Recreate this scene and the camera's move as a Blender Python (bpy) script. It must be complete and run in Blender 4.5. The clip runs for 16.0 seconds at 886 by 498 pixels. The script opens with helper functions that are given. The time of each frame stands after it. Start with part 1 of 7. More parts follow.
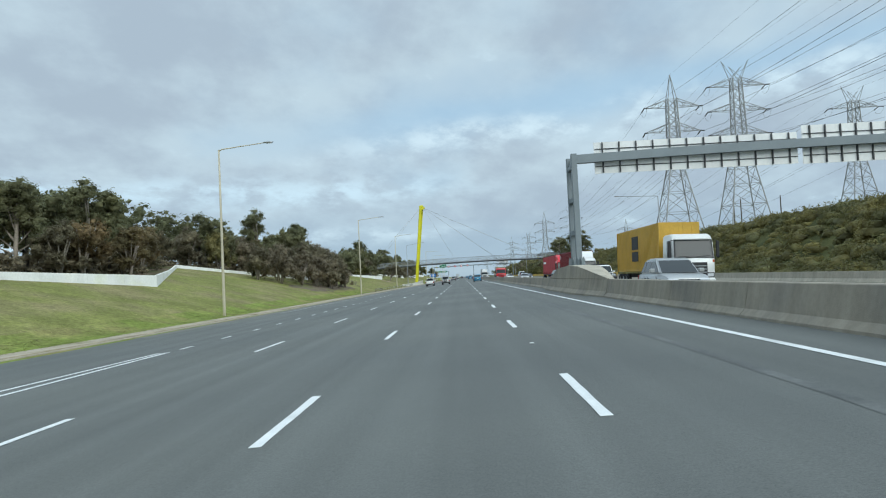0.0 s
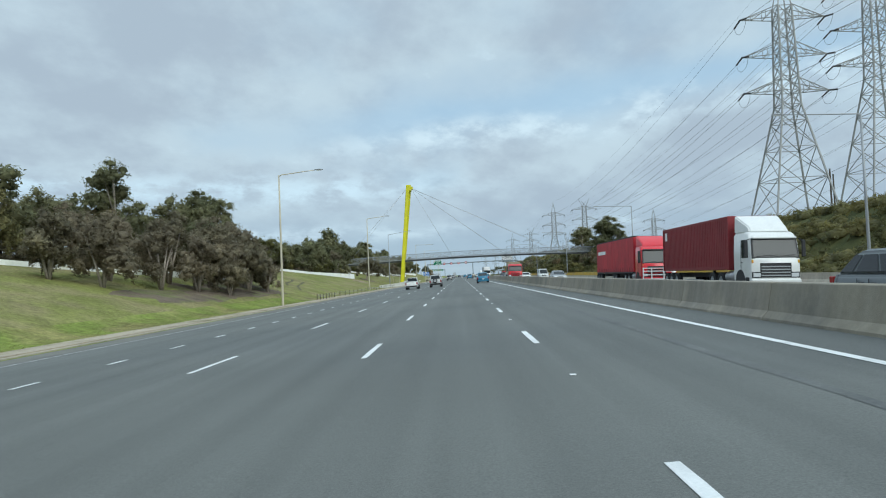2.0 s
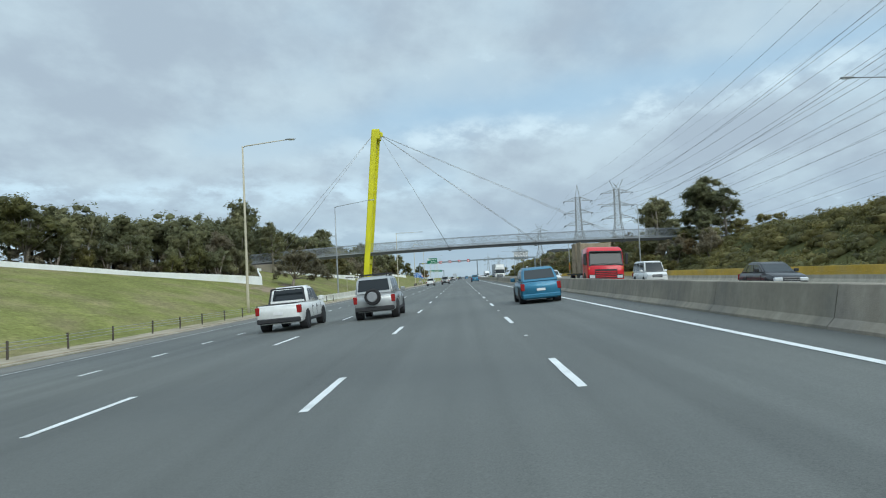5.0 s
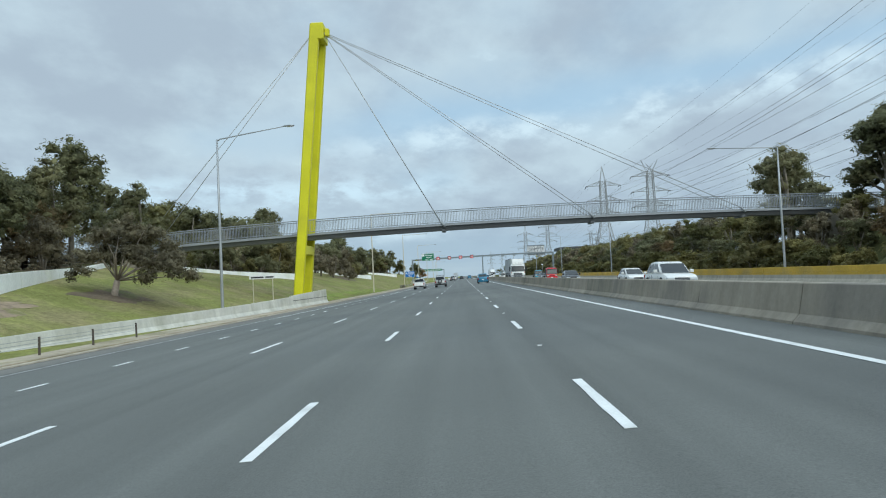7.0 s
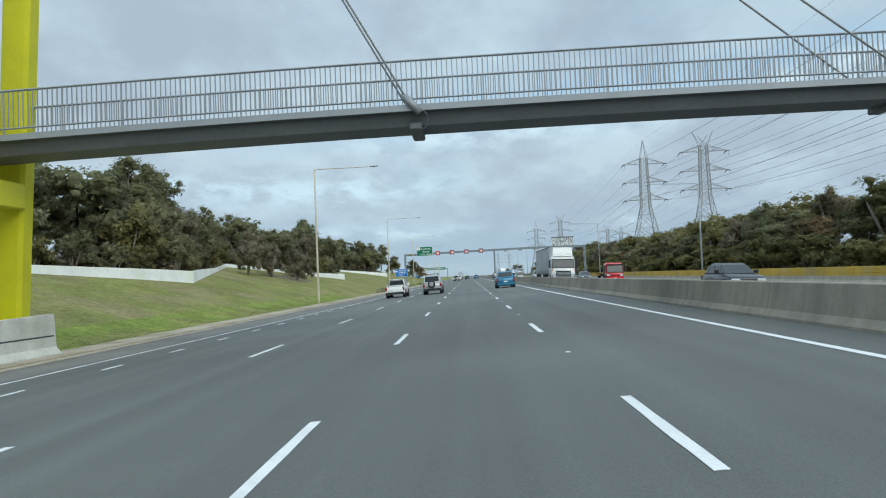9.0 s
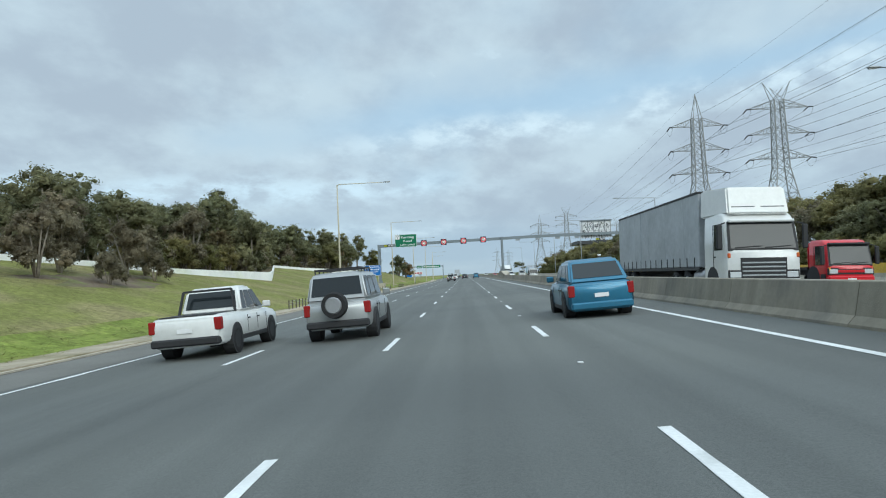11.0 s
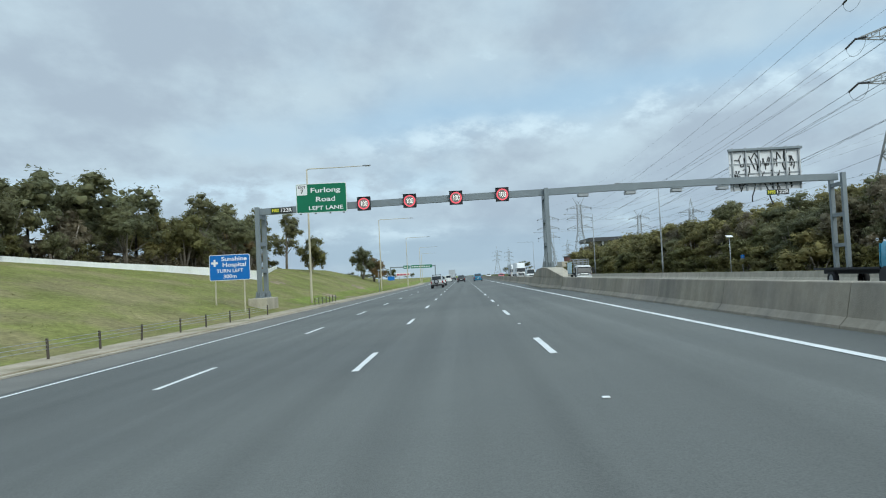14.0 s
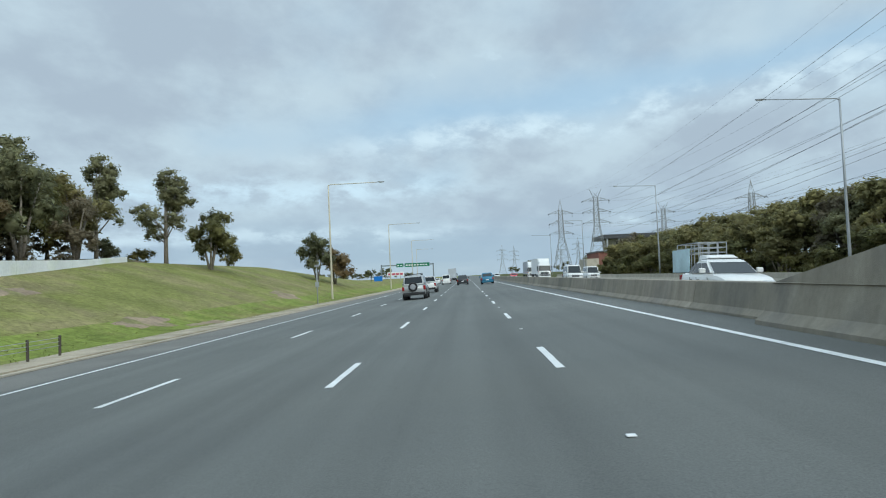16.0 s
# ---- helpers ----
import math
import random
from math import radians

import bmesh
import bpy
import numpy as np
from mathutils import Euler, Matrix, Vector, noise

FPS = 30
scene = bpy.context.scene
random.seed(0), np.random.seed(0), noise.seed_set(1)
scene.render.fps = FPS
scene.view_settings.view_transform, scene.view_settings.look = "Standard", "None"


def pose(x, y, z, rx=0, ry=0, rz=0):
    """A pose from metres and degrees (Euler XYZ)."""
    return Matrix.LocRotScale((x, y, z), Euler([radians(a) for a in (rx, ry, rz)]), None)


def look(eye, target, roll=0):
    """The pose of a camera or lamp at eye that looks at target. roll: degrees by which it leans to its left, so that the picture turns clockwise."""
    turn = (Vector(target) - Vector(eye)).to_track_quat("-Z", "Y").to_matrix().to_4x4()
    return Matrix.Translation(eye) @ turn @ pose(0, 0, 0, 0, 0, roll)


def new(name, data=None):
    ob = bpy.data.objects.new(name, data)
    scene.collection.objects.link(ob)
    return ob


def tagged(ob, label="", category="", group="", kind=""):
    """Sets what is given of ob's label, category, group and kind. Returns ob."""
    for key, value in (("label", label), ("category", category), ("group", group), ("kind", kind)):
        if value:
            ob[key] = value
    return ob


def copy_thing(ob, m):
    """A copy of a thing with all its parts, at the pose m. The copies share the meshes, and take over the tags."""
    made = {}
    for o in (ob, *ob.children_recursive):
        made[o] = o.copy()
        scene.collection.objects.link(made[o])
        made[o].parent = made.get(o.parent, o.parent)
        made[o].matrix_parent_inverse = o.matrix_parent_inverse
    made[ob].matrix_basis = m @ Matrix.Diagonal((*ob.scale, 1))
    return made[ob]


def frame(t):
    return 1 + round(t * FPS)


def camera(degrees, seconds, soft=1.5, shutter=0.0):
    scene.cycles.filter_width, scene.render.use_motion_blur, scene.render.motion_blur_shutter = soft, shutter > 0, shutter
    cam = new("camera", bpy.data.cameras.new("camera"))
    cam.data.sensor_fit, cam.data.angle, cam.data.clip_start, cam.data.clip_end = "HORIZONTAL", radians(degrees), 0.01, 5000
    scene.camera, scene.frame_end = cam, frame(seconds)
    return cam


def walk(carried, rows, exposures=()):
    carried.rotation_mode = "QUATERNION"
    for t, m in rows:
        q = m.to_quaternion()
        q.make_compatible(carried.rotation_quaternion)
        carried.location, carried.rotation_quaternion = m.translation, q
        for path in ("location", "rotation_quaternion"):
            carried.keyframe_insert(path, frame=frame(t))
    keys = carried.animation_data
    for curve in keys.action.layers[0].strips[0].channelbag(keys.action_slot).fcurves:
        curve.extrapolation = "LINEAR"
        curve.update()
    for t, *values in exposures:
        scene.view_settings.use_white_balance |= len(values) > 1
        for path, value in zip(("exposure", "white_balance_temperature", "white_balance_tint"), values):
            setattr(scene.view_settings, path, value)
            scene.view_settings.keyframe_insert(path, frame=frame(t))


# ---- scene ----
cam = camera(64.98, 16.0, soft=1.1)
PATH = [
    (0.0, pose(0.194, 6.081, 1.531, 92.329, 2.759, 1.603)),
    (0.5, pose(0.145, 19.430, 1.529, 92.272, 2.618, 1.541)),
    (1.0, pose(0.095, 32.629, 1.526, 92.237, 2.592, 1.413)),
    (1.5, pose(0.064, 45.780, 1.525, 92.324, 2.477, 1.432)),
    (2.0, pose(0.052, 58.868, 1.524, 92.212, 2.389, 1.375)),
    (2.5, pose(0.062, 71.955, 1.525, 92.282, 2.519, 1.378)),
    (3.0, pose(0.072, 84.973, 1.525, 92.282, 2.696, 1.345)),
    (3.5, pose(0.067, 97.862, 1.525, 92.364, 2.768, 1.439)),
    (4.0, pose(0.076, 110.732, 1.526, 92.371, 2.854, 1.427)),
    (6.5, pose(0.115, 174.122, 1.527, 92.297, 2.558, 1.514)),
    (7.0, pose(0.097, 186.677, 1.527, 92.305, 2.657, 1.600)),
    (7.5, pose(0.050, 199.153, 1.524, 92.353, 2.590, 1.750)),
    (8.0, pose(-0.023, 211.497, 1.521, 92.426, 2.497, 1.878)),
    (8.5, pose(-0.100, 223.792, 1.517, 92.350, 2.398, 1.984)),
    (9.0, pose(-0.164, 236.097, 1.514, 92.283, 2.379, 2.026)),
    (9.5, pose(-0.188, 248.470, 1.513, 92.252, 2.457, 2.015)),
    (12.0, pose(-0.098, 310.795, 1.517, 92.118, 2.605, 1.735)),
    (12.5, pose(-0.078, 323.305, 1.518, 92.236, 2.648, 1.680)),
    (13.0, pose(-0.059, 335.738, 1.519, 92.155, 2.684, 1.617)),
    (13.5, pose(-0.023, 348.223, 1.521, 92.186, 2.696, 1.612)),
    (14.0, pose(0.020, 360.685, 1.523, 92.259, 2.739, 1.624)),
    (14.5, pose(0.067, 373.168, 1.525, 92.270, 2.730, 1.620)),
    (15.0, pose(0.104, 385.577, 1.527, 92.302, 2.493, 1.658)),
    (15.5, pose(0.126, 398.154, 1.528, 92.262, 2.448, 1.801)),
    (16.0, pose(0.191, 410.466, 1.531, 92.258, 2.538, 1.875)),
]
walk(cam, PATH, [(0, 0.03, 6060, 0), (9.0, 0.05, 6060, 0), (9.6, 0.13, 6060, 0), (11.8, 0.05, 6060, 0), (16, 0.03, 6060, 0)])

# ---------------------------------------------------------------- light
SUN_EL, SUN_AZ = radians(36), radians(150)
world = bpy.data.worlds.new("world")
scene.world = world
world.use_nodes = True


def build_sky(tree):
    """Clear sky under a broken grey deck, with long thin breaks that lie low over the horizon."""
    n, l = tree.nodes, tree.links
    n.clear()
    out = n.new("ShaderNodeOutputWorld")
    bg = n.new("ShaderNodeBackground")

    def put_in(socket, v):
        if hasattr(v, "links"):
            l.new(v, socket)
        else:
            socket.default_value = v

    def calc(op, a, b=0.0, c=0.0):
        m = n.new("ShaderNodeMath")
        m.operation = op
        for k, v in enumerate((a, b, c)):
            put_in(m.inputs[k], v)
        return m.outputs[0]

    def ramp(v, lo, hi, a=0.0, z=1.0):
        r = n.new("ShaderNodeMapRange")
        r.interpolation_type = "SMOOTHSTEP"
        r.inputs["From Min"].default_value, r.inputs["From Max"].default_value = lo, hi
        r.inputs["To Min"].default_value, r.inputs["To Max"].default_value = a, z
        l.new(v, r.inputs["Value"])
        return r.outputs[0]

    def mix(fac, a, b):
        m = n.new("ShaderNodeMix")
        m.data_type = "RGBA"
        for key, v in (("Factor", fac), ("A", a), ("B", b)):
            put_in(m.inputs[key], (*v, 1) if isinstance(v, tuple) else v)
        return m.outputs["Result"]

    sky = n.new("ShaderNodeTexSky")
    sky.sky_type, sky.sun_disc = "NISHITA", False
    sky.sun_elevation, sky.sun_rotation = SUN_EL, SUN_AZ
    sky.air_density, sky.dust_density, sky.ozone_density = 1.0, 1.0, 2.0
    dim = n.new("ShaderNodeVectorMath")
    dim.operation = "SCALE"
    dim.inputs["Scale"].default_value = 0.11
    l.new(sky.outputs[0], dim.inputs[0])
    co = n.new("ShaderNodeTexCoord")
    sep = n.new("ShaderNodeSeparateXYZ")
    l.new(co.outputs["Generated"], sep.inputs[0])
    x, y, z = sep.outputs

    # the direction laid onto a level sheet of cloud
    over = calc("ADD", calc("MAXIMUM", z, 0.0), 0.34)
    com = n.new("ShaderNodeCombineXYZ")
    l.new(calc("DIVIDE", x, over), com.inputs[0])
    l.new(calc("DIVIDE", y, over), com.inputs[1])

    def cloud(scale, detail, rough, turn, stretch, at=(3.7, 1.4, 0)):
        mp = n.new("ShaderNodeMapping")
        mp.inputs["Location"].default_value = at
        mp.inputs["Rotation"].default_value = (0, 0, radians(turn))
        mp.inputs["Scale"].default_value = stretch
        l.new(com.outputs[0], mp.inputs[0])
        t = n.new("ShaderNodeTexNoise")
        t.inputs["Scale"].default_value, t.inputs["Detail"].default_value = scale, detail
        t.inputs["Roughness"].default_value = rough
        l.new(mp.outputs[0], t.inputs["Vector"])
        return t.outputs["Fac"]

    broad = cloud(0.75, 5, 0.5, -24, (1.2, 1.1, 1))
    lumps = cloud(2.3, 7, 0.55, -30, (1.35, 1.0, 1))
    wisps = cloud(5.6, 8, 0.6, -24, (1.3, 1.2, 1), (0.4, 7.1, 0))
    # deck: mauve-grey bellies, paler where it thins
    shade = calc("ADD", calc("MULTIPLY", lumps, 0.62), calc("MULTIPLY", broad, 0.38))
    shade = calc("ADD", shade, calc("MULTIPLY", calc("SUBTRACT", wisps, 0.5), 0.22))
    deck = mix(ramp(shade, 0.39, 0.60), (0.445, 0.500, 0.590), (0.580, 0.658, 0.738))
    # blue seen through the thin places
    blue = mix(0.55, dim.outputs[0], (0.42, 0.56, 0.72))
    col = mix(calc("MULTIPLY", ramp(broad, 0.50, 0.66), 0.55), deck, blue)
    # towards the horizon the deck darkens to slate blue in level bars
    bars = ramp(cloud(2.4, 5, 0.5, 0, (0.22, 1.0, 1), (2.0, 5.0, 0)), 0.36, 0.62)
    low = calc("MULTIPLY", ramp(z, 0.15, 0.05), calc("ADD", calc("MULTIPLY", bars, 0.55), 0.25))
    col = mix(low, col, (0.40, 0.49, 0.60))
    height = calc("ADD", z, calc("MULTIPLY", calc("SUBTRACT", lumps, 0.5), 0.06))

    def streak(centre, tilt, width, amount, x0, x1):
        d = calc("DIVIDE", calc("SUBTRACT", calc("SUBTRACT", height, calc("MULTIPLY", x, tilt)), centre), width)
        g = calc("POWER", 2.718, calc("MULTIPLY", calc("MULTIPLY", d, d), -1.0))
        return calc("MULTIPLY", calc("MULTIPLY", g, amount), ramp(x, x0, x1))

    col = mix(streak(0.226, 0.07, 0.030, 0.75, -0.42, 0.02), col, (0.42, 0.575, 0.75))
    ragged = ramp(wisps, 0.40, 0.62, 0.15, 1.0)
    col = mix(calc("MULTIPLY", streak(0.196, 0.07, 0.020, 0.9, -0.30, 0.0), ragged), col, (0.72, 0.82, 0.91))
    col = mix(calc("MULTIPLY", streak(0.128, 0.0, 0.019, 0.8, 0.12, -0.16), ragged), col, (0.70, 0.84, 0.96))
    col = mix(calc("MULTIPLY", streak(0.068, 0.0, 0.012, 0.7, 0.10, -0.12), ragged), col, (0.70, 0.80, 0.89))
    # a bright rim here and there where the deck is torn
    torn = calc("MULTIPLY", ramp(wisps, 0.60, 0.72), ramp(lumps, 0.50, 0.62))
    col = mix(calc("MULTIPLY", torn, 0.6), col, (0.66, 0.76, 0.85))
    # an overcast sky is brightest overhead
    gain = n.new("ShaderNodeMapRange")
    gain.inputs["From Min"].default_value, gain.inputs["From Max"].default_value = 0.4, 1.0
    gain.inputs["To Min"].default_value, gain.inputs["To Max"].default_value = 1.0, 2.0
    l.new(z, gain.inputs["Value"])
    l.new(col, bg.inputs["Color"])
    l.new(gain.outputs[0], bg.inputs["Strength"])
    l.new(bg.outputs[0], out.inputs[0])


build_sky(world.node_tree)
sun = new("sun", bpy.data.lights.new("sun", "SUN"))
sun.data.energy, sun.data.angle, sun.data.color = 1.8, radians(45), (1.0, 0.96, 0.9)
sun.matrix_world = look((0, 0, 0), (-math.cos(SUN_EL) * math.sin(SUN_AZ), -math.cos(SUN_EL) * math.cos(SUN_AZ), -math.sin(SUN_EL)))


# ---------------------------------------------------------------- materials
def mat(name, col, rough=0.8, metal=0.0, var=0.2, big=0.6, small=14.0, bump=0.15, grain=60.0, rnd=0.0, second=None, cut=(0.42, 0.6), spec=0.4, coat=0.0, streak=0.0, run=(1, 1, 1), fleck=0.0):
    """A surface with colour variation at two scales, an optional second colour in patches, fine relief and a spread from object to object."""
    m = bpy.data.materials.new(name)
    m.use_nodes = True
    n, l = m.node_tree.nodes, m.node_tree.links
    b = n["Principled BSDF"]
    b.inputs["Roughness"].default_value, b.inputs["Metallic"].default_value = rough, metal
    b.inputs["Specular IOR Level"].default_value, b.inputs["Coat Weight"].default_value = spec, coat
    geo = n.new("ShaderNodeNewGeometry")

    def noise_at(scale, detail=5.0, stretch=None):
        t = n.new("ShaderNodeTexNoise")
        t.inputs["Scale"].default_value, t.inputs["Detail"].default_value = scale, detail
        src = geo.outputs["Position"]
        if stretch:
            mp = n.new("ShaderNodeMapping")
            mp.inputs["Scale"].default_value = stretch
            l.new(src, mp.inputs["Vector"])
            src = mp.outputs[0]
        l.new(src, t.inputs["Vector"])
        return t.outputs["Fac"]

    def blend(mode, a, bb, fac=1.0):
        x = n.new("ShaderNodeMix")
        x.data_type, x.blend_type = "RGBA", mode
        for key, v in (("A", a), ("B", bb), ("Factor", fac)):
            if hasattr(v, "links"):
                l.new(v, x.inputs[key])
            else:
                x.inputs[key].default_value = v if key == "Factor" else (*v, 1)
        return x.outputs["Result"]

    def ramp(src, lo, hi, a, z):
        r = n.new("ShaderNodeMapRange")
        r.inputs["From Min"].default_value, r.inputs["From Max"].default_value = lo, hi
        r.inputs["To Min"].default_value, r.inputs["To Max"].default_value = a, z
        l.new(src, r.inputs["Value"])
        return r.outputs[0]

    colour = tuple(col)
    if second:
        colour = blend("MIX", colour, second, ramp(noise_at(big * 0.7, 6), cut[0], cut[1], 0, 1))
    layers = [(noise_at(big), var), (noise_at(small, 3), var * 0.7)]
    if streak:
        layers.append((noise_at(1.0, 5, run), streak))
    if fleck:
        layers.append((noise_at(55.0, 2), fleck))
    for src, amount in layers:
        v = ramp(src, 0.28, 0.72, 1 - amount, 1 + amount)
        c = n.new("ShaderNodeCombineColor")
        for k in range(3):
            l.new(v, c.inputs[k])
        colour = blend("MULTIPLY", colour, c.outputs[0])
    if rnd:
        info = n.new("ShaderNodeObjectInfo")
        hsv = n.new("ShaderNodeHueSaturation")
        l.new(ramp(info.outputs["Random"], 0, 1, 1 - rnd, 1 + rnd), hsv.inputs["Value"])
        l.new(ramp(info.outputs["Random"], 0, 1, 0.5 + rnd * 0.06, 0.5 - rnd * 0.06), hsv.inputs["Hue"])
        l.new(colour, hsv.inputs["Color"])
        colour = hsv.outputs[0]
    l.new(colour, b.inputs["Base Color"]) if hasattr(colour, "links") else None
    if bump:
        bp = n.new("ShaderNodeBump")
        bp.inputs["Strength"].default_value, bp.inputs["Distance"].default_value = bump, 0.02
        l.new(noise_at(grain, 4), bp.inputs["Height"])
        l.new(bp.outputs[0], b.inputs["Normal"])
    return m


def glow(name, col, strength):
    m = bpy.data.materials.new(name)
    m.use_nodes = True
    b = m.node_tree.nodes["Principled BSDF"]
    b.inputs["Base Color"].default_value = (*col, 1)
    b.inputs["Emission Color"].default_value, b.inputs["Emission Strength"].default_value = (*col, 1), strength
    return m


def leaf_mat(name, col, dark, rnd=0.25):
    m = mat(name, col, rough=0.6, var=0.32, big=0.35, small=2.6, bump=0.0, rnd=rnd, second=dark, cut=(0.4, 0.62), spec=0.25)
    n, l = m.node_tree.nodes, m.node_tree.links
    b, out = n["Principled BSDF"], n["Material Output"]
    isl = n.new("ShaderNodeNewGeometry")
    r = n.new("ShaderNodeMapRange")
    r.inputs["To Min"].default_value, r.inputs["To Max"].default_value = 0.78, 1.3
    l.new(isl.outputs["Random Per Island"], r.inputs["Value"])
    src = b.inputs["Base Color"].links[0].from_socket
    v = n.new("ShaderNodeHueSaturation")
    l.new(src, v.inputs["Color"])
    l.new(r.outputs[0], v.inputs["Value"])
    l.new(v.outputs[0], b.inputs["Base Color"])
    co = n.new("ShaderNodeTexNoise")
    co.inputs["Scale"].default_value, co.inputs["Detail"].default_value, co.inputs["Roughness"].default_value = 3.4, 6.0, 0.7
    l.new(isl.outputs["Position"], co.inputs["Vector"])
    bp = n.new("ShaderNodeBump")
    bp.inputs["Strength"].default_value, bp.inputs["Distance"].default_value = 0.45, 0.2
    l.new(co.outputs["Fac"], bp.inputs["Height"])
    l.new(bp.outputs[0], b.inputs["Normal"])
    tr = n.new("ShaderNodeBsdfTranslucent")
    l.new(v.outputs[0], tr.inputs["Color"])
    sh = n.new("ShaderNodeMixShader")
    sh.inputs[0].default_value = 0.48
    l.new(b.outputs[0], sh.inputs[1])
    l.new(tr.outputs[0], sh.inputs[2])
    l.new(sh.outputs[0], out.inputs["Surface"])
    return m


ASPHALT = mat("asphalt", (0.134, 0.139, 0.128), 0.78, var=0.10, big=0.12, small=30, bump=0.5, grain=110, second=(0.112, 0.118, 0.112), cut=(0.4, 0.62), spec=0.5, streak=0.16, run=(1.5, 0.018, 1), fleck=0.2)
OLD_ASPHALT = mat("worn_asphalt", (0.175, 0.17, 0.155), 0.9, var=0.15, big=0.4, small=25, bump=0.3, grain=120)
PAINT = mat("road_paint", (0.74, 0.75, 0.74), 0.7, var=0.10, big=1.5, small=25, bump=0.2, grain=100, second=(0.55, 0.56, 0.55), cut=(0.55, 0.72))
WORN_PAINT = mat("worn_road_paint", (0.45, 0.45, 0.44), 0.7, var=0.2, big=2.5, small=30, bump=0.2, grain=100, second=(0.25, 0.25, 0.25), cut=(0.5, 0.65))
CONCRETE = mat("concrete", (0.30, 0.268, 0.212), 0.88, var=0.10, big=0.7, small=9, bump=0.3, grain=40, rnd=0.12, second=(0.235, 0.215, 0.18), cut=(0.46, 0.62), streak=0.15, run=(2.6, 2.6, 0.22))
PALE_CONCRETE = mat("pale_concrete", (0.45, 0.405, 0.325), 0.88, var=0.12, big=0.8, small=9, bump=0.2, grain=40, rnd=0.08, streak=0.14, run=(1.8, 1.8, 0.3))
WHITEWALL = mat("white_wall_paint", (0.86, 0.86, 0.83), 0.8, var=0.09, big=0.5, small=7, bump=0.15, grain=30, second=(0.78, 0.79, 0.65), cut=(0.55, 0.75), streak=0.03, run=(1.0, 1.0, 0.4))
YELLOW = mat("yellow_barrier_paint", (0.62, 0.40, 0.055), 0.7, var=0.15, big=0.4, small=6, bump=0.15, grain=30, second=(0.5, 0.36, 0.12), cut=(0.5, 0.7))
LIME = mat("yellow_mast_paint", (0.66, 0.62, 0.015), 0.5, var=0.05, big=0.5, small=8, bump=0.05, grain=30, second=(0.56, 0.52, 0.02), cut=(0.5, 0.75))
GRASS = mat("mown_grass", (0.195, 0.202, 0.062), 0.9, var=0.2, big=0.3, small=1.5, bump=0.9, grain=11, second=(0.235, 0.208, 0.098), cut=(0.44, 0.62), spec=0.12, streak=0.26, run=(4, 4, 4), fleck=0.3)
LUSH = mat("lush_grass", (0.185, 0.225, 0.05), 0.9, var=0.24, big=0.35, small=1.6, bump=0.9, grain=11, second=(0.23, 0.215, 0.08), cut=(0.47, 0.65), spec=0.12, streak=0.32, run=(4, 4, 4), fleck=0.3)
MULCH = mat("leaf_litter", (0.15, 0.115, 0.08), 0.95, var=0.35, big=0.4, small=8, bump=0.6, grain=25, second=(0.075, 0.085, 0.03), spec=0.1)
DIRT = mat("verge_dirt", (0.40, 0.345, 0.265), 0.95, var=0.2, big=0.6, small=9, bump=0.4, grain=40, second=(0.27, 0.24, 0.15), cut=(0.5, 0.66), spec=0.2)
HILLSOIL = mat("scrub_ground", (0.10, 0.10, 0.038), 0.95, var=0.3, big=0.3, small=5, bump=0.6, grain=20, second=(0.065, 0.072, 0.03), spec=0.1)
GALV = mat("galvanised_steel", (0.36, 0.375, 0.385), 0.5, 0.45, var=0.10, big=1.2, small=15, bump=0.05, rnd=0.06)
POLE_TAN = mat("painted_pole", (0.50, 0.455, 0.345), 0.6, 0.0, var=0.08, big=0.8, small=12, bump=0.05)
GANTRY_STEEL = mat("grey_gantry_paint", (0.215, 0.245, 0.26), 0.5, 0.2, var=0.07, big=0.8, small=10, bump=0.04)
DECK_STEEL = mat("grey_deck_paint", (0.12, 0.125, 0.13), 0.55, 0.15, var=0.10, big=0.7, small=9, bump=0.05)
PALE_STEEL = mat("pale_railing_paint", (0.30, 0.315, 0.33), 0.5, 0.2, var=0.06, big=1, small=12, bump=0.0)
STAY = mat("grey_stay_cable", (0.46, 0.46, 0.46), 0.5, 0.3, var=0.05, bump=0.0)
CABLE = mat("dark_cable", (0.11, 0.115, 0.12), 0.5, 0.4, var=0.05, bump=0.0)
LATTICE = mat("weathered_lattice_steel", (0.29, 0.295, 0.29), 0.6, 0.3, var=0.15, big=0.3, small=6, bump=0.0)
INSULATOR = mat("insulator_glaze", (0.05, 0.045, 0.045), 0.3, var=0.1, bump=0.0)
BARK = mat("grey_bark", (0.27, 0.235, 0.19), 0.9, var=0.3, big=0.8, small=8, bump=0.5, grain=30, rnd=0.2)
LEAF_GUM = leaf_mat("gum_foliage", (0.235, 0.23, 0.118), (0.195, 0.198, 0.105))
LEAF_OLIVE = leaf_mat("olive_foliage", (0.245, 0.225, 0.088), (0.185, 0.18, 0.08))
LEAF_DARK = leaf_mat("sheoak_foliage", (0.272, 0.235, 0.15), (0.22, 0.192, 0.128), 0.15)
LEAF_RUST = leaf_mat("rusty_foliage", (0.26, 0.19, 0.095), (0.19, 0.16, 0.085), 0.2)
LEAF_SCRUB = leaf_mat("scrub_foliage", (0.215, 0.19, 0.066), (0.14, 0.14, 0.058), 0.15)
SIGN_BACK = mat("bare_sign_back", (0.8, 0.8, 0.78), 0.55, 0.1, var=0.07, big=0.6, small=6, bump=0.03)
DARK_STEEL = mat("dark_bracket", (0.07, 0.072, 0.075), 0.6, 0.3, var=0.1, bump=0.0)
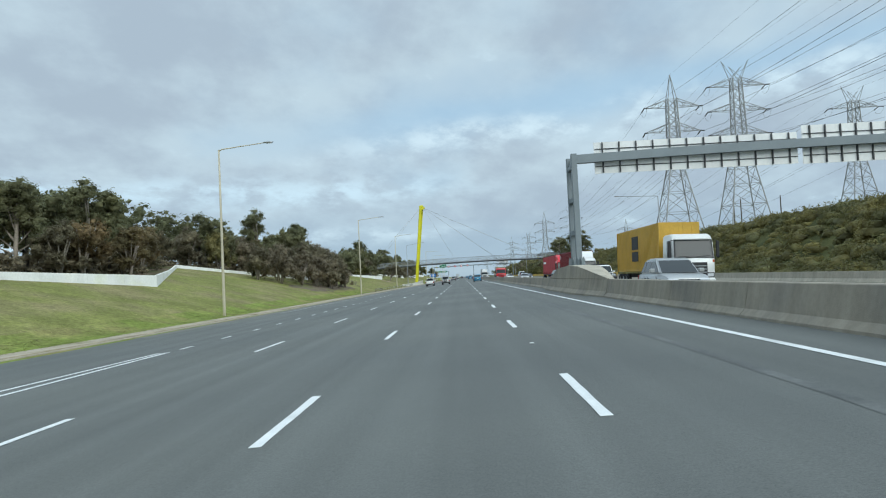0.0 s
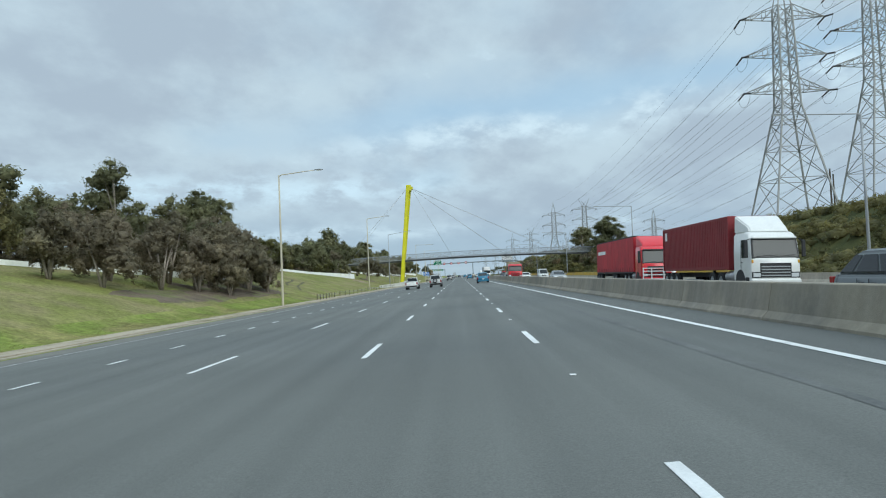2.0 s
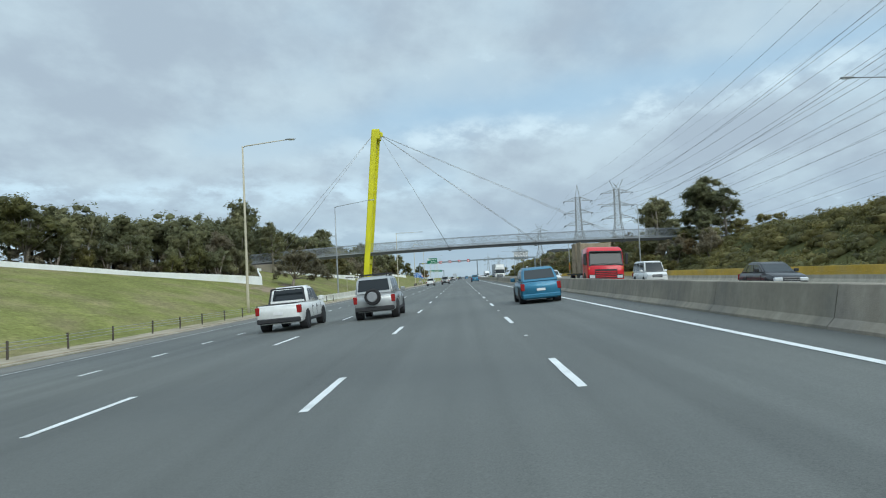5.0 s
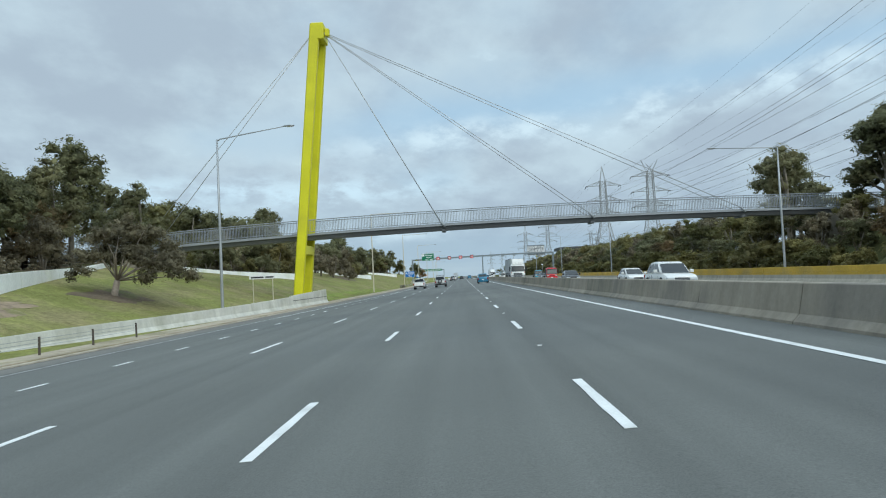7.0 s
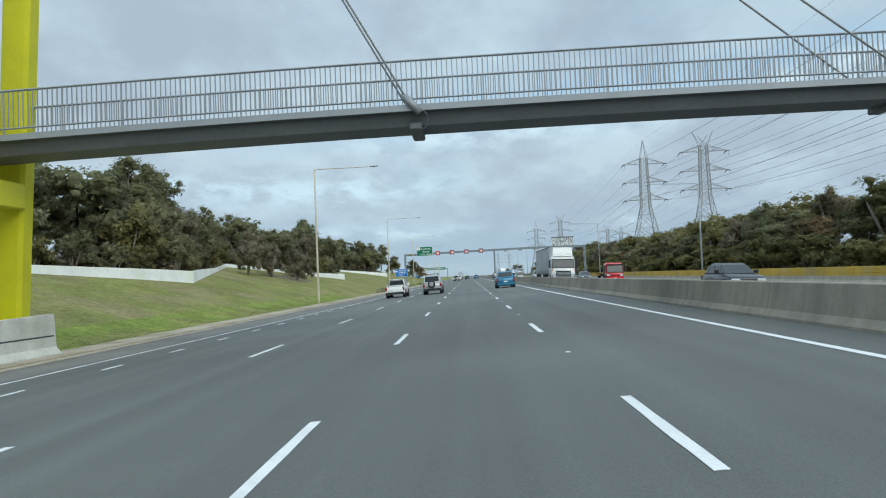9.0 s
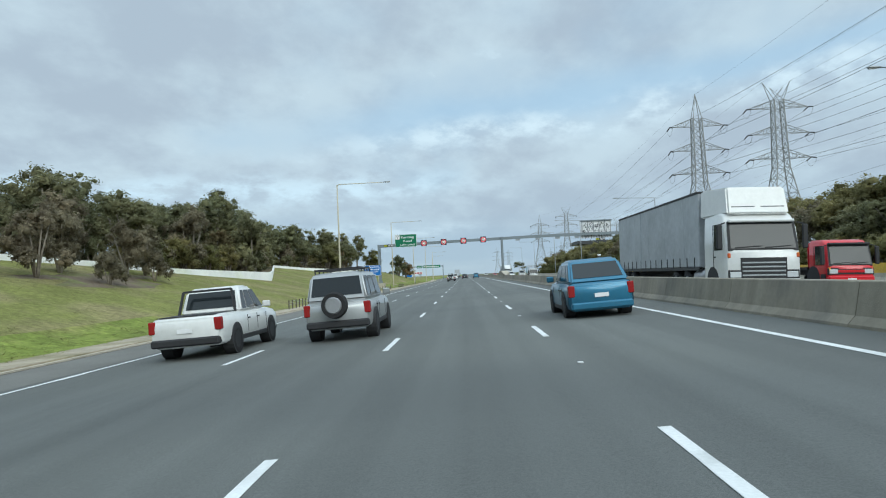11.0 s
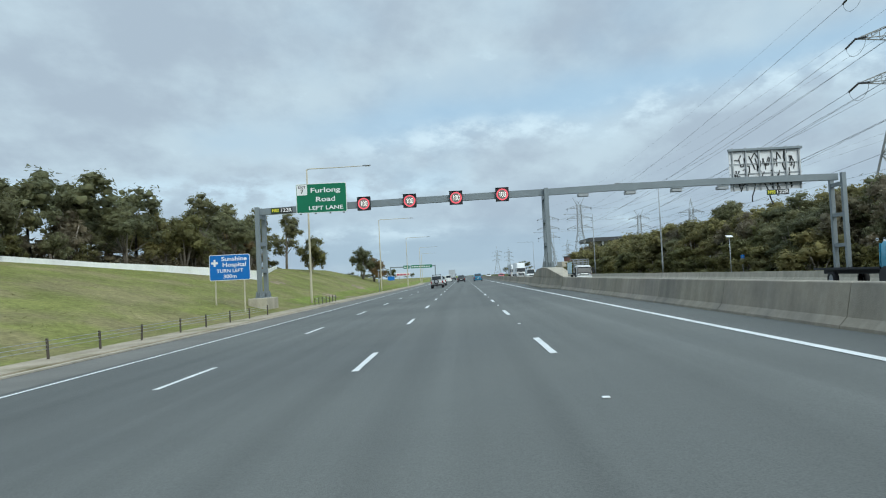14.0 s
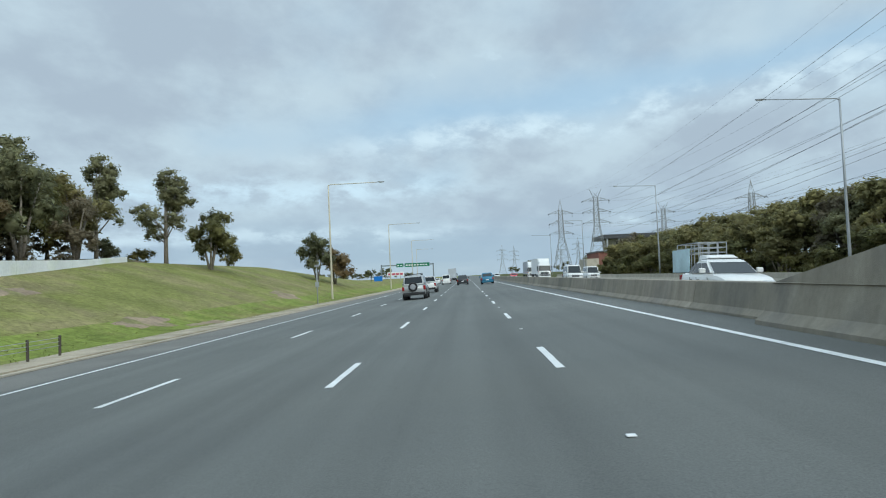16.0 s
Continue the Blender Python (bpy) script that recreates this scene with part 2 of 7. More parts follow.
WOODPOST = mat("weathered_post", (0.085, 0.072, 0.058), 0.85, var=0.25, big=3, small=20, bump=0.3)
SIGN_GREEN = mat("green_sign_sheet", (0.008, 0.155, 0.075), 0.45, var=0.05, big=1, small=9, bump=0.0)
SIGN_BLUE = mat("blue_sign_sheet", (0.012, 0.15, 0.50), 0.45, var=0.05, big=1, small=9, bump=0.0)
SIGN_WHITE = mat("white_sign_sheet", (0.8, 0.8, 0.8), 0.45, var=0.04, big=1, small=9, bump=0.0)
BLACK = mat("matt_black", (0.018, 0.018, 0.02), 0.55, var=0.1, bump=0.0)


# ---------------------------------------------------------------- building helpers
def mesh_of(name, bm, smooth=False):
    me = bpy.data.meshes.new(name)
    if smooth:
        for f in bm.faces:
            f.smooth = True
    bm.to_mesh(me)
    bm.free()
    return me


def part(name, bm, material, parent=None, label="", smooth=False):
    me = bm if isinstance(bm, bpy.types.Mesh) else mesh_of(name, bm, smooth)
    for m in (material if isinstance(material, (list, tuple)) else [material]):
        me.materials.append(m)
    ob = new(name, me)
    ob.parent = parent
    return tagged(ob, label)


def thing(name, x, y, z, label, category, group="", kind="", rz=0.0):
    ob = new(name)
    ob.empty_display_size = 0.3
    ob.matrix_basis = pose(x, y, z, 0, 0, rz)
    return tagged(ob, label, category, group, kind)


def box(bm, x0, x1, y0, y1, z0, z1, bevel=0.0):
    r = bmesh.ops.create_cube(bm, size=1.0, matrix=Matrix.Translation(((x0 + x1) / 2, (y0 + y1) / 2, (z0 + z1) / 2)) @ Matrix.Diagonal((x1 - x0, y1 - y0, z1 - z0, 1)))
    if bevel:
        es = list({e for v in r["verts"] for e in v.link_edges})
        bmesh.ops.bevel(bm, geom=es, offset=bevel, segments=1, affect="EDGES")
    return bm


def bar(bm, p, q, w, w2=None, sides=4, caps=True):
    """A straight member from p to q, w thick, tapering to w2."""
    p, q = Vector(p), Vector(q)
    d = (q - p).normalized()
    up = Vector((0, 0, 1)) if abs(d.z) < 0.95 else Vector((0, 1, 0))
    a = d.cross(up).normalized()
    b = a.cross(d)
    off = math.pi / sides
    rings = []
    for c, r in ((p, w / 2), (q, (w if w2 is None else w2) / 2)):
        k = r / math.cos(off) if sides == 4 else r
        rings.append([bm.verts.new(c + a * (k * math.cos(off + 2 * math.pi * i / sides)) + b * (k * math.sin(off + 2 * math.pi * i / sides))) for i in range(sides)])
    for i in range(sides):
        j = (i + 1) % sides
        bm.faces.new((rings[0][i], rings[0][j], rings[1][j], rings[1][i]))
    if caps:
        bm.faces.new(rings[0][::-1])
        bm.faces.new(rings[1])
    return bm


def tube(bm, pts, radii, sides=7, caps=True):
    rings = []
    for i, p in enumerate(pts):
        p = Vector(p)
        d = (Vector(pts[min(i + 1, len(pts) - 1)]) - Vector(pts[max(i - 1, 0)])).normalized()
        up = Vector((0, 0, 1)) if abs(d.z) < 0.9 else Vector((0, 1, 0))
        a = d.cross(up).normalized()
        b = a.cross(d)
        rings.append([bm.verts.new(p + (a * math.cos(2 * math.pi * k / sides) + b * math.sin(2 * math.pi * k / sides)) * radii[i]) for k in range(sides)])
    for r, s in zip(rings, rings[1:]):
        for i in range(sides):
            j = (i + 1) % sides
            bm.faces.new((r[i], r[j], s[j], s[i]))
    if caps:
        bm.faces.new(rings[0][::-1])
        bm.faces.new(rings[-1])
    return bm


def prism(bm, outline, y0, y1):
    """An outline of (x, z) run from y0 to y1."""
    a = [bm.verts.new((x, y0, z)) for x, z in outline]
    b = [bm.verts.new((x, y1, z)) for x, z in outline]
    k = len(outline)
    for i in range(k):
        j = (i + 1) % k
        bm.faces.new((a[i], a[j], b[j], b[i]))
    bm.faces.new(a[::-1])
    bm.faces.new(b)
    bmesh.ops.recalc_face_normals(bm, faces=bm.faces)
    return bm


def lerp(table, y):
    for (y0, v0), (y1, v1) in zip(table, table[1:]):
        if y <= y1:
            return v0 + (v1 - v0) * max(0.0, (y - y0) / (y1 - y0))
    return table[-1][1]


# ---------------------------------------------------------------- lie of the land
FALL = 0.0474
EDGE = ((-150, -19.5), (20, -17.6), (41, -16.7), (69, -16.0), (121, -15.7), (207, -14.1), (258, -13.2), (341, -12.05), (430, -11.9), (560, -12.0), (680, -17.0), (4000, -17.0))
LINE = ((-150, -17.0), (20, -15.4), (60, -14.0), (117, -13.0), (205, -12.35), (251, -10.8), (300, -9.3), (336, -9.1), (540, -9.0), (700, -14.0), (4000, -14.0))
# the foot of the white wall, zigzagging along the slope
WALL = ((-60, -40.0), (-6, -28.5), (27, -41.0), (70.5, -28.5), (102.5, -39.8), (146, -26.5), (179.5, -38.5), (223.3, -25.0), (256, -35.0), (296.6, -24.4), (330, -33.0), (371.6, -24.3), (413, -35.3), (441, -24.0), (470.5, -29.5))
CORNERS = (-6, 70.5, 146, 223.3, 296.6, 371.6, 441)
TOE = 2.0


def grass_slope(x, y):
    e = lerp(EDGE, y) - 0.9
    base = FALL * e + 0.03
    d = max(0.0, e - x - TOE)
    k = lerp(((340, 0.93), (371, 0.82), (413, 0.86), (465, 1.1)), y)
    rise = 0.30 * min(d, 10.0) + 0.25 * max(0.0, d - 10.0)
    return base + k * rise * min(1.0, 0.45 + d / 5.0) + 0.02 * min(TOE, max(0.0, e - x))


def wall_x(y):
    return lerp(WALL, y)


def wall_height(y):
    return 0.42 + 0.62 * max(0.0, 1.0 - min(abs(y - c) for c in CORNERS) / 20.0)


def left_ground(x, y):
    if y < 472:
        w = wall_x(y)
        if x < w:
            return grass_slope(w, y) + wall_height(y) - 0.12 + 0.03 * min(40.0, w - x)
        return grass_slope(x, y)
    z = grass_slope(max(x, -29.5), y)
    fade = max(0.0, 1 - max(0.0, y - 512) / 105)
    return z * fade + (1 - fade) * min(z, 0.6) if x < lerp(EDGE, y) - 3 else z


def right_ground(x, y):
    k = max(0.0, min(1.0, (x - 30.5) / 13.0))
    top = lerp(((-300, 7.4), (180, 7.4), (250, 6.2), (300, 3.6), (430, 3.2), (560, 1.0), (900, 0.0)), y)
    k = k * k * (3 - 2 * k) * 0.6 + k * 0.4
    bumps = 0.35 * noise.noise(Vector((x * 0.13, y * 0.09, 0))) * (1 if x > 31 else 0)
    rise = min(3.0, max(0.0, x - 44) * 0.06) if y < 250 else 0
    return -0.3 + k * top + rise + bumps


def land(x, y):
    if x < lerp(EDGE, y) - 0.3:
        return left_ground(x, y)
    if x < 28.6:
        return (FALL * x if x < 6.8 else 0.32 - 0.03 * (x - 6.8)) - 0.12
    return right_ground(x, y)


def lush_at(y):
    """Stretches where the verge is watered and bright green."""
    return y < 140 or 250 < y < 322 or y > 424


def build_ground():
    """One sheet of land; its columns follow the foot of the wall and the edge of the asphalt."""
    far_left = [-4000, -1500, -600, -300, -160, -110, -85]
    behind = [-36, -26, -18, -12, -7, -4, -2, -0.8, -0.13]
    front = [i / 22 for i in range(23)]
    rim = [-4.2, -3.2, -2.2, -1.2, -0.5, 0.0]
    right = [-9, -4, 2, 7, 12, 18, 24, 28, 28.6] + [29.5 + 1.1 * i for i in range(30)] + [66, 75, 90, 110, 150, 220, 400, 900, 2000, 4000]
    ys = sorted({-400.0, -200.0, -120.0, *[-90 + 3.0 * i for i in range(231)], *[p[0] for p in WALL], *[p[0] - 0.6 for p in WALL], *[p[0] + 0.6 for p in WALL], 471.0, 471.2, 625, 660, 700, 760, 840, 1000, 1300, 1800, 2600, 4500})
    verts, kinds = [], []
    for y in ys:
        w, e = wall_x(y), lerp(EDGE, y) - 0.9
        row = far_left + [w + d for d in behind]
        kinds = [2] * len(row)
        near = [w + 0.10 + (e - 4.6 - w) * f for f in front]
        row += near
        kinds += [0] * len(near)
        row += [e + d for d in rim]
        kinds += [1] * len(rim)
        row += right
        kinds += [1] * 8 + [3] * (len(right) - 8)
        for x in row:
            far = abs(x) > 500 or y > 1200
            verts.append((x, y, 0.0 if far and x > 0 else (land(x, y) if not far else 0.5)))
    k = len(row)
    faces, idx = [], []
    for j in range(len(ys) - 1):
        for i in range(k - 1):
            faces.append((j * k + i, j * k + i + 1, (j + 1) * k + i + 1, (j + 1) * k + i))
            m = kinds[i]
            idx.append(0 if (m == 2 and ys[j] > 478) or (m == 1 and not lush_at(ys[j])) else m)
    me = bpy.data.meshes.new("ground")
    me.from_pydata(verts, [], faces)
    for m in (GRASS, LUSH, MULCH, HILLSOIL):
        me.materials.append(m)
    me.polygons.foreach_set("material_index", idx)
    me.polygons.foreach_set("use_smooth", [True] * len(faces))
    return tagged(new("ground", me), "grassy roadside slopes and scrubby hillside beside the freeway", "ground", kind="structure")


ground = build_ground()


def ribbon(name, left, right, ys, z_of, material, label, category, drop=0.0):
    """A strip of surface between two edges that run with y."""
    bm = bmesh.new()
    rows = []
    for y in ys:
        a, b = left(y), right(y)
        rows.append([bm.verts.new((a + (b - a) * k / 4, y, z_of(a + (b - a) * k / 4))) for k in range(5)])
    for r, s in zip(rows, rows[1:]):
        for k in range(4):
            bm.faces.new((r[k], r[k + 1], s[k + 1], s[k]))
    if drop:
        geom = bmesh.ops.extrude_face_region(bm, geom=bm.faces[:])
        bmesh.ops.translate(bm, vec=(0, 0, drop), verts=[v for v in geom["geom"] if isinstance(v, bmesh.types.BMVert)])
        bmesh.ops.recalc_face_normals(bm, faces=bm.faces)
    return tagged(part(name, bm, material), label, category, kind="structure")


YS = [-120 + 8 * i for i in range(106)] + [760, 900, 1200, 2000, 3600]
ours = lambda x: FALL * x
theirs = lambda x: 0.32 - 0.03 * (x - 6.8)
road = ribbon("road", lambda y: lerp(EDGE, y), lambda y: 6.75, YS, ours, ASPHALT, "dark grey asphalt freeway with white lane lines", "road")
road_far = ribbon("road_oncoming", lambda y: 6.75, lambda y: 28.2, YS, theirs, ASPHALT, "grey asphalt oncoming carriageway behind the median barrier", "road")
verge = ribbon("verge", lambda y: lerp(EDGE, y) - 2.3 + 0.9 * noise.noise(Vector((y * 0.11, 3, 0))), lambda y: lerp(EDGE, y) + 0.02, [-100 + 2.0 * i for i in range(380)], lambda x: FALL * x + 0.06, DIRT, "sandy dirt strip and kerb edge along the asphalt", "verge", 0.05)
shoulder = ribbon("shoulder", lambda y: lerp(EDGE, y), lambda y: lerp(LINE, y) - 0.35 + 0.12 * noise.noise(Vector((y * 0.07, 9, 0))), YS[20:110], lambda x: FALL * x + 0.004, OLD_ASPHALT, "paler worn asphalt shoulder beside the edge line", "road shoulder")
kerb = ribbon("kerb", lambda y: lerp(EDGE, y) - 0.02, lambda y: lerp(EDGE, y) + 0.24, [-100 + 4.0 * i for i in range(190)], lambda x: FALL * x + 0.012, PALE_CONCRETE, "low worn concrete kerb beside the dirt verge", "kerb", 0.05)

SEAL = mat("joint_sealant", (0.098, 0.102, 0.10), 0.7, var=0.25, big=0.9, small=14, bump=0.3, grain=80, second=(0.118, 0.122, 0.116), cut=(0.42, 0.58))
for y in [-60 + 5 * i for i in range(29)]:
    bm = bmesh.new()
    rows = []
    for k in range(6):
        yy = y + k
        x = 3.85 + 0.07 * noise.noise(Vector((yy * 0.15, 4, 0)))
        w = 0.09 + 0.05 * noise.noise(Vector((yy * 0.4, 8, 0)))
        rows.append([bm.verts.new((q, yy, FALL * q + 0.004)) for q in (x - w, x + w)])
    for r, q in zip(rows, rows[1:]):
        bm.faces.new((r[0], r[1], q[1], q[0]))
    part("joint_seam", bm, SEAL, road, "dark sealed joint in the asphalt")

# ---------------------------------------------------------------- lane lines
lines = tagged(new("lane_lines"), "white painted lane lines on the asphalt", "road marking", kind="structure")


def paint(name, x0, x1, y0, y1, z_of, material=None):
    bm = bmesh.new()
    vs = [bm.verts.new((x, y, z_of(x) + 0.008)) for x, y in ((x0(y0), y0), (x1(y0), y0), (x1(y1), y1), (x0(y1), y1))]
    bm.faces.new(vs)
    return part(name, bm, material or PAINT, lines)


def dash_mesh(length, width, chip):
    bm = bmesh.new()
    rnd = random.Random(chip)
    n = 6
    a = [bm.verts.new((-width / 2 + rnd.uniform(-0.006, 0.006), length * k / n, FALL * -width / 2)) for k in range(n + 1)]
    b = [bm.verts.new((width / 2 + rnd.uniform(-0.006, 0.006), length * k / n, FALL * width / 2)) for k in range(n + 1)]
    for k in range(n):
        bm.faces.new((a[k], b[k], b[k + 1], a[k + 1]))
    g = bmesh.ops.extrude_face_region(bm, geom=bm.faces[:])
    bmesh.ops.translate(bm, vec=(0, 0, 0.005), verts=[v for v in g["geom"] if isinstance(v, bmesh.types.BMVert)])
    me = mesh_of("lane_dash", bm)
    me.materials.append(PAINT)
    return me


DASH = [dash_mesh(3.0, 0.125, i) for i in range(4)]
SHORT = [dash_mesh(1.0, 0.11, i) for i in range(2)]
for x in (1.56, -1.98, -5.58):
    for k in range(-3, 56):
        ob = new("lane_dash", DASH[(k * 7 + int(x)) % 4])
        ob.parent, ob.location = lines, (x, 16.1 - 3.0 + 12 * k, FALL * x + 0.004)
for k in range(90):
    y = 29.0 + 4 * k
    if y < 310:
        ob = new("short_dash", SHORT[k % 2])
        ob.parent, ob.location = lines, (-9.25, y, FALL * -9.25 + 0.004)
for y in [-60 + 10 * i for i in range(70)]:
    paint("edge_line", lambda t: 5.07, lambda t: 5.22, y, y + 10, ours)
    if y < 28:
        paint("gore_line", lambda t: -9.25 - 0.09, lambda t: -9.25 + 0.08, y, min(y + 10, 28), ours)
        paint("gore_line", lambda t: -9.62 - (28 - t) * 0.045, lambda t: -9.46 - (28 - t) * 0.045, y, min(y + 10, 28), ours)
    if y > 50:
        paint("edge_line", lambda t: lerp(LINE, t) - 0.07, lambda t: lerp(LINE, t) + 0.07, y, y + 10, ours, WORN_PAINT if y < 230 else PAINT)
    for x in (11.2, 14.8, 18.4):
        paint("oncoming_dash", lambda t: x - 0.07, lambda t: x + 0.07, y, y + 3, theirs)
    paint("oncoming_edge", lambda t: 7.95, lambda t: 8.1, y, y + 10, theirs)
    paint("oncoming_edge", lambda t: 22.2, lambda t: 22.35, y, y + 10, theirs)

# ---------------------------------------------------------------- median barrier
median = tagged(new("median_barrier"), "stained grey concrete median barrier in jointed panels", "barrier", kind="structure")


def barrier_outline(top, spread=0.0):
    return [(6.40, 0.28), (6.41, 0.36), (6.54, 0.50), (6.66, top), (6.94 + spread, top), (7.06 + spread, 0.50), (7.19 + spread, 0.36), (7.2 + spread, 0.25)]


def panel_mesh(length):
    bm = prism(bmesh.new(), barrier_outline(1.10), 0.012, length - 0.012)
    bmesh.ops.bevel(bm, geom=[e for e in bm.edges if all(v.co.z > 1.0 for v in e.verts)], offset=0.02, segments=1, affect="EDGES")
    me = mesh_of("barrier_panel", bm)
    me.materials.append(CONCRETE)
    return me


PANEL = panel_mesh(5.75)
GANTRIES = ((37.2, 56.2), (406.9, 425.3))
for k in range(-12, 120):
    y = 62.3 + 5.75 * k
    ob = new("barrier_panel", PANEL)
    ob.parent, ob.location = median, (0, y, 0)
for a, b in GANTRIES:
    # thickened lower wall with a wide sloping foot
    bm = bmesh.new()
    rows = []
    for y, k in ((a, 0.0), (a + 6.0, 1.0), (b - 0.5, 1.0)):
        rows.append([bm.verts.new((x - out * k, y, z)) for x, out, z in ((6.385, 0.405, 0.24), (6.395, 0.395, 0.37), (6.525, 0.325, 0.55), (6.645, 0.275, 1.09), (6.78, 0.08, 1.103), (6.78, 0.08, 0.24))])
    for r, q in zip(rows, rows[1:]):
        for i in range(6):
            j = (i + 1) % 6
            bm.faces.new((r[i], r[j], q[j], q[i]))
    bm.faces.new(rows[0][::-1])
    bm.faces.new(rows[-1])
    bmesh.ops.recalc_face_normals(bm, faces=bm.faces)
    part("plinth_wall", bm, CONCRETE, median, "thick streaked concrete wall round the gantry column")
    # raised block on it, ramped at both ends, with a dark recess under its face
    bm = bmesh.new()
    rows = []
    for y, top, x1, inset in ((a + 0.1, 1.125, 7.0, 0.3), (a + 6.6, 1.76, 7.95, 0.0), (a + 10.0, 1.86, 7.95, 0.0), (b - 4.4, 1.74, 7.95, 0.0), (b - 0.6, 1.125, 7.0, 0.0)):
        rows.append([bm.verts.new(v) for v in ((6.42 + inset, y, 1.05), (6.345 + inset, y, 1.115), (6.40 + inset + 0.06 * (top - 1.1), y, top), (x1 - 0.35, y, top), (x1, y, top - 0.25 if top > 1.5 else 1.06), (x1 + 0.1, y, 0.3), (6.9, y, 0.3))])
    for r, q in zip(rows, rows[1:]):
        for i in range(7):
            j = (i + 1) % 7
            bm.faces.new((r[i], r[j], q[j], q[i]))
    bm.faces.new(rows[0][::-1])
    bm.faces.new(rows[-1])
    bmesh.ops.recalc_face_normals(bm, faces=bm.faces)
    # upward faces take the paler concrete, painting in the light from above
    for f in bm.faces:
        f.material_index = 1 if f.normal.z > 0.5 else 0
    part("gantry_plinth", bm, (CONCRETE, PALE_CONCRETE), median, "raised concrete plinth round the gantry column, light painted on its top")

# outer barrier of the oncoming side
outer = tagged(new("outer_barrier"), "concrete barrier on the far edge, partly painted yellow", "barrier", kind="structure")
for k in range(-8, 52):
    y = 12.0 * k
    bm = prism(bmesh.new(), [(27.75, -0.31), (27.75, -0.2), (27.92, 0.05), (27.98, 0.56), (28.2, 0.56), (28.4, -0.31)], y + 0.01, y + 11.99)
    part("barrier_panel", bm, PALE_CONCRETE, outer)
    if 132 <= y < 404:
        bm = box(bmesh.new(), 28.0, 28.16, y + 0.02, y + 11.98, 0.562, 1.02, 0.015)
        part("yellow_screen", bm, YELLOW, outer, "ochre yellow painted upper panel")
        bm = box(bmesh.new(), 27.955, 27.972, y + 0.02, y + 11.98, 0.2, 0.56)
        part("yellow_band", bm, YELLOW, outer)

# ---------------------------------------------------------------- white wall on the slope
slope_wall = tagged(new("slope_wall"), "low white-painted retaining wall zigzagging along the grass slope", "wall", kind="structure")
wy = [p for p in WALL if p[0] >= -60]
for (y0, x0), (y1, x1) in zip(wy, wy[1:]):
    n = max(2, round(abs(y1 - y0) / 4))
    for k in range(n):
        ya, yb = y0 + (y1 - y0) * k / n, y0 + (y1 - y0) * (k + 1) / n
        xa, xb = wall_x(ya), wall_x(yb)
        bm = bmesh.new()
        rows = []
        for x, y in ((xa, ya + 0.012), (xb, yb - 0.004)):
            z = grass_slope(x, y)
            rows.append([bm.verts.new(v) for v in ((x + 0.14, y, z - 0.4), (x + 0.11, y, z + wall_height(y)), (x - 0.14, y, z + wall_height(y)), (x - 0.16, y, z - 0.4))])
        for i in range(4):
            j = (i + 1) % 4
            bm.faces.new((rows[0][i], rows[0][j], rows[1][j], rows[1][i]))
        bm.faces.new(rows[0][::-1])
        bm.faces.new(rows[1])
        bmesh.ops.recalc_face_normals(bm, faces=bm.faces)
        part("wall_panel", bm, WHITEWALL, slope_wall)


# ---------------------------------------------------------------- street lamps
def lamp_post(height, arm, up, material, name="street_lamp"):
    root = new(name)
    bm = tube(bmesh.new(), [(0, 0, -1.0), (0, 0, 0.5), (0, 0, height * 0.5), (0, 0, height)], [0.13, 0.125, 0.1, 0.07], 10)
    part("pole", bm, material, root, smooth=True)
    bm = tube(bmesh.new(), [(0, 0, height - 0.12), (0.25, 0, height + 0.02), (arm * 0.5, 0, height + up * 0.5), (arm, 0, height + up)], [0.05, 0.05, 0.045, 0.035], 8)
    part("arm", bm, material, root, smooth=True)
    bm = bmesh.new()
    bmesh.ops.create_icosphere(bm, subdivisions=2, radius=1.0)
    bmesh.ops.scale(bm, vec=(0.46, 0.17, 0.085), verts=bm.verts)
    for v in bm.verts:
        v.co.z = max(v.co.z, -0.05) + (0.03 * v.co.x if v.co.x > 0 else 0)
        v.co += Vector((arm + 0.34, 0, height + up + 0.02))
    head = part("lamp_head", bm, GALV, root, "grey cobra-head luminaire", smooth=True)
    bm = box(bmesh.new(), arm + 0.15, arm + 0.65, -0.1, 0.1, height + up - 0.06, height + up - 0.03, 0.01)
    part("lens", bm, SIGN_WHITE, head)
    return root


left_lamp = lamp_post(13.2, 3.7, 0.38, POLE_TAN)
tagged(left_lamp, "tall tapered grey-cream street lamp with one long arm", "street lamp", "lamps along the freeway")
LEFT_POLES = ((-19.0, 61.5, 12.7), (-17.65, 127.9, 12.28), (-17.5, 193.3, 13.2), (-18.05, 238.7, 12.75), (-15.1, 305.2, 12.8), (-15.1, 368.8, 12.95), (-15.1, 429.7, 12.9), (-15.1, 489.5, 12.6), (-15.1, 552, 12.6), (-15.4, 616, 12.5), (-18.5, 680, 12.4))
long_lamp = lamp_post(13.2, 5.2, 0.75, GALV)
level_lamp = lamp_post(13.2, 5.7, 0.05, POLE_TAN)
for ob in (long_lamp, level_lamp):
    tagged(ob, "tall pale street lamp with a very long arm", "street lamp", "lamps along the freeway")
for i, (x, y, top) in enumerate(LEFT_POLES):
    m = pose(x, y, top - 13.2, 0, 0, 0)
    if i == 0:
        left_lamp.matrix_basis = m
    elif i == 3:
        long_lamp.matrix_basis = m
    elif i == 4:
        level_lamp.matrix_basis = m
    else:
        copy_thing(left_lamp if i < 3 else level_lamp, m)
right_lamp = lamp_post(12.4, 5.7, 0.2, GALV)
tagged(right_lamp, "tall galvanised street lamp with a long level arm", "street lamp", "lamps along the freeway")
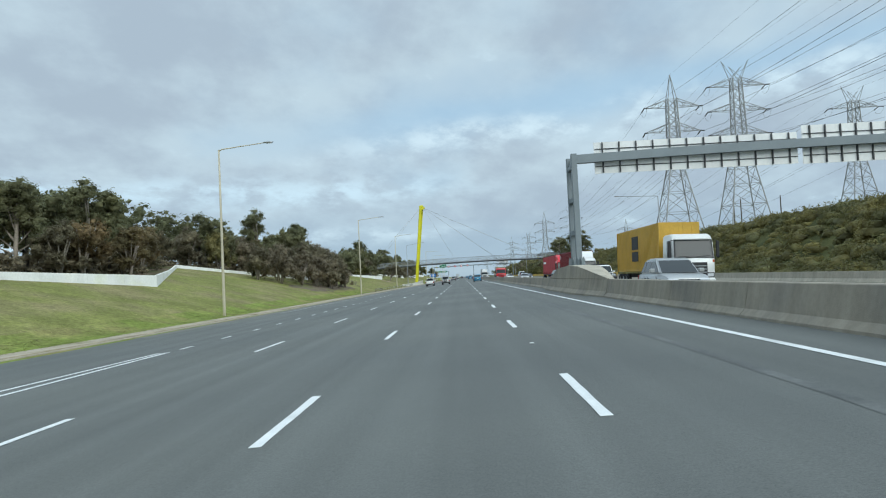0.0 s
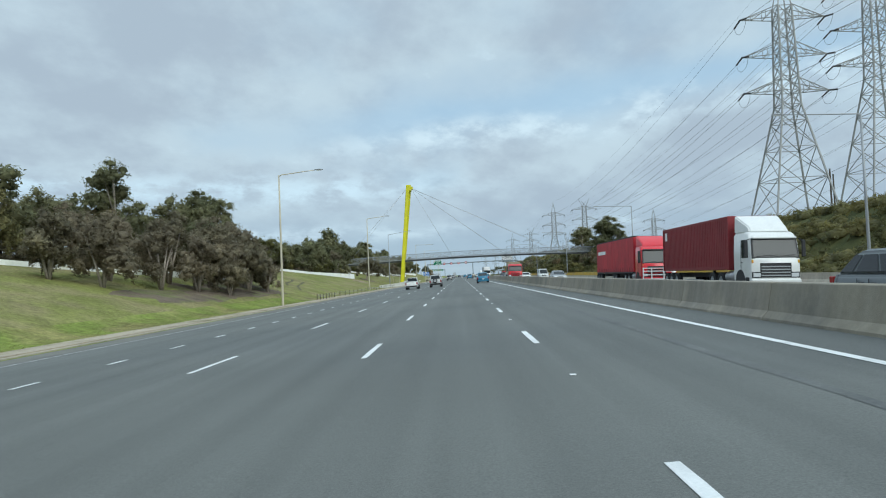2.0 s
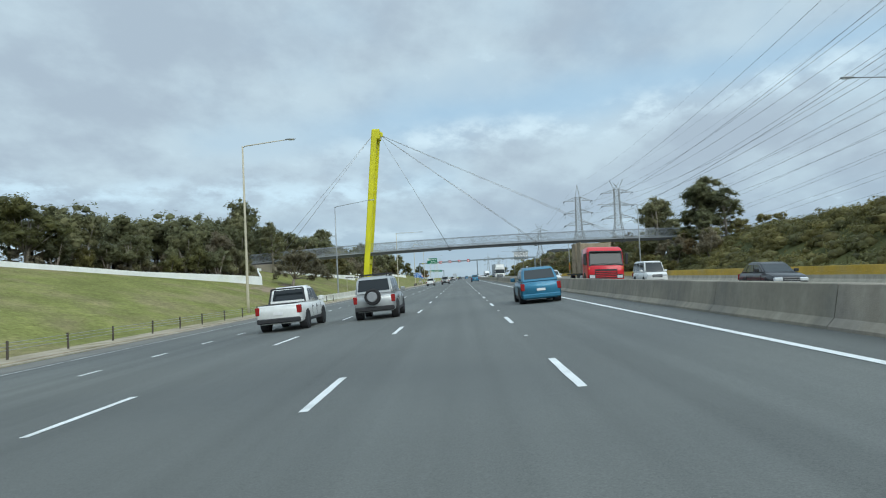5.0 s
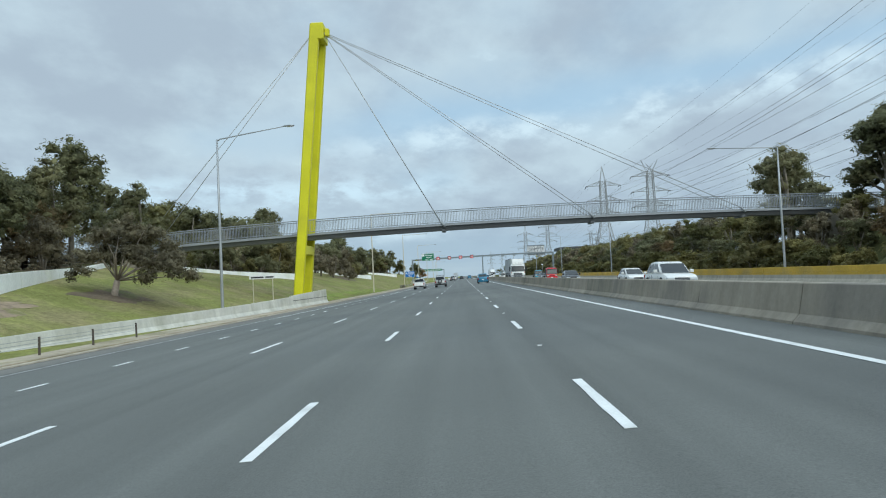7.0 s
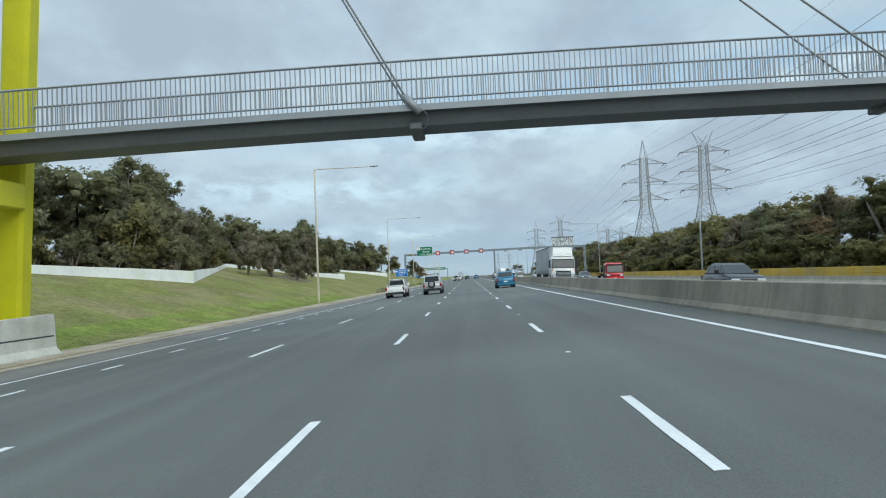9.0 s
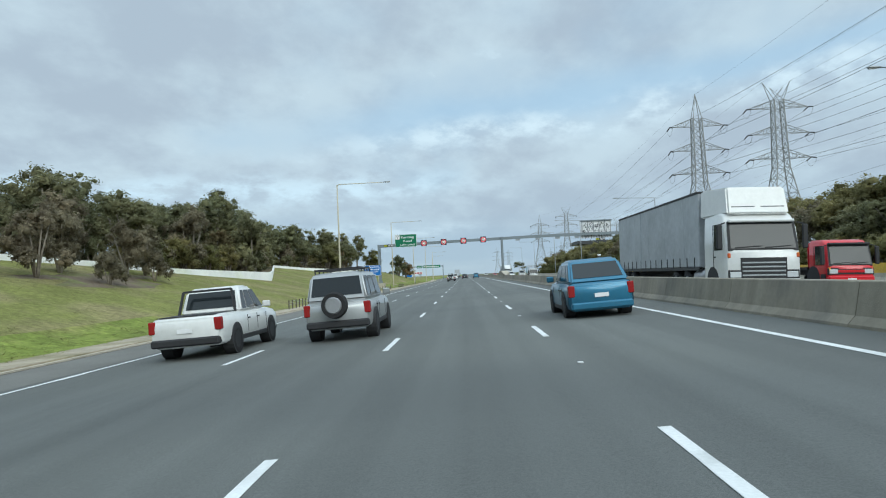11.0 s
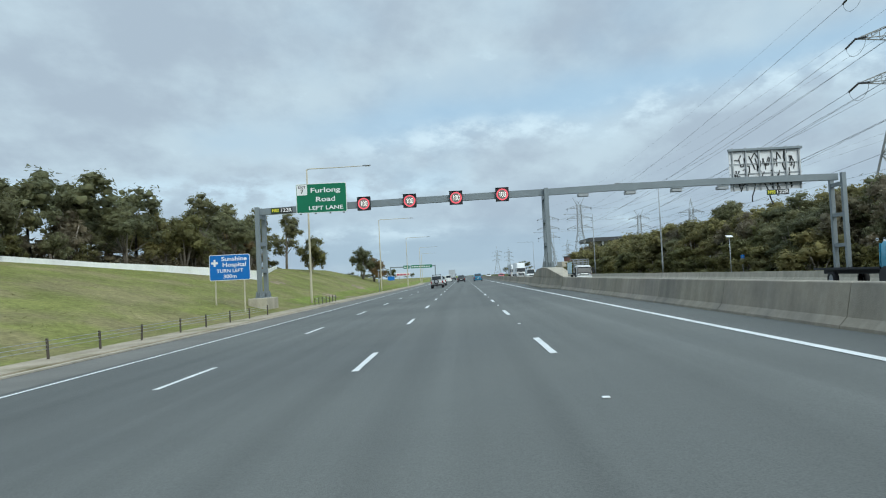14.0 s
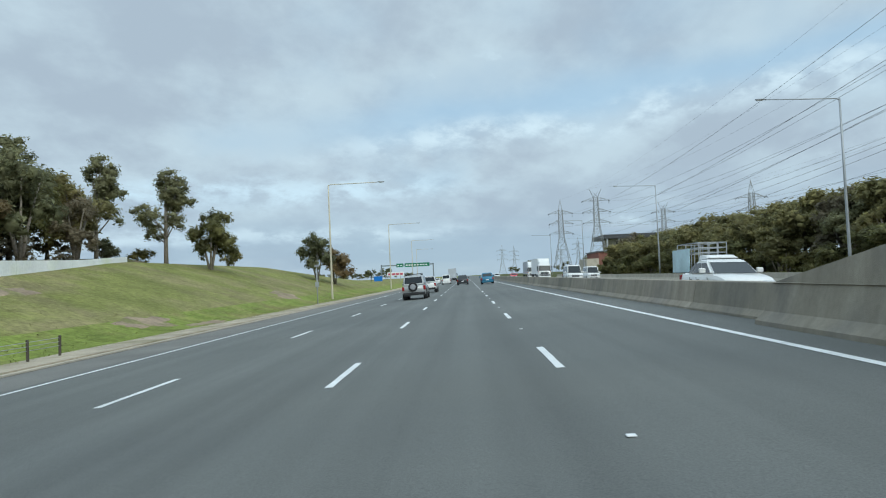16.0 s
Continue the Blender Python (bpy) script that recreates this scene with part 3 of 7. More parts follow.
RIGHT_POLES = (-30, 42, 110, 178, 251.6, 326, 394.7, 465, 517.6, 585, 650)
for i, y in enumerate(RIGHT_POLES):
    m = pose(29.8, y, right_ground(30.0, y) - 0.03 + (1.9 if y > 460 else 0), 0, 0, 180)
    if i:
        copy_thing(right_lamp, m)
    else:
        right_lamp.matrix_basis = m


# ---------------------------------------------------------------- footbridge with its mast
DECK_Y0, DECK_Y1 = 257.7, 259.7


def deck_top(x):
    return 7.08 - 0.00055 * (x - 14) ** 2


bridge = thing("footbridge", 0, 0, 0, "grey steel footbridge hung by stay cables from a yellow mast", "footbridge")
xs = [-46 + 2.0 * i for i in range(48)]
bm = bmesh.new()
rows = []
for x in xs:
    t = deck_top(x)
    rows.append([bm.verts.new((x, y, z)) for y, z in ((DECK_Y0, t), (DECK_Y0, t - 0.2), (DECK_Y0 + 0.16, t - 0.24), (DECK_Y0 + 0.3, t - 0.62), (DECK_Y1 - 0.3, t - 0.62), (DECK_Y1 - 0.16, t - 0.24), (DECK_Y1, t - 0.2), (DECK_Y1, t))])
for r, s in zip(rows, rows[1:]):
    for i in range(8):
        j = (i + 1) % 8
        bm.faces.new((r[i], r[j], s[j], s[i]))
bm.faces.new(rows[0][::-1])
bm.faces.new(rows[-1])
bmesh.ops.recalc_face_normals(bm, faces=bm.faces)
part("deck", bm, DECK_STEEL, bridge, "dark grey steel box deck")
for y, out in ((DECK_Y0 - 0.02, -1), (DECK_Y1 + 0.02, 1)):
    bm = bmesh.new()
    for a, b in zip(xs, xs[1:]):
        box(bm, a, b, y - 0.03, y + 0.03, 0, 0.2)
        for v in bm.verts[-8:]:
            v.co.z += deck_top(v.co.x) - 0.2
    part("edge_beam", bm, PALE_STEEL, bridge, "pale grey edge beam")
    for rail, dz, w in (("handrail", 1.4, 0.042), ("bottom_rail", 0.18, 0.032)):
        bm = tube(bmesh.new(), [(a, y, deck_top(a) + dz) for a in xs], [w] * len(xs), 4)
        part(rail, bm, PALE_STEEL, bridge, "grey steel rail")
    bm = bmesh.new()
    for i in range(int(92 / 0.16)):
        x = -45.5 + 0.16 * i
        t = deck_top(x)
        big = i % 12 == 0
        bar(bm, (x, y, t + (0 if big else 0.18)), (x, y, t + 1.38), 0.042 if big else 0.03, caps=False)
    tagged(part("railing_infill", bm, PALE_STEEL, bridge, "row of thin upright railing bars"), kind="stuff")

# mast: two legs that straddle the deck and meet at the top
TOP = Vector((-13.4, 256.2, 27.65))


def leg(bm, p, q, wx, wy, wx2, wy2):
    rings = []
    for c, a, b in ((Vector(p), wx / 2, wy / 2), (Vector(q), wx2 / 2, wy2 / 2)):
        ch = 0.12
        rings.append([bm.verts.new(c + Vector(o)) for o in ((-a + ch, -b, 0), (a - ch, -b, 0), (a, -b + ch, 0), (a, b - ch, 0), (a - ch, b, 0), (-a + ch, b, 0), (-a, b - ch, 0), (-a, -b + ch, 0))])
    for i in range(8):
        j = (i + 1) % 8
        bm.faces.new((rings[0][i], rings[0][j], rings[1][j], rings[1][i]))
    bm.faces.new(rings[0][::-1])
    bm.faces.new(rings[1])
    return bm


FRONT, REAR = Vector((-16.4, 255.9, -0.2)), Vector((-16.6, 260.6, -0.2))
part("mast_leg", leg(bmesh.new(), FRONT, TOP + Vector((-0.2, -0.4, 0)), 0.92, 0.72, 1.0, 0.72), LIME, bridge, "lime yellow box-section mast leg")
part("mast_leg", leg(bmesh.new(), REAR, TOP + Vector((0.15, 1.3, 0)), 0.98, 0.72, 1.0, 0.72), LIME, bridge, "lime yellow box-section mast leg")
bm = box(bmesh.new(), TOP.x - 0.66, TOP.x + 0.66, TOP.y - 0.75, TOP.y + 1.65, TOP.z - 1.6, TOP.z + 0.1, 0.08)
part("mast_head", bm, LIME, bridge)
bm = box(bmesh.new(), TOP.x + 0.7, TOP.x + 1.15, TOP.y - 0.3, TOP.y + 0.3, TOP.z - 1.2, TOP.z - 0.4, 0.06)
part("cable_bracket", bm, LIME, bridge)
k = 5.0 / 28.0
c0, c1 = FRONT.lerp(TOP, k), REAR.lerp(TOP, k)
bm = box(bmesh.new(), c0.x - 0.4, c0.x + 0.4, c0.y, c1.y, 4.45, 5.35, 0.05)
part("mast_crossbeam", bm, LIME, bridge, "yellow cross beam under the deck")
ANCHORS = (-1.6, 13.6, 28.8)
for x in ANCHORS:
    t = deck_top(x)
    for y in (DECK_Y0 - 0.1, DECK_Y1 + 0.1):
        bm = bar(bmesh.new(), (x - 0.3, y, t + 0.25), (x + 0.18, y, t - 0.28), 0.24, sides=10)
        part("cable_socket", bm, PALE_STEEL, bridge, "pale steel cable socket", True)
        bm = tube(bmesh.new(), [TOP + Vector((0.6, 0.25 if y > 258.5 else -0.25, -0.8)), (x - 0.25, y, t + 0.2)], [0.034, 0.034], 6)
        part("stay_cable", bm, STAY, bridge, smooth=True)
    bm = box(bmesh.new(), x - 0.2, x + 0.2, DECK_Y0 + 0.05, DECK_Y1 - 0.05, t - 0.78, t - 0.55, 0.04)
    part("anchor_beam", bm, DECK_STEEL, bridge)
    loop = [(x + 0.2 + 0.22 * math.sin(a), DECK_Y0 - 0.05, t - 0.5 + 0.3 * math.cos(a)) for a in [math.pi * i / 8 for i in range(9)]]
    part("conduit_loop", tube(bmesh.new(), loop, [0.018] * 9, 5), CABLE, bridge, "thin dark cable loop", True)
for x, z in ((-34.5, 5.2), (-32.6, 5.2)):
    bm = tube(bmesh.new(), [TOP + Vector((-0.6, 0, -0.8)), (x, DECK_Y0 + 1.0, z)], [0.034, 0.034], 6)
    part("stay_cable", bm, STAY, bridge, smooth=True)
bm = box(bmesh.new(), -36.5, -31.5, 257.0, 260.4, 2.0, 5.3, 0.08)
part("abutment", bm, CONCRETE, bridge, "concrete cable anchor block")
bm = box(bmesh.new(), 37.0, 40.0, 257.6, 259.8, 0.5, 6.2, 0.08)
part("abutment", bm, CONCRETE, bridge, "concrete bridge abutment")


# ---------------------------------------------------------------- sign gantries
def gantry_column(root, x, y, z0, z1, gap=1.8):
    """Ladder column: two uprights one behind the other, tied by rungs."""
    for dy in (-gap / 2, gap / 2):
        bm = box(bmesh.new(), x - 0.17, x + 0.17, y + dy - 0.16, y + dy + 0.16, z0, z1, 0.02)
        part("upright", bm, GANTRY_STEEL, root)
        bm = box(bmesh.new(), x - 0.36, x + 0.36, y + dy - 0.36, y + dy + 0.36, z0 - 0.02, z0 + 0.05)
        flange = part("base_flange", bm, GANTRY_STEEL, root)
        for a, b in ((-1, -1), (-1, 1), (1, -1), (1, 1)):
            cx, cy = x + a * 0.17, y + dy + b * 0.08
            g = prism(bmesh.new(), [(cx, z0 + 0.05), (cx + a * 0.17, z0 + 0.05), (cx + a * 0.17, z0 + 0.3), (cx + a * 0.1, z0 + 0.52), (cx, z0 + 0.36)], cy - 0.012, cy + 0.012)
            part("gusset", g, GANTRY_STEEL, flange)
            g = prism(bmesh.new(), [(-0.17, 0.05), (0.0, 0.05), (0.0, 0.36), (-0.07, 0.52), (-0.17, 0.3)], -0.012, 0.012)
            g.transform(Matrix.Translation((x + a * 0.08, y + dy + b * 0.16, z0)) @ Matrix.Rotation(radians(90 * b), 4, "Z") @ Matrix.Scale(-1, 4, (1, 0, 0)))
            bmesh.ops.recalc_face_normals(g, faces=g.faces)
            part("gusset", g, GANTRY_STEEL, flange)
    n = 3
    for i in range(1, n + 1):
        z = z0 + (z1 - z0) * i / (n + 0.35)
        bm = box(bmesh.new(), x - 0.14, x + 0.14, y - gap / 2 + 0.16, y + gap / 2 - 0.16, z - 0.14, z + 0.14)
        part("rung", bm, GANTRY_STEEL, root)


def gantry_beam(root, x0, x1, y, z0, z1, sag):
    bm = bmesh.new()
    rows = []
    for i in range(17):
        x = x0 + (x1 - x0) * i / 16
        t = z0 + (z1 - z0) * i / 16 + sag * (1 - (2 * i / 16 - 1) ** 2)
        rows.append([bm.verts.new((x, y + a, t + b)) for a, b in ((-0.22, -0.26), (0.22, -0.26), (0.22, 0.26), (-0.22, 0.26))])
    for r, s in zip(rows, rows[1:]):
        for i in range(4):
            j = (i + 1) % 4
            bm.faces.new((r[i], r[j], s[j], s[i]))
    bm.faces.new(rows[0][::-1])
    bm.faces.new(rows[-1])
    bmesh.ops.recalc_face_normals(bm, faces=bm.faces)
    part("beam", bm, GANTRY_STEEL, root, "grey box-section gantry beam")


far_gantry = thing("sign_gantry", 0, 0, 0, "grey steel gantry over the oncoming lanes, seen from behind", "gantry", "gantries")
gantry_column(far_gantry, 7.15, 48.4, 1.84, 8.5)
gantry_column(far_gantry, 30.4, 48.4, 0.2, 8.9)
gantry_beam(far_gantry, 7.15, 30.4, 48.4, 8.28, 8.6, 0.1)


def sign_back(root, x0, x1, y, z0, z1, n):
    bm = box(bmesh.new(), x0, x1, y + 0.25, y + 0.29, z0, z1)
    panel = part("sign_panel", bm, SIGN_BACK, root, "bare pale back of a road sign")
    for i in range(n):
        x = x0 + (x1 - x0) * (i + 0.5) / n
        bm = box(bmesh.new(), x - 0.035, x + 0.035, y + 0.14, y + 0.25, z0 + 0.03, z1 - 0.03)
        part("stiffener", bm, DARK_STEEL, panel)
    for k in (0.22, 0.78):
        z = z0 + (z1 - z0) * k
        bm = box(bmesh.new(), x0 + 0.05, x1 - 0.05, y + 0.2, y + 0.248, z - 0.025, z + 0.025)
        part("rail", bm, DARK_STEEL, panel)


sign_back(far_gantry, 8.6, 20.9, 48.4, 7.4, 9.32, 12)
sign_back(far_gantry, 21.2, 28.6, 48.4, 7.35, 9.7, 8)

near_gantry = thing("sign_gantry", 0, 0, 0, "grey steel gantry carrying a green exit sign and speed signs", "gantry", "gantries")
GY = 416.8
gantry_column(near_gantry, -16.2, GY, 0.5, 7.75)
part("footing", box(bmesh.new(), -16.95, -15.45, GY - 1.7, GY + 1.7, -0.9, 0.49, 0.04), PALE_CONCRETE, near_gantry, "weathered concrete footing block")
gantry_column(near_gantry, 7.0, GY + 0.4, 1.84, 8.2)
gantry_column(near_gantry, 30.2, GY, 0.1, 8.2)
gantry_beam(near_gantry, -16.2, 7.0, GY, 7.45, 7.9, 0.05)
gantry_beam(near_gantry, 7.0, 30.2, GY, 7.9, 7.95, 0.12)


# ---------------------------------------------------------------- writing
def writing(text, size, x, z, y, material, parent, name="lettering", align="CENTER", width=None, spacing=1.0):
    """Letters standing upright in the plane y, read from the south."""
    cu = bpy.data.curves.new(name, "FONT")
    cu.body, cu.size, cu.align_x, cu.align_y, cu.extrude, cu.space_character = text, size, align, "CENTER", 0.004, spacing
    cu.offset = size * 0.018
    tmp = bpy.data.objects.new(name, cu)
    scene.collection.objects.link(tmp)
    bpy.context.view_layer.update()
    me = bpy.data.meshes.new_from_object(tmp)
    bpy.data.objects.remove(tmp)
    w = max(v.co.x for v in me.vertices) - min(v.co.x for v in me.vertices)
    k = width / w if width else 1.0
    me.transform(Matrix.Translation((x, y, z)) @ Matrix.Rotation(radians(90), 4, "X") @ Matrix.Diagonal((k, 1, 1, 1)))
    me.materials.clear()
    return part(name, me, material, parent)


def rounded_panel(bm, x0, x1, z0, z1, y0, y1, r, seg=4):
    pts = []
    for cx, cz, a0 in ((x1 - r, z1 - r, 0), (x0 + r, z1 - r, 90), (x0 + r, z0 + r, 180), (x1 - r, z0 + r, 270)):
        for i in range(seg + 1):
            a = radians(a0 + 90 * i / seg)
            pts.append((cx + r * math.cos(a), cz + r * math.sin(a)))
    return prism(bm, pts, y0, y1)


# green exit sign on the gantry
sy = GY - 0.55
exit_sign = thing("exit_sign", 0, 0, 0, "green motorway exit sign with white lettering on the gantry", "road sign")
part("panel", rounded_panel(bmesh.new(), -13.1, -9.0, 7.12, 9.5, sy, sy + 0.05, 0.14), SIGN_WHITE, exit_sign)
part("field", rounded_panel(bmesh.new(), -13.05, -9.05, 7.17, 9.45, sy - 0.008, sy - 0.001, 0.11), SIGN_GREEN, exit_sign, "green reflective face")
part("exit_plate", rounded_panel(bmesh.new(), -13.02, -12.18, 8.58, 9.42, sy - 0.016, sy - 0.009, 0.08), SIGN_WHITE, exit_sign, "small white exit number plate")
writing("EXIT", 0.27, -12.6, 9.22, sy - 0.02, BLACK, exit_sign, width=0.62)
writing("7", 0.5, -12.6, 8.86, sy - 0.02, BLACK, exit_sign)
writing("Furlong", 0.54, -10.72, 8.93, sy - 0.015, SIGN_WHITE, exit_sign, width=2.4)
writing("Road", 0.54, -10.72, 8.2, sy - 0.015, SIGN_WHITE, exit_sign, width=1.55)
writing("LEFT LANE", 0.43, -10.72, 7.5, sy - 0.015, SIGN_WHITE, exit_sign, width=2.75)
for x in (-12.8, -11.6, -10.4, -9.3):
    bm = box(bmesh.new(), x - 0.05, x + 0.05, sy + 0.05, GY - 0.2, 7.05, 9.3)
    part("mounting_post", bm, DARK_STEEL, exit_sign)

# speed signs
RED = glow("red_led_ring", (0.80, 0.10, 0.13), 0.5)
WHITE_LED = glow("white_led", (1.0, 0.97, 0.90), 0.5)
LED_FACE = mat("unlit_led_matrix", (0.23, 0.195, 0.18), 0.7, var=0.12, big=6, small=40, bump=0.2, grain=60)


def speed_sign():
    root = new("speed_sign")
    part("housing", box(bmesh.new(), -0.53, 0.53, -0.12, 0.25, -0.53, 0.53, 0.02), BLACK, root)
    bm = bmesh.new()
    seg = 40
    a = [bm.verts.new((0.47 * math.cos(2 * math.pi * i / seg), -0.128, 0.47 * math.sin(2 * math.pi * i / seg))) for i in range(seg)]
    b = [bm.verts.new((0.362 * math.cos(2 * math.pi * i / seg), -0.128, 0.362 * math.sin(2 * math.pi * i / seg))) for i in range(seg)]
    for i in range(seg):
        j = (i + 1) % seg
        bm.faces.new((a[i], a[j], b[j], b[i]))
    part("led_ring", bm, RED, root, "lit red ring")
    bm = bmesh.new()
    bm.faces.new([bm.verts.new((0.361 * math.cos(2 * math.pi * i / seg), -0.126, 0.361 * math.sin(2 * math.pi * i / seg))) for i in range(seg)])
    part("matrix_face", bm, LED_FACE, root, "dull unlit matrix face")
    for k, cx in enumerate((-0.2, 0.0, 0.2)):
        bm = bmesh.new()
        h, w, t = 0.19, 0.065, 0.032
        if k:
            ring = [(cx - w, -h + 0.05), (cx - w + 0.04, -h), (cx + w - 0.04, -h), (cx + w, -h + 0.05), (cx + w, h - 0.05), (cx + w - 0.04, h), (cx - w + 0.04, h), (cx - w, h - 0.05)]
            for p, q in zip(ring, ring[1:] + ring[:1]):
                bar(bm, (p[0], -0.135, p[1]), (q[0], -0.135, q[1]), t)
        else:
            bar(bm, (cx + 0.02, -0.135, -h), (cx + 0.02, -0.135, h), t)
            bar(bm, (cx + 0.02, -0.135, h), (cx - 0.045, -0.135, h - 0.08), t)
        part("digit", bm, WHITE_LED, root, "lit white numeral")
    part("hood", box(bmesh.new(), -0.55, 0.55, -0.2, 0.0, 0.53, 0.555), BLACK, root)
    return tagged(root, "black electronic speed sign showing 100 in a red ring", "speed sign", "speed signs on the gantry")


speed = speed_sign()
for i, (x, z) in enumerate(((-7.66, 7.68), (-3.95, 7.72), (-0.22, 7.78), (3.5, 7.86))):
    m = pose(x, GY - 0.36, z)
    if i:
        copy_thing(speed, m)
    else:
        speed.matrix_basis = m


def marker(x0, z0, y):
    root = thing("route_marker", x0, y, z0, "black and yellow route marker plate on the gantry beam", "road sign", "route markers")
    part("plate", box(bmesh.new(), 0, 1.75, -0.03, 0, 0, 0.42), BLACK, root)
    part("field", box(bmesh.new(), 0.03, 0.7, -0.036, -0.031, 0.03, 0.39), mat("marker_green", (0.05, 0.10, 0.02), 0.5, bump=0), root)
    writing("M80", 0.36, 0.37, 0.21, -0.04, mat("marker_yellow", (0.75, 0.68, 0.05), 0.5, bump=0), root, width=0.56)
    writing("122R", 0.4, 1.22, 0.21, -0.04, SIGN_WHITE, root, width=0.9)
    return root


marker(-15.25, 7.28, GY - 0.25)
marker(24.5, 6.75, GY - 0.25)

# vehicle detectors on the oncoming half of the beam
DET = new("traffic_detector")
part("housing", box(bmesh.new(), -0.42, 0.42, -0.3, 0.3, -0.2, 0.05, 0.03), GALV, DET)
part("bracket", box(bmesh.new(), -0.5, 0.5, -0.34, -0.24, 0.05, 0.14), GANTRY_STEEL, DET)
tagged(DET, "grey traffic detector box clamped under the gantry beam", "detector", "detectors on the gantry")
for i, x in enumerate((10.0, 13.75, 17.45, 21.1)):
    m = pose(x, GY, 7.6)
    if i:
        copy_thing(DET, m)
    else:
        DET.matrix_basis = m

# back of a large sign above the oncoming half, scrawled with paint
scrawled = thing("sign_board", 0, 0, 0, "white back of a large sign scrawled with black paint", "road sign")
part("panel", box(bmesh.new(), 21.9, 27.6, GY + 0.3, GY + 0.35, 7.25, 10.5), SIGN_WHITE, scrawled)
for i in range(6):
    x = 22.15 + 1.06 * i
    part("stiffener", box(bmesh.new(), x - 0.05, x + 0.05, GY + 0.16, GY + 0.298, 7.2, 10.7), GALV, scrawled)
for z in (7.55, 8.6, 9.4, 10.35):
    part("rail", box(bmesh.new(), 21.88, 27.62, GY + 0.22, GY + 0.299, z - 0.03, z + 0.03), GALV, scrawled)
part("top_beam", box(bmesh.new(), 21.8, 27.7, GY + 0.05, GY + 0.3, 10.42, 10.62, 0.02), GANTRY_STEEL, scrawled)
rnd = random.Random(11)
for i in range(39):
    x, z = 22.4 + (i % 13) * 0.38, 7.75 + (i // 13) * 0.95
    bm = bmesh.new()
    p = (x + rnd.uniform(-0.1, 0.1), z + rnd.uniform(0, 0.25))
    for _ in range(3):
        q = (p[0] + rnd.uniform(-0.25, 0.3), p[1] + rnd.choice((-0.55, 0.5, 0.0)) + rnd.uniform(-0.1, 0.1))
        bar(bm, (p[0], GY + 0.292, p[1]), (q[0], GY + 0.292, q[1]), 0.075, caps=False)
        p = q
    part("paint_stroke", bm, BLACK, scrawled)

# blue hospital sign
hospital = thing("hospital_sign", 0, 0, 0, "blue hospital direction sign with white lettering on two posts", "road sign")
hy = 410.5
part("panel", rounded_panel(bmesh.new(), -18.25, -15.28, 1.98, 3.84, hy, hy + 0.04, 0.12), SIGN_WHITE, hospital)
part("field", rounded_panel(bmesh.new(), -18.21, -15.32, 2.02, 3.8, hy - 0.008, hy - 0.001, 0.1), SIGN_BLUE, hospital, "blue reflective face")
writing("Sunshine", 0.42, -16.42, 3.52, hy - 0.012, SIGN_WHITE, hospital, width=1.85)
writing("Hospital", 0.42, -16.42, 3.1, hy - 0.012, SIGN_WHITE, hospital, width=1.7)
writing("TURN LEFT", 0.34, -16.75, 2.66, hy - 0.012, SIGN_WHITE, hospital, width=1.95)
writing("300m", 0.36, -16.75, 2.26, hy - 0.012, SIGN_WHITE, hospital, width=0.95)
bm = box(bmesh.new(), -17.92, -17.78, hy - 0.016, hy - 0.01, 3.0, 3.5)
box(bm, -18.1, -17.6, hy - 0.0165, hy - 0.0105, 3.17, 3.33)
part("cross", bm, SIGN_WHITE, hospital)
for x in (-17.85, -15.75):
    z = left_ground(x, hy)
    part("post", box(bmesh.new(), x - 0.04, x + 0.04, hy + 0.04, hy + 0.12, z - 0.3, 3.7), POLE_TAN, hospital)

# small street name sign on the slope
name_sign = thing("street_name_sign", 0, 0, 0, "small white street name board on two thin posts", "road sign")
part("panel", box(bmesh.new(), -18.2, -15.95, 246.0, 246.04, 2.08, 2.36), SIGN_WHITE, name_sign)
part("text_bar", box(bmesh.new(), -18.05, -16.95, 245.99, 245.998, 2.16, 2.28), BLACK, name_sign)
part("text_bar", box(bmesh.new(), -16.8, -16.1, 245.99, 245.998, 2.16, 2.28), BLACK, name_sign)
for x in (-17.9, -16.2):
    z = left_ground(x, 246.0)
    part("post", box(bmesh.new(), x - 0.03, x + 0.03, 246.04, 246.1, z - 0.3, 2.3), POLE_TAN, name_sign)

# far gantry with green signs, and a red and a blue board past it
far_signs = thing("sign_gantry", 0, 0, 0, "distant grey gantry with two long green direction signs", "gantry", "gantries")
for x in (-36.0, -13.6):
    part("upright", box(bmesh.new(), x - 0.25, x + 0.25, 709.8, 710.2, -0.8, 7.6), GANTRY_STEEL, far_signs)
part("beam", box(bmesh.new(), -36.0, -13.6, 709.8, 710.2, 6.9, 7.4), GANTRY_STEEL, far_signs)
for a, b in ((-29.5, -26.5), (-25.8, -15.2)):
    p = part("sign_panel", box(bmesh.new(), a, b, 709.6, 709.7, 6.3, 7.9), SIGN_GREEN, far_signs, "green sign face")
    for i in range(int((b - a) / 1.3)):
        part("text_bar", box(bmesh.new(), a + 0.4 + i * 1.2, a + 1.2 + i * 1.2, 709.585, 709.596, 6.8, 7.3), SIGN_WHITE, p)
boards = thing("roadside_board", 0, 0, 0, "distant white board with dull red lettering bars", "billboard")
part("panel", box(bmesh.new(), -32.5, -25.5, 700.0, 700.2, 2.6, 4.2), SIGN_WHITE, boards)
for i in range(4):
    # dull purple-red bars in place of the board's lettering
    part("text_bar", box(bmesh.new(), -32.1 + i * 1.6, -30.8 + i * 1.6, 699.9, 699.99, 2.95, 3.8), mat("dull_red_bars", (0.45, 0.10, 0.14), 0.6, bump=0.0), boards)
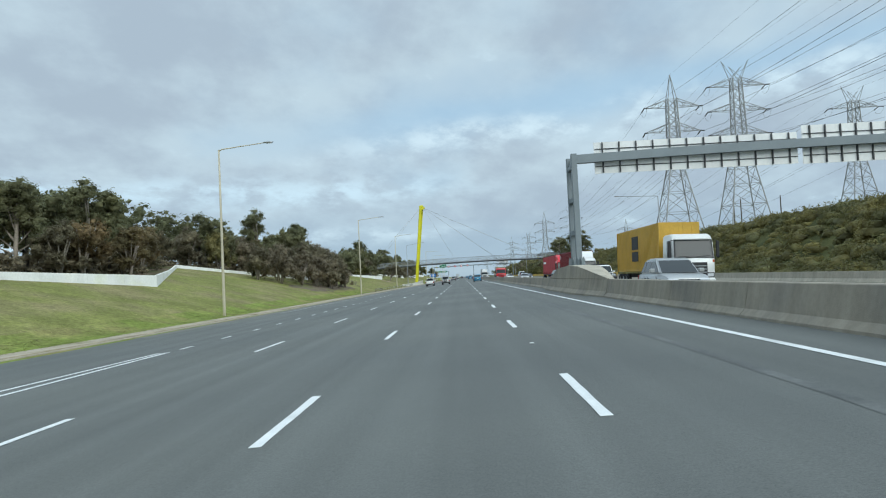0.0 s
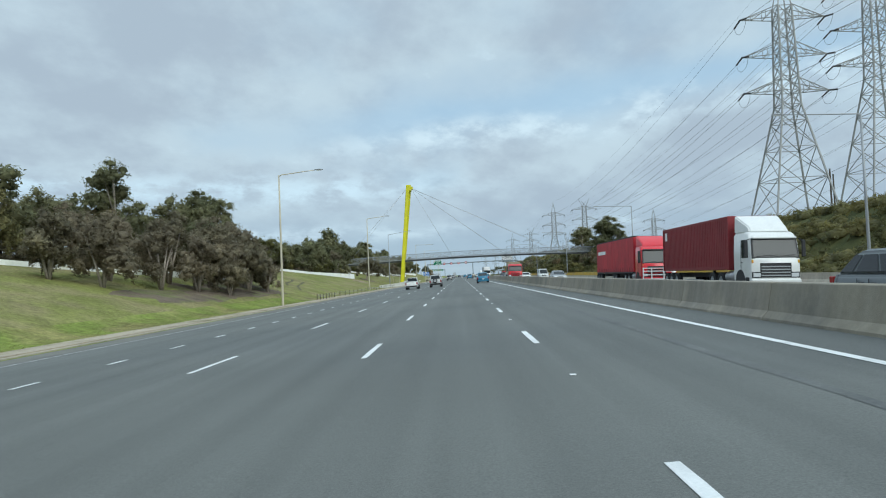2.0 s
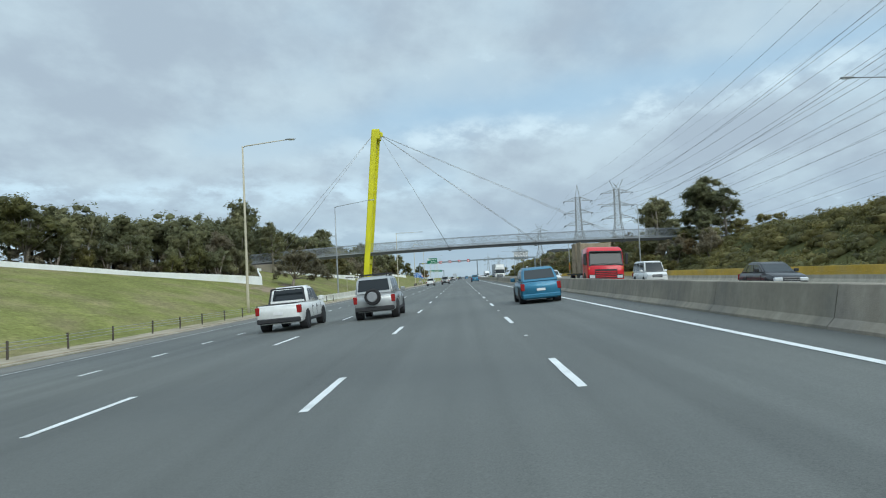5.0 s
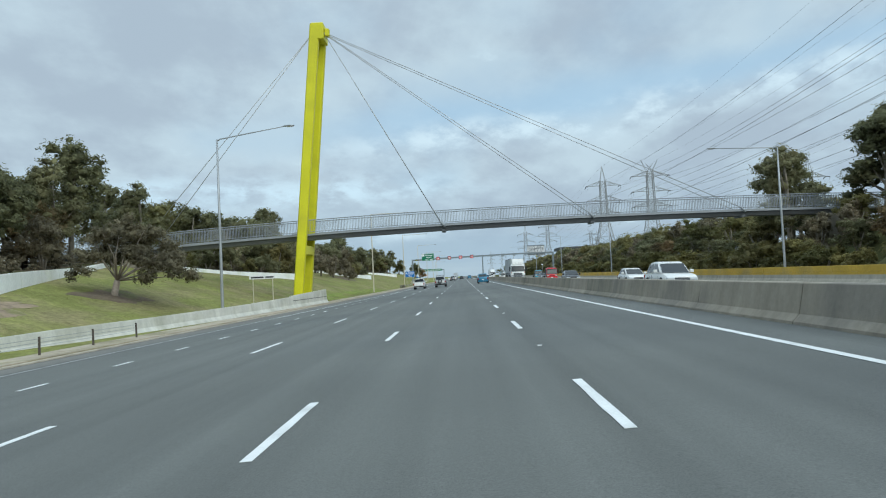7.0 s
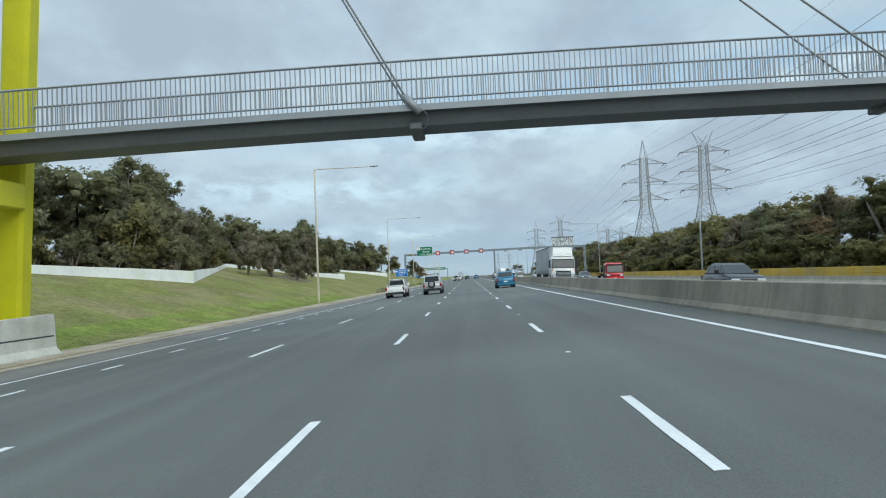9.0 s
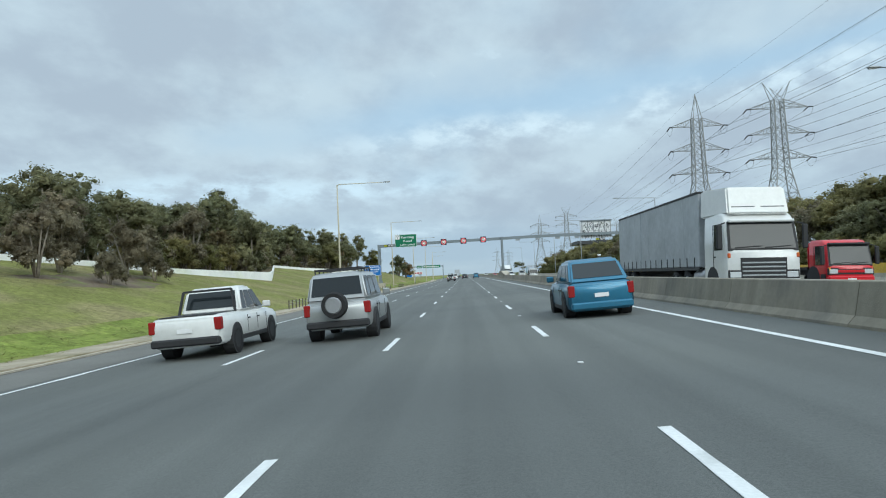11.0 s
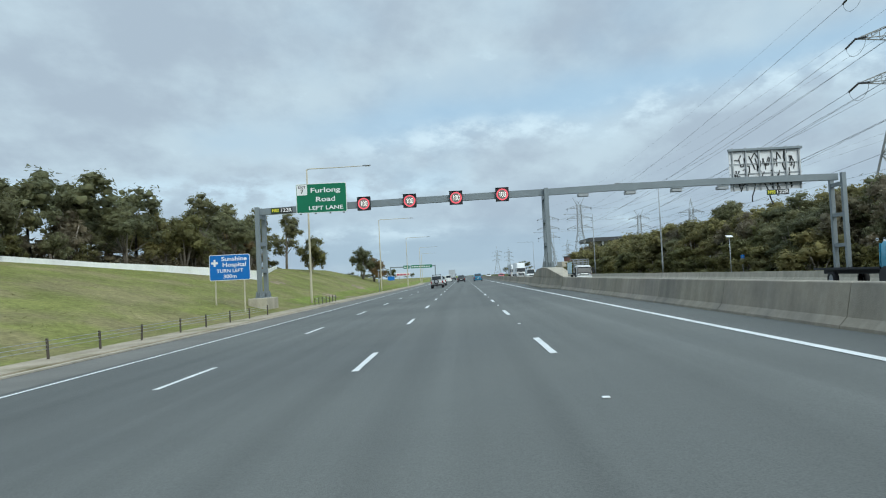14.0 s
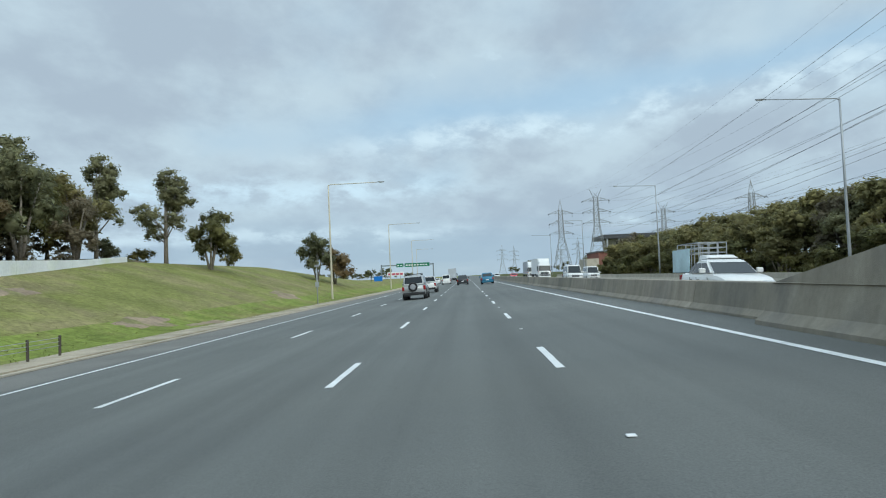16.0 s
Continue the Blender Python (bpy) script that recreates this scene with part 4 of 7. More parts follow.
for x in (-31, -27):
    part("post", box(bmesh.new(), x - 0.12, x + 0.12, 700.2, 700.4, -0.8, 4.2), GALV, boards)
blue_board = thing("direction_sign", 0, 0, 0, "blue service sign standing on the verge", "road sign")
part("panel", box(bmesh.new(), -30.2, -27.4, 640.0, 640.1, 0.9, 2.5), SIGN_BLUE, blue_board)
for x in (-29.8, -27.8):
    part("post", box(bmesh.new(), x - 0.06, x + 0.06, 640.1, 640.2, -0.8, 2.4), GALV, blue_board)


# ---------------------------------------------------------------- left concrete barrier at the mast
# concrete in a paler tone, used for this barrier only
WHITE_CONCRETE = mat("whitish_concrete", (0.56, 0.55, 0.49), 0.85, var=0.10, big=0.8, small=9, bump=0.2, grain=40, second=(0.46, 0.45, 0.38), cut=(0.5, 0.66), streak=0.10, run=(1.8, 1.8, 0.3))
left_barrier = tagged(new("roadside_barrier"), "pale concrete safety barrier guarding the mast, rising to its end", "barrier", kind="structure")
SPINE = ((212.6, -17.3, 0.76), (216.0, -17.05, 0.8), (224.0, -16.3, 0.8), (236.0, -15.5, 0.85), (247.6, -14.75, 1.02), (247.66, -14.75, 1.12), (259.3, -14.0, 1.42))
for k in (slice(0, 5), slice(5, 7)):
    bm = bmesh.new()
    rows = []
    for y, x, h in SPINE[k]:
        z = FALL * x + 0.05
        rows.append([bm.verts.new(v) for v in ((x + 0.02, y, z - 0.2), (x, y, z + 0.1), (x - 0.17, y, z + 0.32), (x - 0.24, y, z + h), (x - 0.46, y, z + h), (x - 0.5, y, z - 0.2))])
    for r, s in zip(rows, rows[1:]):
        for i in range(6):
            j = (i + 1) % 6
            bm.faces.new((r[i], r[j], s[j], s[i]))
    bm.faces.new(rows[0][::-1])
    bm.faces.new(rows[-1])
    bmesh.ops.recalc_face_normals(bm, faces=bm.faces)
    part("barrier_panel", bm, WHITE_CONCRETE, left_barrier)
bm = box(bmesh.new(), -14.19, -14.17, 247.9, 259.2, 0, 0.05)
for v in bm.verts:
    v.co.x += -0.75 * (259.3 - v.co.y) / 11.7 - 0.02
    v.co.z += FALL * v.co.x + 0.72
part("groove", bm, DARK_STEEL, left_barrier)


# ---------------------------------------------------------------- wire rope fence
def rope_fence(y0, y1, x_of):
    root = thing("wire_rope_fence", 0, 0, 0, "wire rope safety fence on short dark posts", "fence", "rope fences")
    y, tops, k = y0, [], 0
    post = box(bmesh.new(), -0.036, 0.036, -0.036, 0.036, -0.1, 0.66, 0.01)
    me = mesh_of("post", post)
    me.materials.append(WOODPOST)
    while y < y1:
        x = x_of(y)
        z = FALL * x + 0.12
        ob = new("post", me)
        ob.parent, ob.matrix_basis = root, pose(x, y, z, random.uniform(-2, 2), random.uniform(-2, 2), 0)
        tops.append((x, y, z))
        y += 1.05 if 330 < y < 350 else (1.7 if (k < 6 and y0 < 200) or y0 > 400 else random.uniform(3.2, 4.0))
        k += 1
    for h in (0.32, 0.45, 0.58):
        part("wire_rope", tube(bmesh.new(), [(a, b, c + h) for a, b, c in tops], [0.009] * len(tops), 4), GALV, root)
    return root


rope_fence(139.5, 222.0, lambda y: lerp(EDGE, y) - 1.25)
rope_fence(338.0, 409.0, lambda y: lerp(EDGE, y) - 1.45)
rope_fence(423.0, 433.5, lambda y: lerp(EDGE, y) - 1.45)


# ---------------------------------------------------------------- pylons and their lines
def pylon(height, base, waist, arms, peak, arm_len):
    """Lattice tower: splayed body, three cross-arms each side; peak 'point' or 'horns'. The foot is at z = 0."""
    root = new("pylon")
    wz = arms[-1] - 2.0
    levels = [0.0]
    while levels[-1] < wz - 2.0:
        levels.append(levels[-1] + max(2.4, 5.2 * (1 - levels[-1] / height)))
    levels[-1] = wz
    top = arms[0] + 1.6
    up = [wz + (top - wz) * i / 7 for i in range(1, 8)]

    def half(z):
        return (base + (waist - base) * z / wz) / 2 if z < wz else waist / 2 * (1 - 0.28 * (z - wz) / (top - wz))

    bm = bmesh.new()
    zs = levels + up
    corner = lambda z: [Vector((a * half(z), b * half(z), z)) for a, b in ((-1, -1), (1, -1), (1, 1), (-1, 1))]
    for a, b in zip(zs, zs[1:]):
        ca, cb = corner(a), corner(b)
        for i in range(4):
            j = (i + 1) % 4
            bar(bm, ca[i], cb[i], 0.2, caps=False)
            bar(bm, ca[i], cb[j], 0.09, caps=False)
            bar(bm, ca[j], cb[i], 0.09, caps=False)
            bar(bm, cb[i], cb[j], 0.09, caps=False)
    if peak == "point":
        for c in corner(top):
            bar(bm, c, (0, 0, height), 0.12, caps=False)
    part("body", bm, LATTICE, root, "grey lattice tower body")
    if peak == "horns":
        bm = bmesh.new()
        for s in (-1, 1):
            for c in corner(top):
                if c.x * s > 0:
                    bar(bm, c, (s * 3.0, 0, height), 0.1, caps=False)
                else:
                    bar(bm, c, (s * 1.4, 0, height - 1.3), 0.08, caps=False)
        part("horn", bm, LATTICE, root)
    tips = []
    for z in arms:
        for s in (-1, 1):
            h = half(z)
            tip = Vector((s * arm_len, 0, z))
            bm = bmesh.new()
            for b in (-1, 1):
                foot, head = Vector((s * h, b * h, z)), Vector((s * h, b * h, z + 1.7))
                bar(bm, foot, tip, 0.1, caps=False)
                bar(bm, head, tip, 0.1, caps=False)
                for k in (0.33, 0.66):
                    bar(bm, foot.lerp(tip, k), head.lerp(tip, k), 0.06, caps=False)
                    bar(bm, foot.lerp(tip, k), head.lerp(tip, k - 0.33), 0.06, caps=False)
            for k in (0.0, 0.33, 0.66):
                bar(bm, Vector((s * h, -h, z)).lerp(tip, k), Vector((s * h, h, z)).lerp(tip, k), 0.06, caps=False)
            part("cross_arm", bm, LATTICE, root)
            for d in (-1, 1):
                end = tip + Vector((0, d * 2.0, -0.45))
                bm = tube(bmesh.new(), [tip.lerp(end, k / 12) for k in range(13)], [0.07 if k % 2 else 0.15 for k in range(13)], 6)
                part("insulator", bm, INSULATOR, root, "dark disc insulator string")
            loop = [tip + Vector((0, 2.0 * math.cos(a), -0.45 - 1.5 * math.sin(a))) for a in [math.pi * i / 8 for i in range(9)]]
            part("jumper", tube(bmesh.new(), loop, [0.025] * 9, 4), CABLE, root)
            tips.append(tip)
    heads = [Vector((0, 0, height))] if peak == "point" else [Vector((-3.0, 0, height)), Vector((3.0, 0, height))]
    return root, tips, heads


def wire(a, b, sag, r=0.028):
    a, b = Vector(a), Vector(b)
    pts = [a.lerp(b, i / 20) - Vector((0, 0, sag * 4 * (i / 20) * (1 - i / 20))) for i in range(21)]
    ob = part("power_line", tube(bmesh.new(), pts, [r] * 21, 4, caps=False), CABLE)
    return tagged(ob, "thin dark overhead power conductor between pylons", "power line", "power lines")


point_tower, point_tips, point_heads = pylon(35.6, 8.6, 2.6, (28.4, 23.0, 17.8), "point", 6.0)
horn_tower, horn_tips, horn_heads = pylon(38.0, 9.0, 2.7, (32.2, 26.6, 21.2), "horns", 6.6)
tagged(point_tower, "tall pointed lattice pylon of weathered grey steel", "pylon", "pylons")
tagged(horn_tower, "tall lattice pylon with a two-horned top", "pylon", "pylons")
ROW_A = ((41.5, -125.0, 7.5, 1.0), (47.6, 158.0, 7.8, 1.0), (53.0, 442.0, 3.8, 1.0), (62.0, 853.0, 3.5, 1.22))
ROW_B = ((58.0, -112.0, 8.5, 1.0), (64.2, 164.0, 9.4, 1.0), (69.2, 438.0, 2.3, 1.0), (80.8, 833.0, 4.0, 1.22))
ROW_C = ((97.0, -90.0, 9.0, 1.0), (106.0, 192.0, 9.0, 1.0), (120.0, 830.0, 2.0, 1.0))
ROW_D = ((82.0, 351.0, 1.0, 0.7), (83.0, 612.0, 1.0, 0.68), (120.0, 1150.0, 1.0, 1.0), (70.0, 1400.0, 1.0, 1.1), (150.0, 1500.0, 1.0, 1.1), (45.0, 1250.0, 1.0, 1.0))


def string_row(model, tips, heads, row, first, wires=True):
    for i, (x, y, z, s) in enumerate(row):
        m = pose(x, y, z) @ Matrix.Scale(s, 4)
        if first and i == 0:
            model.matrix_basis = m
        else:
            ob = copy_thing(model, pose(x, y, z))
            ob.scale = (s, s, s)
    if not wires:
        return
    for (x0, y0, z0, s0), (x1, y1, z1, s1) in zip(row, row[1:]):
        for t in tips:
            a = Vector((x0, y0, z0)) + (t + Vector((0, 2.0, -0.45))) * s0
            b = Vector((x1, y1, z1)) + (t + Vector((0, -2.0, -0.45))) * s1
            wire(a, b, (y1 - y0) * 0.022)
        for t in heads:
            wire(Vector((x0, y0, z0)) + t * s0, Vector((x1, y1, z1)) + t * s1, (y1 - y0) * 0.016, 0.014)


string_row(point_tower, point_tips, point_heads, ROW_A, True)
string_row(horn_tower, horn_tips, horn_heads, ROW_B, True)
string_row(horn_tower, horn_tips, horn_heads, ROW_C, False)
string_row(point_tower, point_tips, point_heads, ROW_D, False, False)
for x, y in ((78, 205), (84, 215), (93, 209)):
    pole = thing("timber_pole", x, y, 8.0, "plain dark timber pole standing on the hill", "pole", "hill poles")
    part("shaft", tube(bmesh.new(), [(0, 0, 0), (0, 0, 12.5)], [0.22, 0.16], 8), WOODPOST, pole)


# ---------------------------------------------------------------- trees
CLOUD = {}


def leaf_cloud(rng, blobs, count, size, core=0.62, fine=2):
    """Foliage: many small leaf sprays scattered through the outer part of rounded clumps, over dark inner cores."""
    # every clump is a cluster of smaller uneven ones
    twigs, heart = [], []
    for c, r in blobs:
        for _ in range(7):
            o = rng.normal(size=3)
            o /= np.linalg.norm(o)
            k = rng.uniform(0.28, 0.52)
            twigs.append((np.array(c) + o * np.array(r) * rng.uniform(0.4, 0.85), np.array(r) * k * rng.uniform(0.8, 1.25, 3)))
            heart.append(o)
    vol = np.array([r.prod() for _, r in twigs]) ** 0.67
    pick = rng.choice(len(twigs), count, p=vol / vol.sum())
    d = rng.normal(size=(count, 3))
    d /= np.linalg.norm(d, axis=1)[:, None]
    rad = rng.uniform(0.55, 1.18, count)
    pos = np.array([c for c, _ in twigs])[pick] + d * np.array([r for _, r in twigs])[pick] * rad[:, None]
    d = d * 0.6 + np.array(heart)[pick] * 0.6
    verts, faces = [], []
    soft = d * 0.8 + np.array((0, 0, 0.35)) + rng.normal(scale=0.28, size=(count, 3))
    for k in range(3):
        n = d + np.array((0, 0, 0.7)) + rng.normal(scale=0.6, size=(count, 3))
        n /= np.linalg.norm(n, axis=1)[:, None]
        u = np.cross(n, rng.normal(size=(count, 3)))
        u /= np.linalg.norm(u, axis=1)[:, None]
        v = np.cross(n, u)
        s = size * rng.uniform(0.55, 1.25, count)[:, None]
        o = pos + rng.normal(scale=size * 0.55, size=(count, 3))
        p0, p1, p2 = o - u * s - v * s * 0.2, o + v * s * 0.55, o + u * s - v * s * 0.15
        away = ((np.cross(p1 - p0, p2 - p0) * soft).sum(axis=1) < 0)[:, None]
        spray = np.stack([p0, np.where(away, p2, p1), np.where(away, p1, p2)], axis=1)
        verts.append(spray.reshape(-1, 3))
        faces.append(np.arange(count * 3).reshape(-1, 3) + k * count * 3)
    V, F = np.concatenate(verts).tolist(), np.concatenate(faces).tolist()
    N = np.tile(np.repeat(soft, 3, axis=0), (3, 1)).tolist()
    if core:
        # leafy knots inside the sprays, one to a twig or one to a clump
        knots = [(c, r) for c, r in twigs] if fine > 1 else [(np.array(c), np.array(r)) for c, r in blobs]
        ball = bmesh.new()
        bmesh.ops.create_icosphere(ball, subdivisions=1, radius=1.0)
        ball.verts.index_update()
        P = np.array([q.co[:] for q in ball.verts])
        T = [[q.index for q in f.verts] for f in ball.faces]
        ball.free()
        for k, (c, r) in enumerate(knots):
            base = len(V)
            V += (c + P * r * core * rng.uniform(0.55, 1.35, (len(P), 1))).tolist()
            out = np.array(heart[k]) if fine > 1 else np.zeros(3)
            N += (P * 0.7 + out * 0.6 + np.array((0, 0, 0.3)) + 1e-3).tolist()
            F += [[base + q for q in f] for f in T]
    me = bpy.data.meshes.new("crown")
    me.from_pydata(V, [], F)
    me.polygons.foreach_set("use_smooth", [True] * len(F))
    N = CLOUD["normals"] = np.array(N)
    me.normals_split_custom_set_from_vertices((N / np.linalg.norm(N, axis=1)[:, None]).tolist())
    return me


def tree(kind, seed, H):
    """One tree of height H with a branching trunk; kinds: gum, spread, sheoak, bush."""
    rng = np.random.default_rng(seed)
    rr = random.Random(seed)
    root = new("tree")
    blobs, bm = [], bmesh.new()
    if kind == "gum":
        lean = rr.uniform(-0.5, 0.5)
        tube(bm, [(0, 0, -0.4), (lean * 0.3, 0, H * 0.3), (lean, 0.1, H * 0.62), (lean * 1.2, 0, H * 0.85)], [0.24, 0.19, 0.12, 0.05], 8)
        for i in range(14):
            a, f = rr.uniform(0, 6.28), (i + rr.random()) / 14
            z = H * (0.33 + 0.58 * f)
            rad = H * 0.21 * (1.15 - 0.85 * f) * rr.uniform(0.45, 1.15)
            c = (lean + math.cos(a) * rad, math.sin(a) * rad, z)
            s = H * rr.uniform(0.10, 0.155)
            blobs.append((c, (s * 1.05, s * 1.05, s * 0.85)))
            tube(bm, [(lean * 0.6, 0, z * 0.62), (c[0] * 0.5 + lean * 0.3, c[1] * 0.5, z * 0.8), c], [0.08, 0.06, 0.025], 5)
        n, size = 2250, 0.175
    elif kind == "spread":
        for i in range(3):
            a = rr.uniform(0, 6.28)
            tube(bm, [(0, 0, -0.4), (math.cos(a) * 0.25, math.sin(a) * 0.25, H * 0.2), (math.cos(a) * H * 0.16, math.sin(a) * H * 0.16, H * 0.6)], [0.17, 0.13, 0.05], 7)
        for i in range(12):
            a, f = rr.uniform(0, 6.28), rr.uniform(0, 1)
            rad = H * 0.36 * math.sqrt(rr.random()) * (1.1 - 0.5 * f)
            c = (math.cos(a) * rad, math.sin(a) * rad, H * (0.29 + 0.55 * f))
            s = H * rr.uniform(0.12, 0.185)
            blobs.append((c, (s * 1.1, s * 1.1, s * 0.8)))
            tube(bm, [(c[0] * 0.2, c[1] * 0.2, H * 0.22), (c[0] * 0.6, c[1] * 0.6, c[2] * 0.75), c], [0.07, 0.05, 0.02], 5)
        n, size = 2150, 0.165
    elif kind == "sheoak":
        for i in range(4):
            a = rr.uniform(0, 6.28)
            tube(bm, [(0, 0, -0.4), (math.cos(a) * 0.4, math.sin(a) * 0.4, H * 0.3), (math.cos(a) * H * 0.18, math.sin(a) * H * 0.18, H * 0.75)], [0.12, 0.09, 0.03], 6)
        for i in range(13):
            a, f = rr.uniform(0, 6.28), rr.uniform(0, 1)
            rad = H * 0.34 * math.sqrt(rr.random()) * (1.05 - 0.55 * f)
            s = H * rr.uniform(0.12, 0.2)
            blobs.append(((math.cos(a) * rad, math.sin(a) * rad, H * (0.27 + 0.58 * f)), (s, s, s * 1.1)))
        n, size = 2150, 0.155
    elif kind == "dome":
        # short leaning bole, long crooked limbs under a wide thin umbrella of foliage
        fork = Vector((0.25, 0.0, H * 0.2))
        tube(bm, [(0, 0, -0.5), (0.05, 0, 0.3), fork], [0.3, 0.23, 0.2], 9)
        for i in range(64):
            a = 2.4 * i + rr.uniform(-0.3, 0.3)
            rad = 3.9 * math.sqrt((i + 0.5) / 64)
            east = math.cos(a) * rad
            z = H * (0.93 - 0.36 * (rad / 3.9) ** 2) - 0.34 * H * max(0.0, east / 3.9) ** 2 - rr.uniform(0.0, 0.3) * H
            c = Vector((1.35 + east, math.sin(a) * rad * 0.85, z))
            s = rr.uniform(0.5, 0.95)
            blobs.append((tuple(c), (s, s, s * 0.75)))
            if i % 5 == 0:
                mid = fork.lerp(c, 0.5) + Vector((rr.uniform(-0.3, 0.3), rr.uniform(-0.3, 0.3), rr.uniform(-0.1, 0.4)))
                tube(bm, [fork, mid, c], [0.07, 0.045, 0.015], 5)
        n, size = 6800, 0.115
    else:
        for i in range(3):
            a = rr.uniform(0, 6.28)
            tube(bm, [(0, 0, -0.3), (math.cos(a) * H * 0.2, math.sin(a) * H * 0.2, H * 0.5)], [0.07, 0.03], 5)
        for i in range(9):
            a, f = rr.uniform(0, 6.28), rr.uniform(0, 1)
            rad = H * 0.5 * math.sqrt(rr.random()) * (1.05 - 0.5 * f)
            s = H * rr.uniform(0.2, 0.3)
            blobs.append(((math.cos(a) * rad, math.sin(a) * rad, H * (0.2 + 0.55 * f)), (s, s, s * 0.85)))
        n, size = 900, 0.14
    trunk = part("trunk", bm, BARK, root, smooth=True)
    crown = part("crown", leaf_cloud(rng, blobs, n, size, 0.5 if kind == "dome" else 0.6, 2), LEAF_GUM, root)
    return root


def with_leaf(root, material):
    """The same tree with another foliage: its crown mesh is copied."""
    for c in root.children:
        if c.name.startswith("crown"):
            c.data.materials[0] = material
    return root


MODELS = {
    "gum": [with_leaf(tree("gum", 3, 11.0), LEAF_GUM), with_leaf(tree("gum", 8, 12.0), LEAF_GUM), with_leaf(tree("gum", 14, 10.5), LEAF_GUM)],
    "spread": [with_leaf(tree("spread", 21, 7.5), LEAF_GUM), with_leaf(tree("spread", 22, 8.0), LEAF_OLIVE), with_leaf(tree("spread", 23, 7.0), LEAF_RUST), with_leaf(tree("spread", 24, 8.5), LEAF_GUM)],
    "sheoak": [with_leaf(tree("sheoak", 31, 6.0), LEAF_DARK), with_leaf(tree("sheoak", 32, 6.5), LEAF_DARK)],
    "round": [with_leaf(tree("sheoak", 51, 6.4), LEAF_GUM), with_leaf(tree("sheoak", 52, 6.0), LEAF_OLIVE), with_leaf(tree("sheoak", 53, 6.3), LEAF_RUST)],
    "bush": [with_leaf(tree("bush", 41, 3.0), LEAF_SCRUB), with_leaf(tree("bush", 42, 3.4), LEAF_OLIVE), with_leaf(tree("bush", 43, 2.6), LEAF_SCRUB)],
}
HEIGHT = {"gum": 11.2, "spread": 7.7, "sheoak": 6.2, "round": 6.2, "bush": 3.0}
LABEL = {
    "gum": ("tall grey-green gum tree with a loose clumped crown", "tree", "gum trees"),
    "spread": ("spreading dull green roadside tree with several stems", "tree", "roadside trees"),
    "sheoak": ("dense dark brownish she-oak with drooping foliage", "tree", "she-oaks"),
    "round": ("dense rounded grey-green tree with low foliage", "tree", "roadside trees"),
    "bush": ("rounded olive green roadside bush", "bush", "bushes"),
}
used = set()
MASS = {}


def light_model(kind, material):
    """A cheaper crown for trees that stand in the mass of the wood."""
    rng, rr = np.random.default_rng(len(kind) * 7), random.Random(len(kind))
    H = HEIGHT[kind]
    blobs = []
    for i in range(9):
        a, f = rr.uniform(0, 6.28), rr.uniform(0, 1)
        rad = H * (0.22 if kind == "gum" else 0.36) * math.sqrt(rr.random()) * (1.1 - 0.5 * f)
        s = H * (rr.uniform(0.10, 0.16) if kind == "gum" else rr.uniform(0.14, 0.21))
        blobs.append(((math.cos(a) * rad, math.sin(a) * rad, H * (0.36 + 0.5 * f)), (s, s, s * 0.85)))
    me = leaf_cloud(rng, blobs, 70 if kind == "bush" else 600, 0.22 if kind == "bush" else 0.22, 0.62 if kind != "bush" else 0.5, 2 if kind != "bush" else 1)
    V = np.array([v.co[:] for v in me.vertices])
    F = [list(p.vertices) for p in me.polygons]
    NV = CLOUD["normals"].copy()
    bpy.data.meshes.remove(me)
    bm = tube(bmesh.new(), [(0, 0, -0.4), (0, 0, H * 0.6)], [0.16, 0.06], 6)
    tv, tf = [v.co[:] for v in bm.verts], [[v.index for v in f.verts] for f in bm.faces] if bm.verts.index_update() is None else []
    bm.free()
    return V, F, NV, tv, tf


def mass(kind, x, y, z, height, wide):
    MASS.setdefault(kind, []).append((x, y, z, height / HEIGHT[kind], wide, random.uniform(0, 6.28)))


def build_mass(kind, name, material, label):
    V, F, NV, tv, tf = light_model(kind, material)
    tn = np.array([(v[0], v[1], 0.01) for v in tv])
    allv, alln, allf, idx, base = [], [], [], [], 0
    for x, y, z, s, wide, a in MASS.get(kind, ()):
        R = np.array(((math.cos(a), -math.sin(a), 0), (math.sin(a), math.cos(a), 0), (0, 0, 1)))
        S = np.array((s * wide, s * wide, s))
        for v, f, m, n in ((V, F, 0, NV), (np.array(tv), tf, 1, tn)):
            alln.append(n @ R.T)
            allv.append((v * S) @ R.T + np.array((x, y, z)))
            allf += [[base + i for i in q] for q in f]
            base += len(v)
            idx += [m] * len(f)
    me = bpy.data.meshes.new(name)
    me.from_pydata(np.concatenate(allv).tolist(), [], allf)
    me.materials.append(material)
    me.materials.append(BARK)
    me.polygons.foreach_set("material_index", idx)
    me.polygons.foreach_set("use_smooth", [True] * len(allf))
    N = np.concatenate(alln)
    me.normals_split_custom_set_from_vertices((N / np.linalg.norm(N, axis=1)[:, None]).tolist())
    return tagged(new(name, me), label, "wood", kind="stuff")


def plant(kind, x, y, z, height, which=None, wide=1.0):
    model = MODELS[kind][which if which is not None else random.randrange(len(MODELS[kind]))]
    s = height / HEIGHT[kind]
    if model in used:
        ob = copy_thing(model, pose(x, y, z, 0, 0, random.uniform(0, 360)))
    else:
        ob = model
        ob.matrix_basis = pose(x, y, z, 0, 0, random.uniform(0, 360))
        used.add(model)
    ob.scale = (s * wide, s * wide, s)
    ob.name = "bush" if kind == "bush" else "tree"
    return tagged(ob, *LABEL[kind])


random.seed(5)
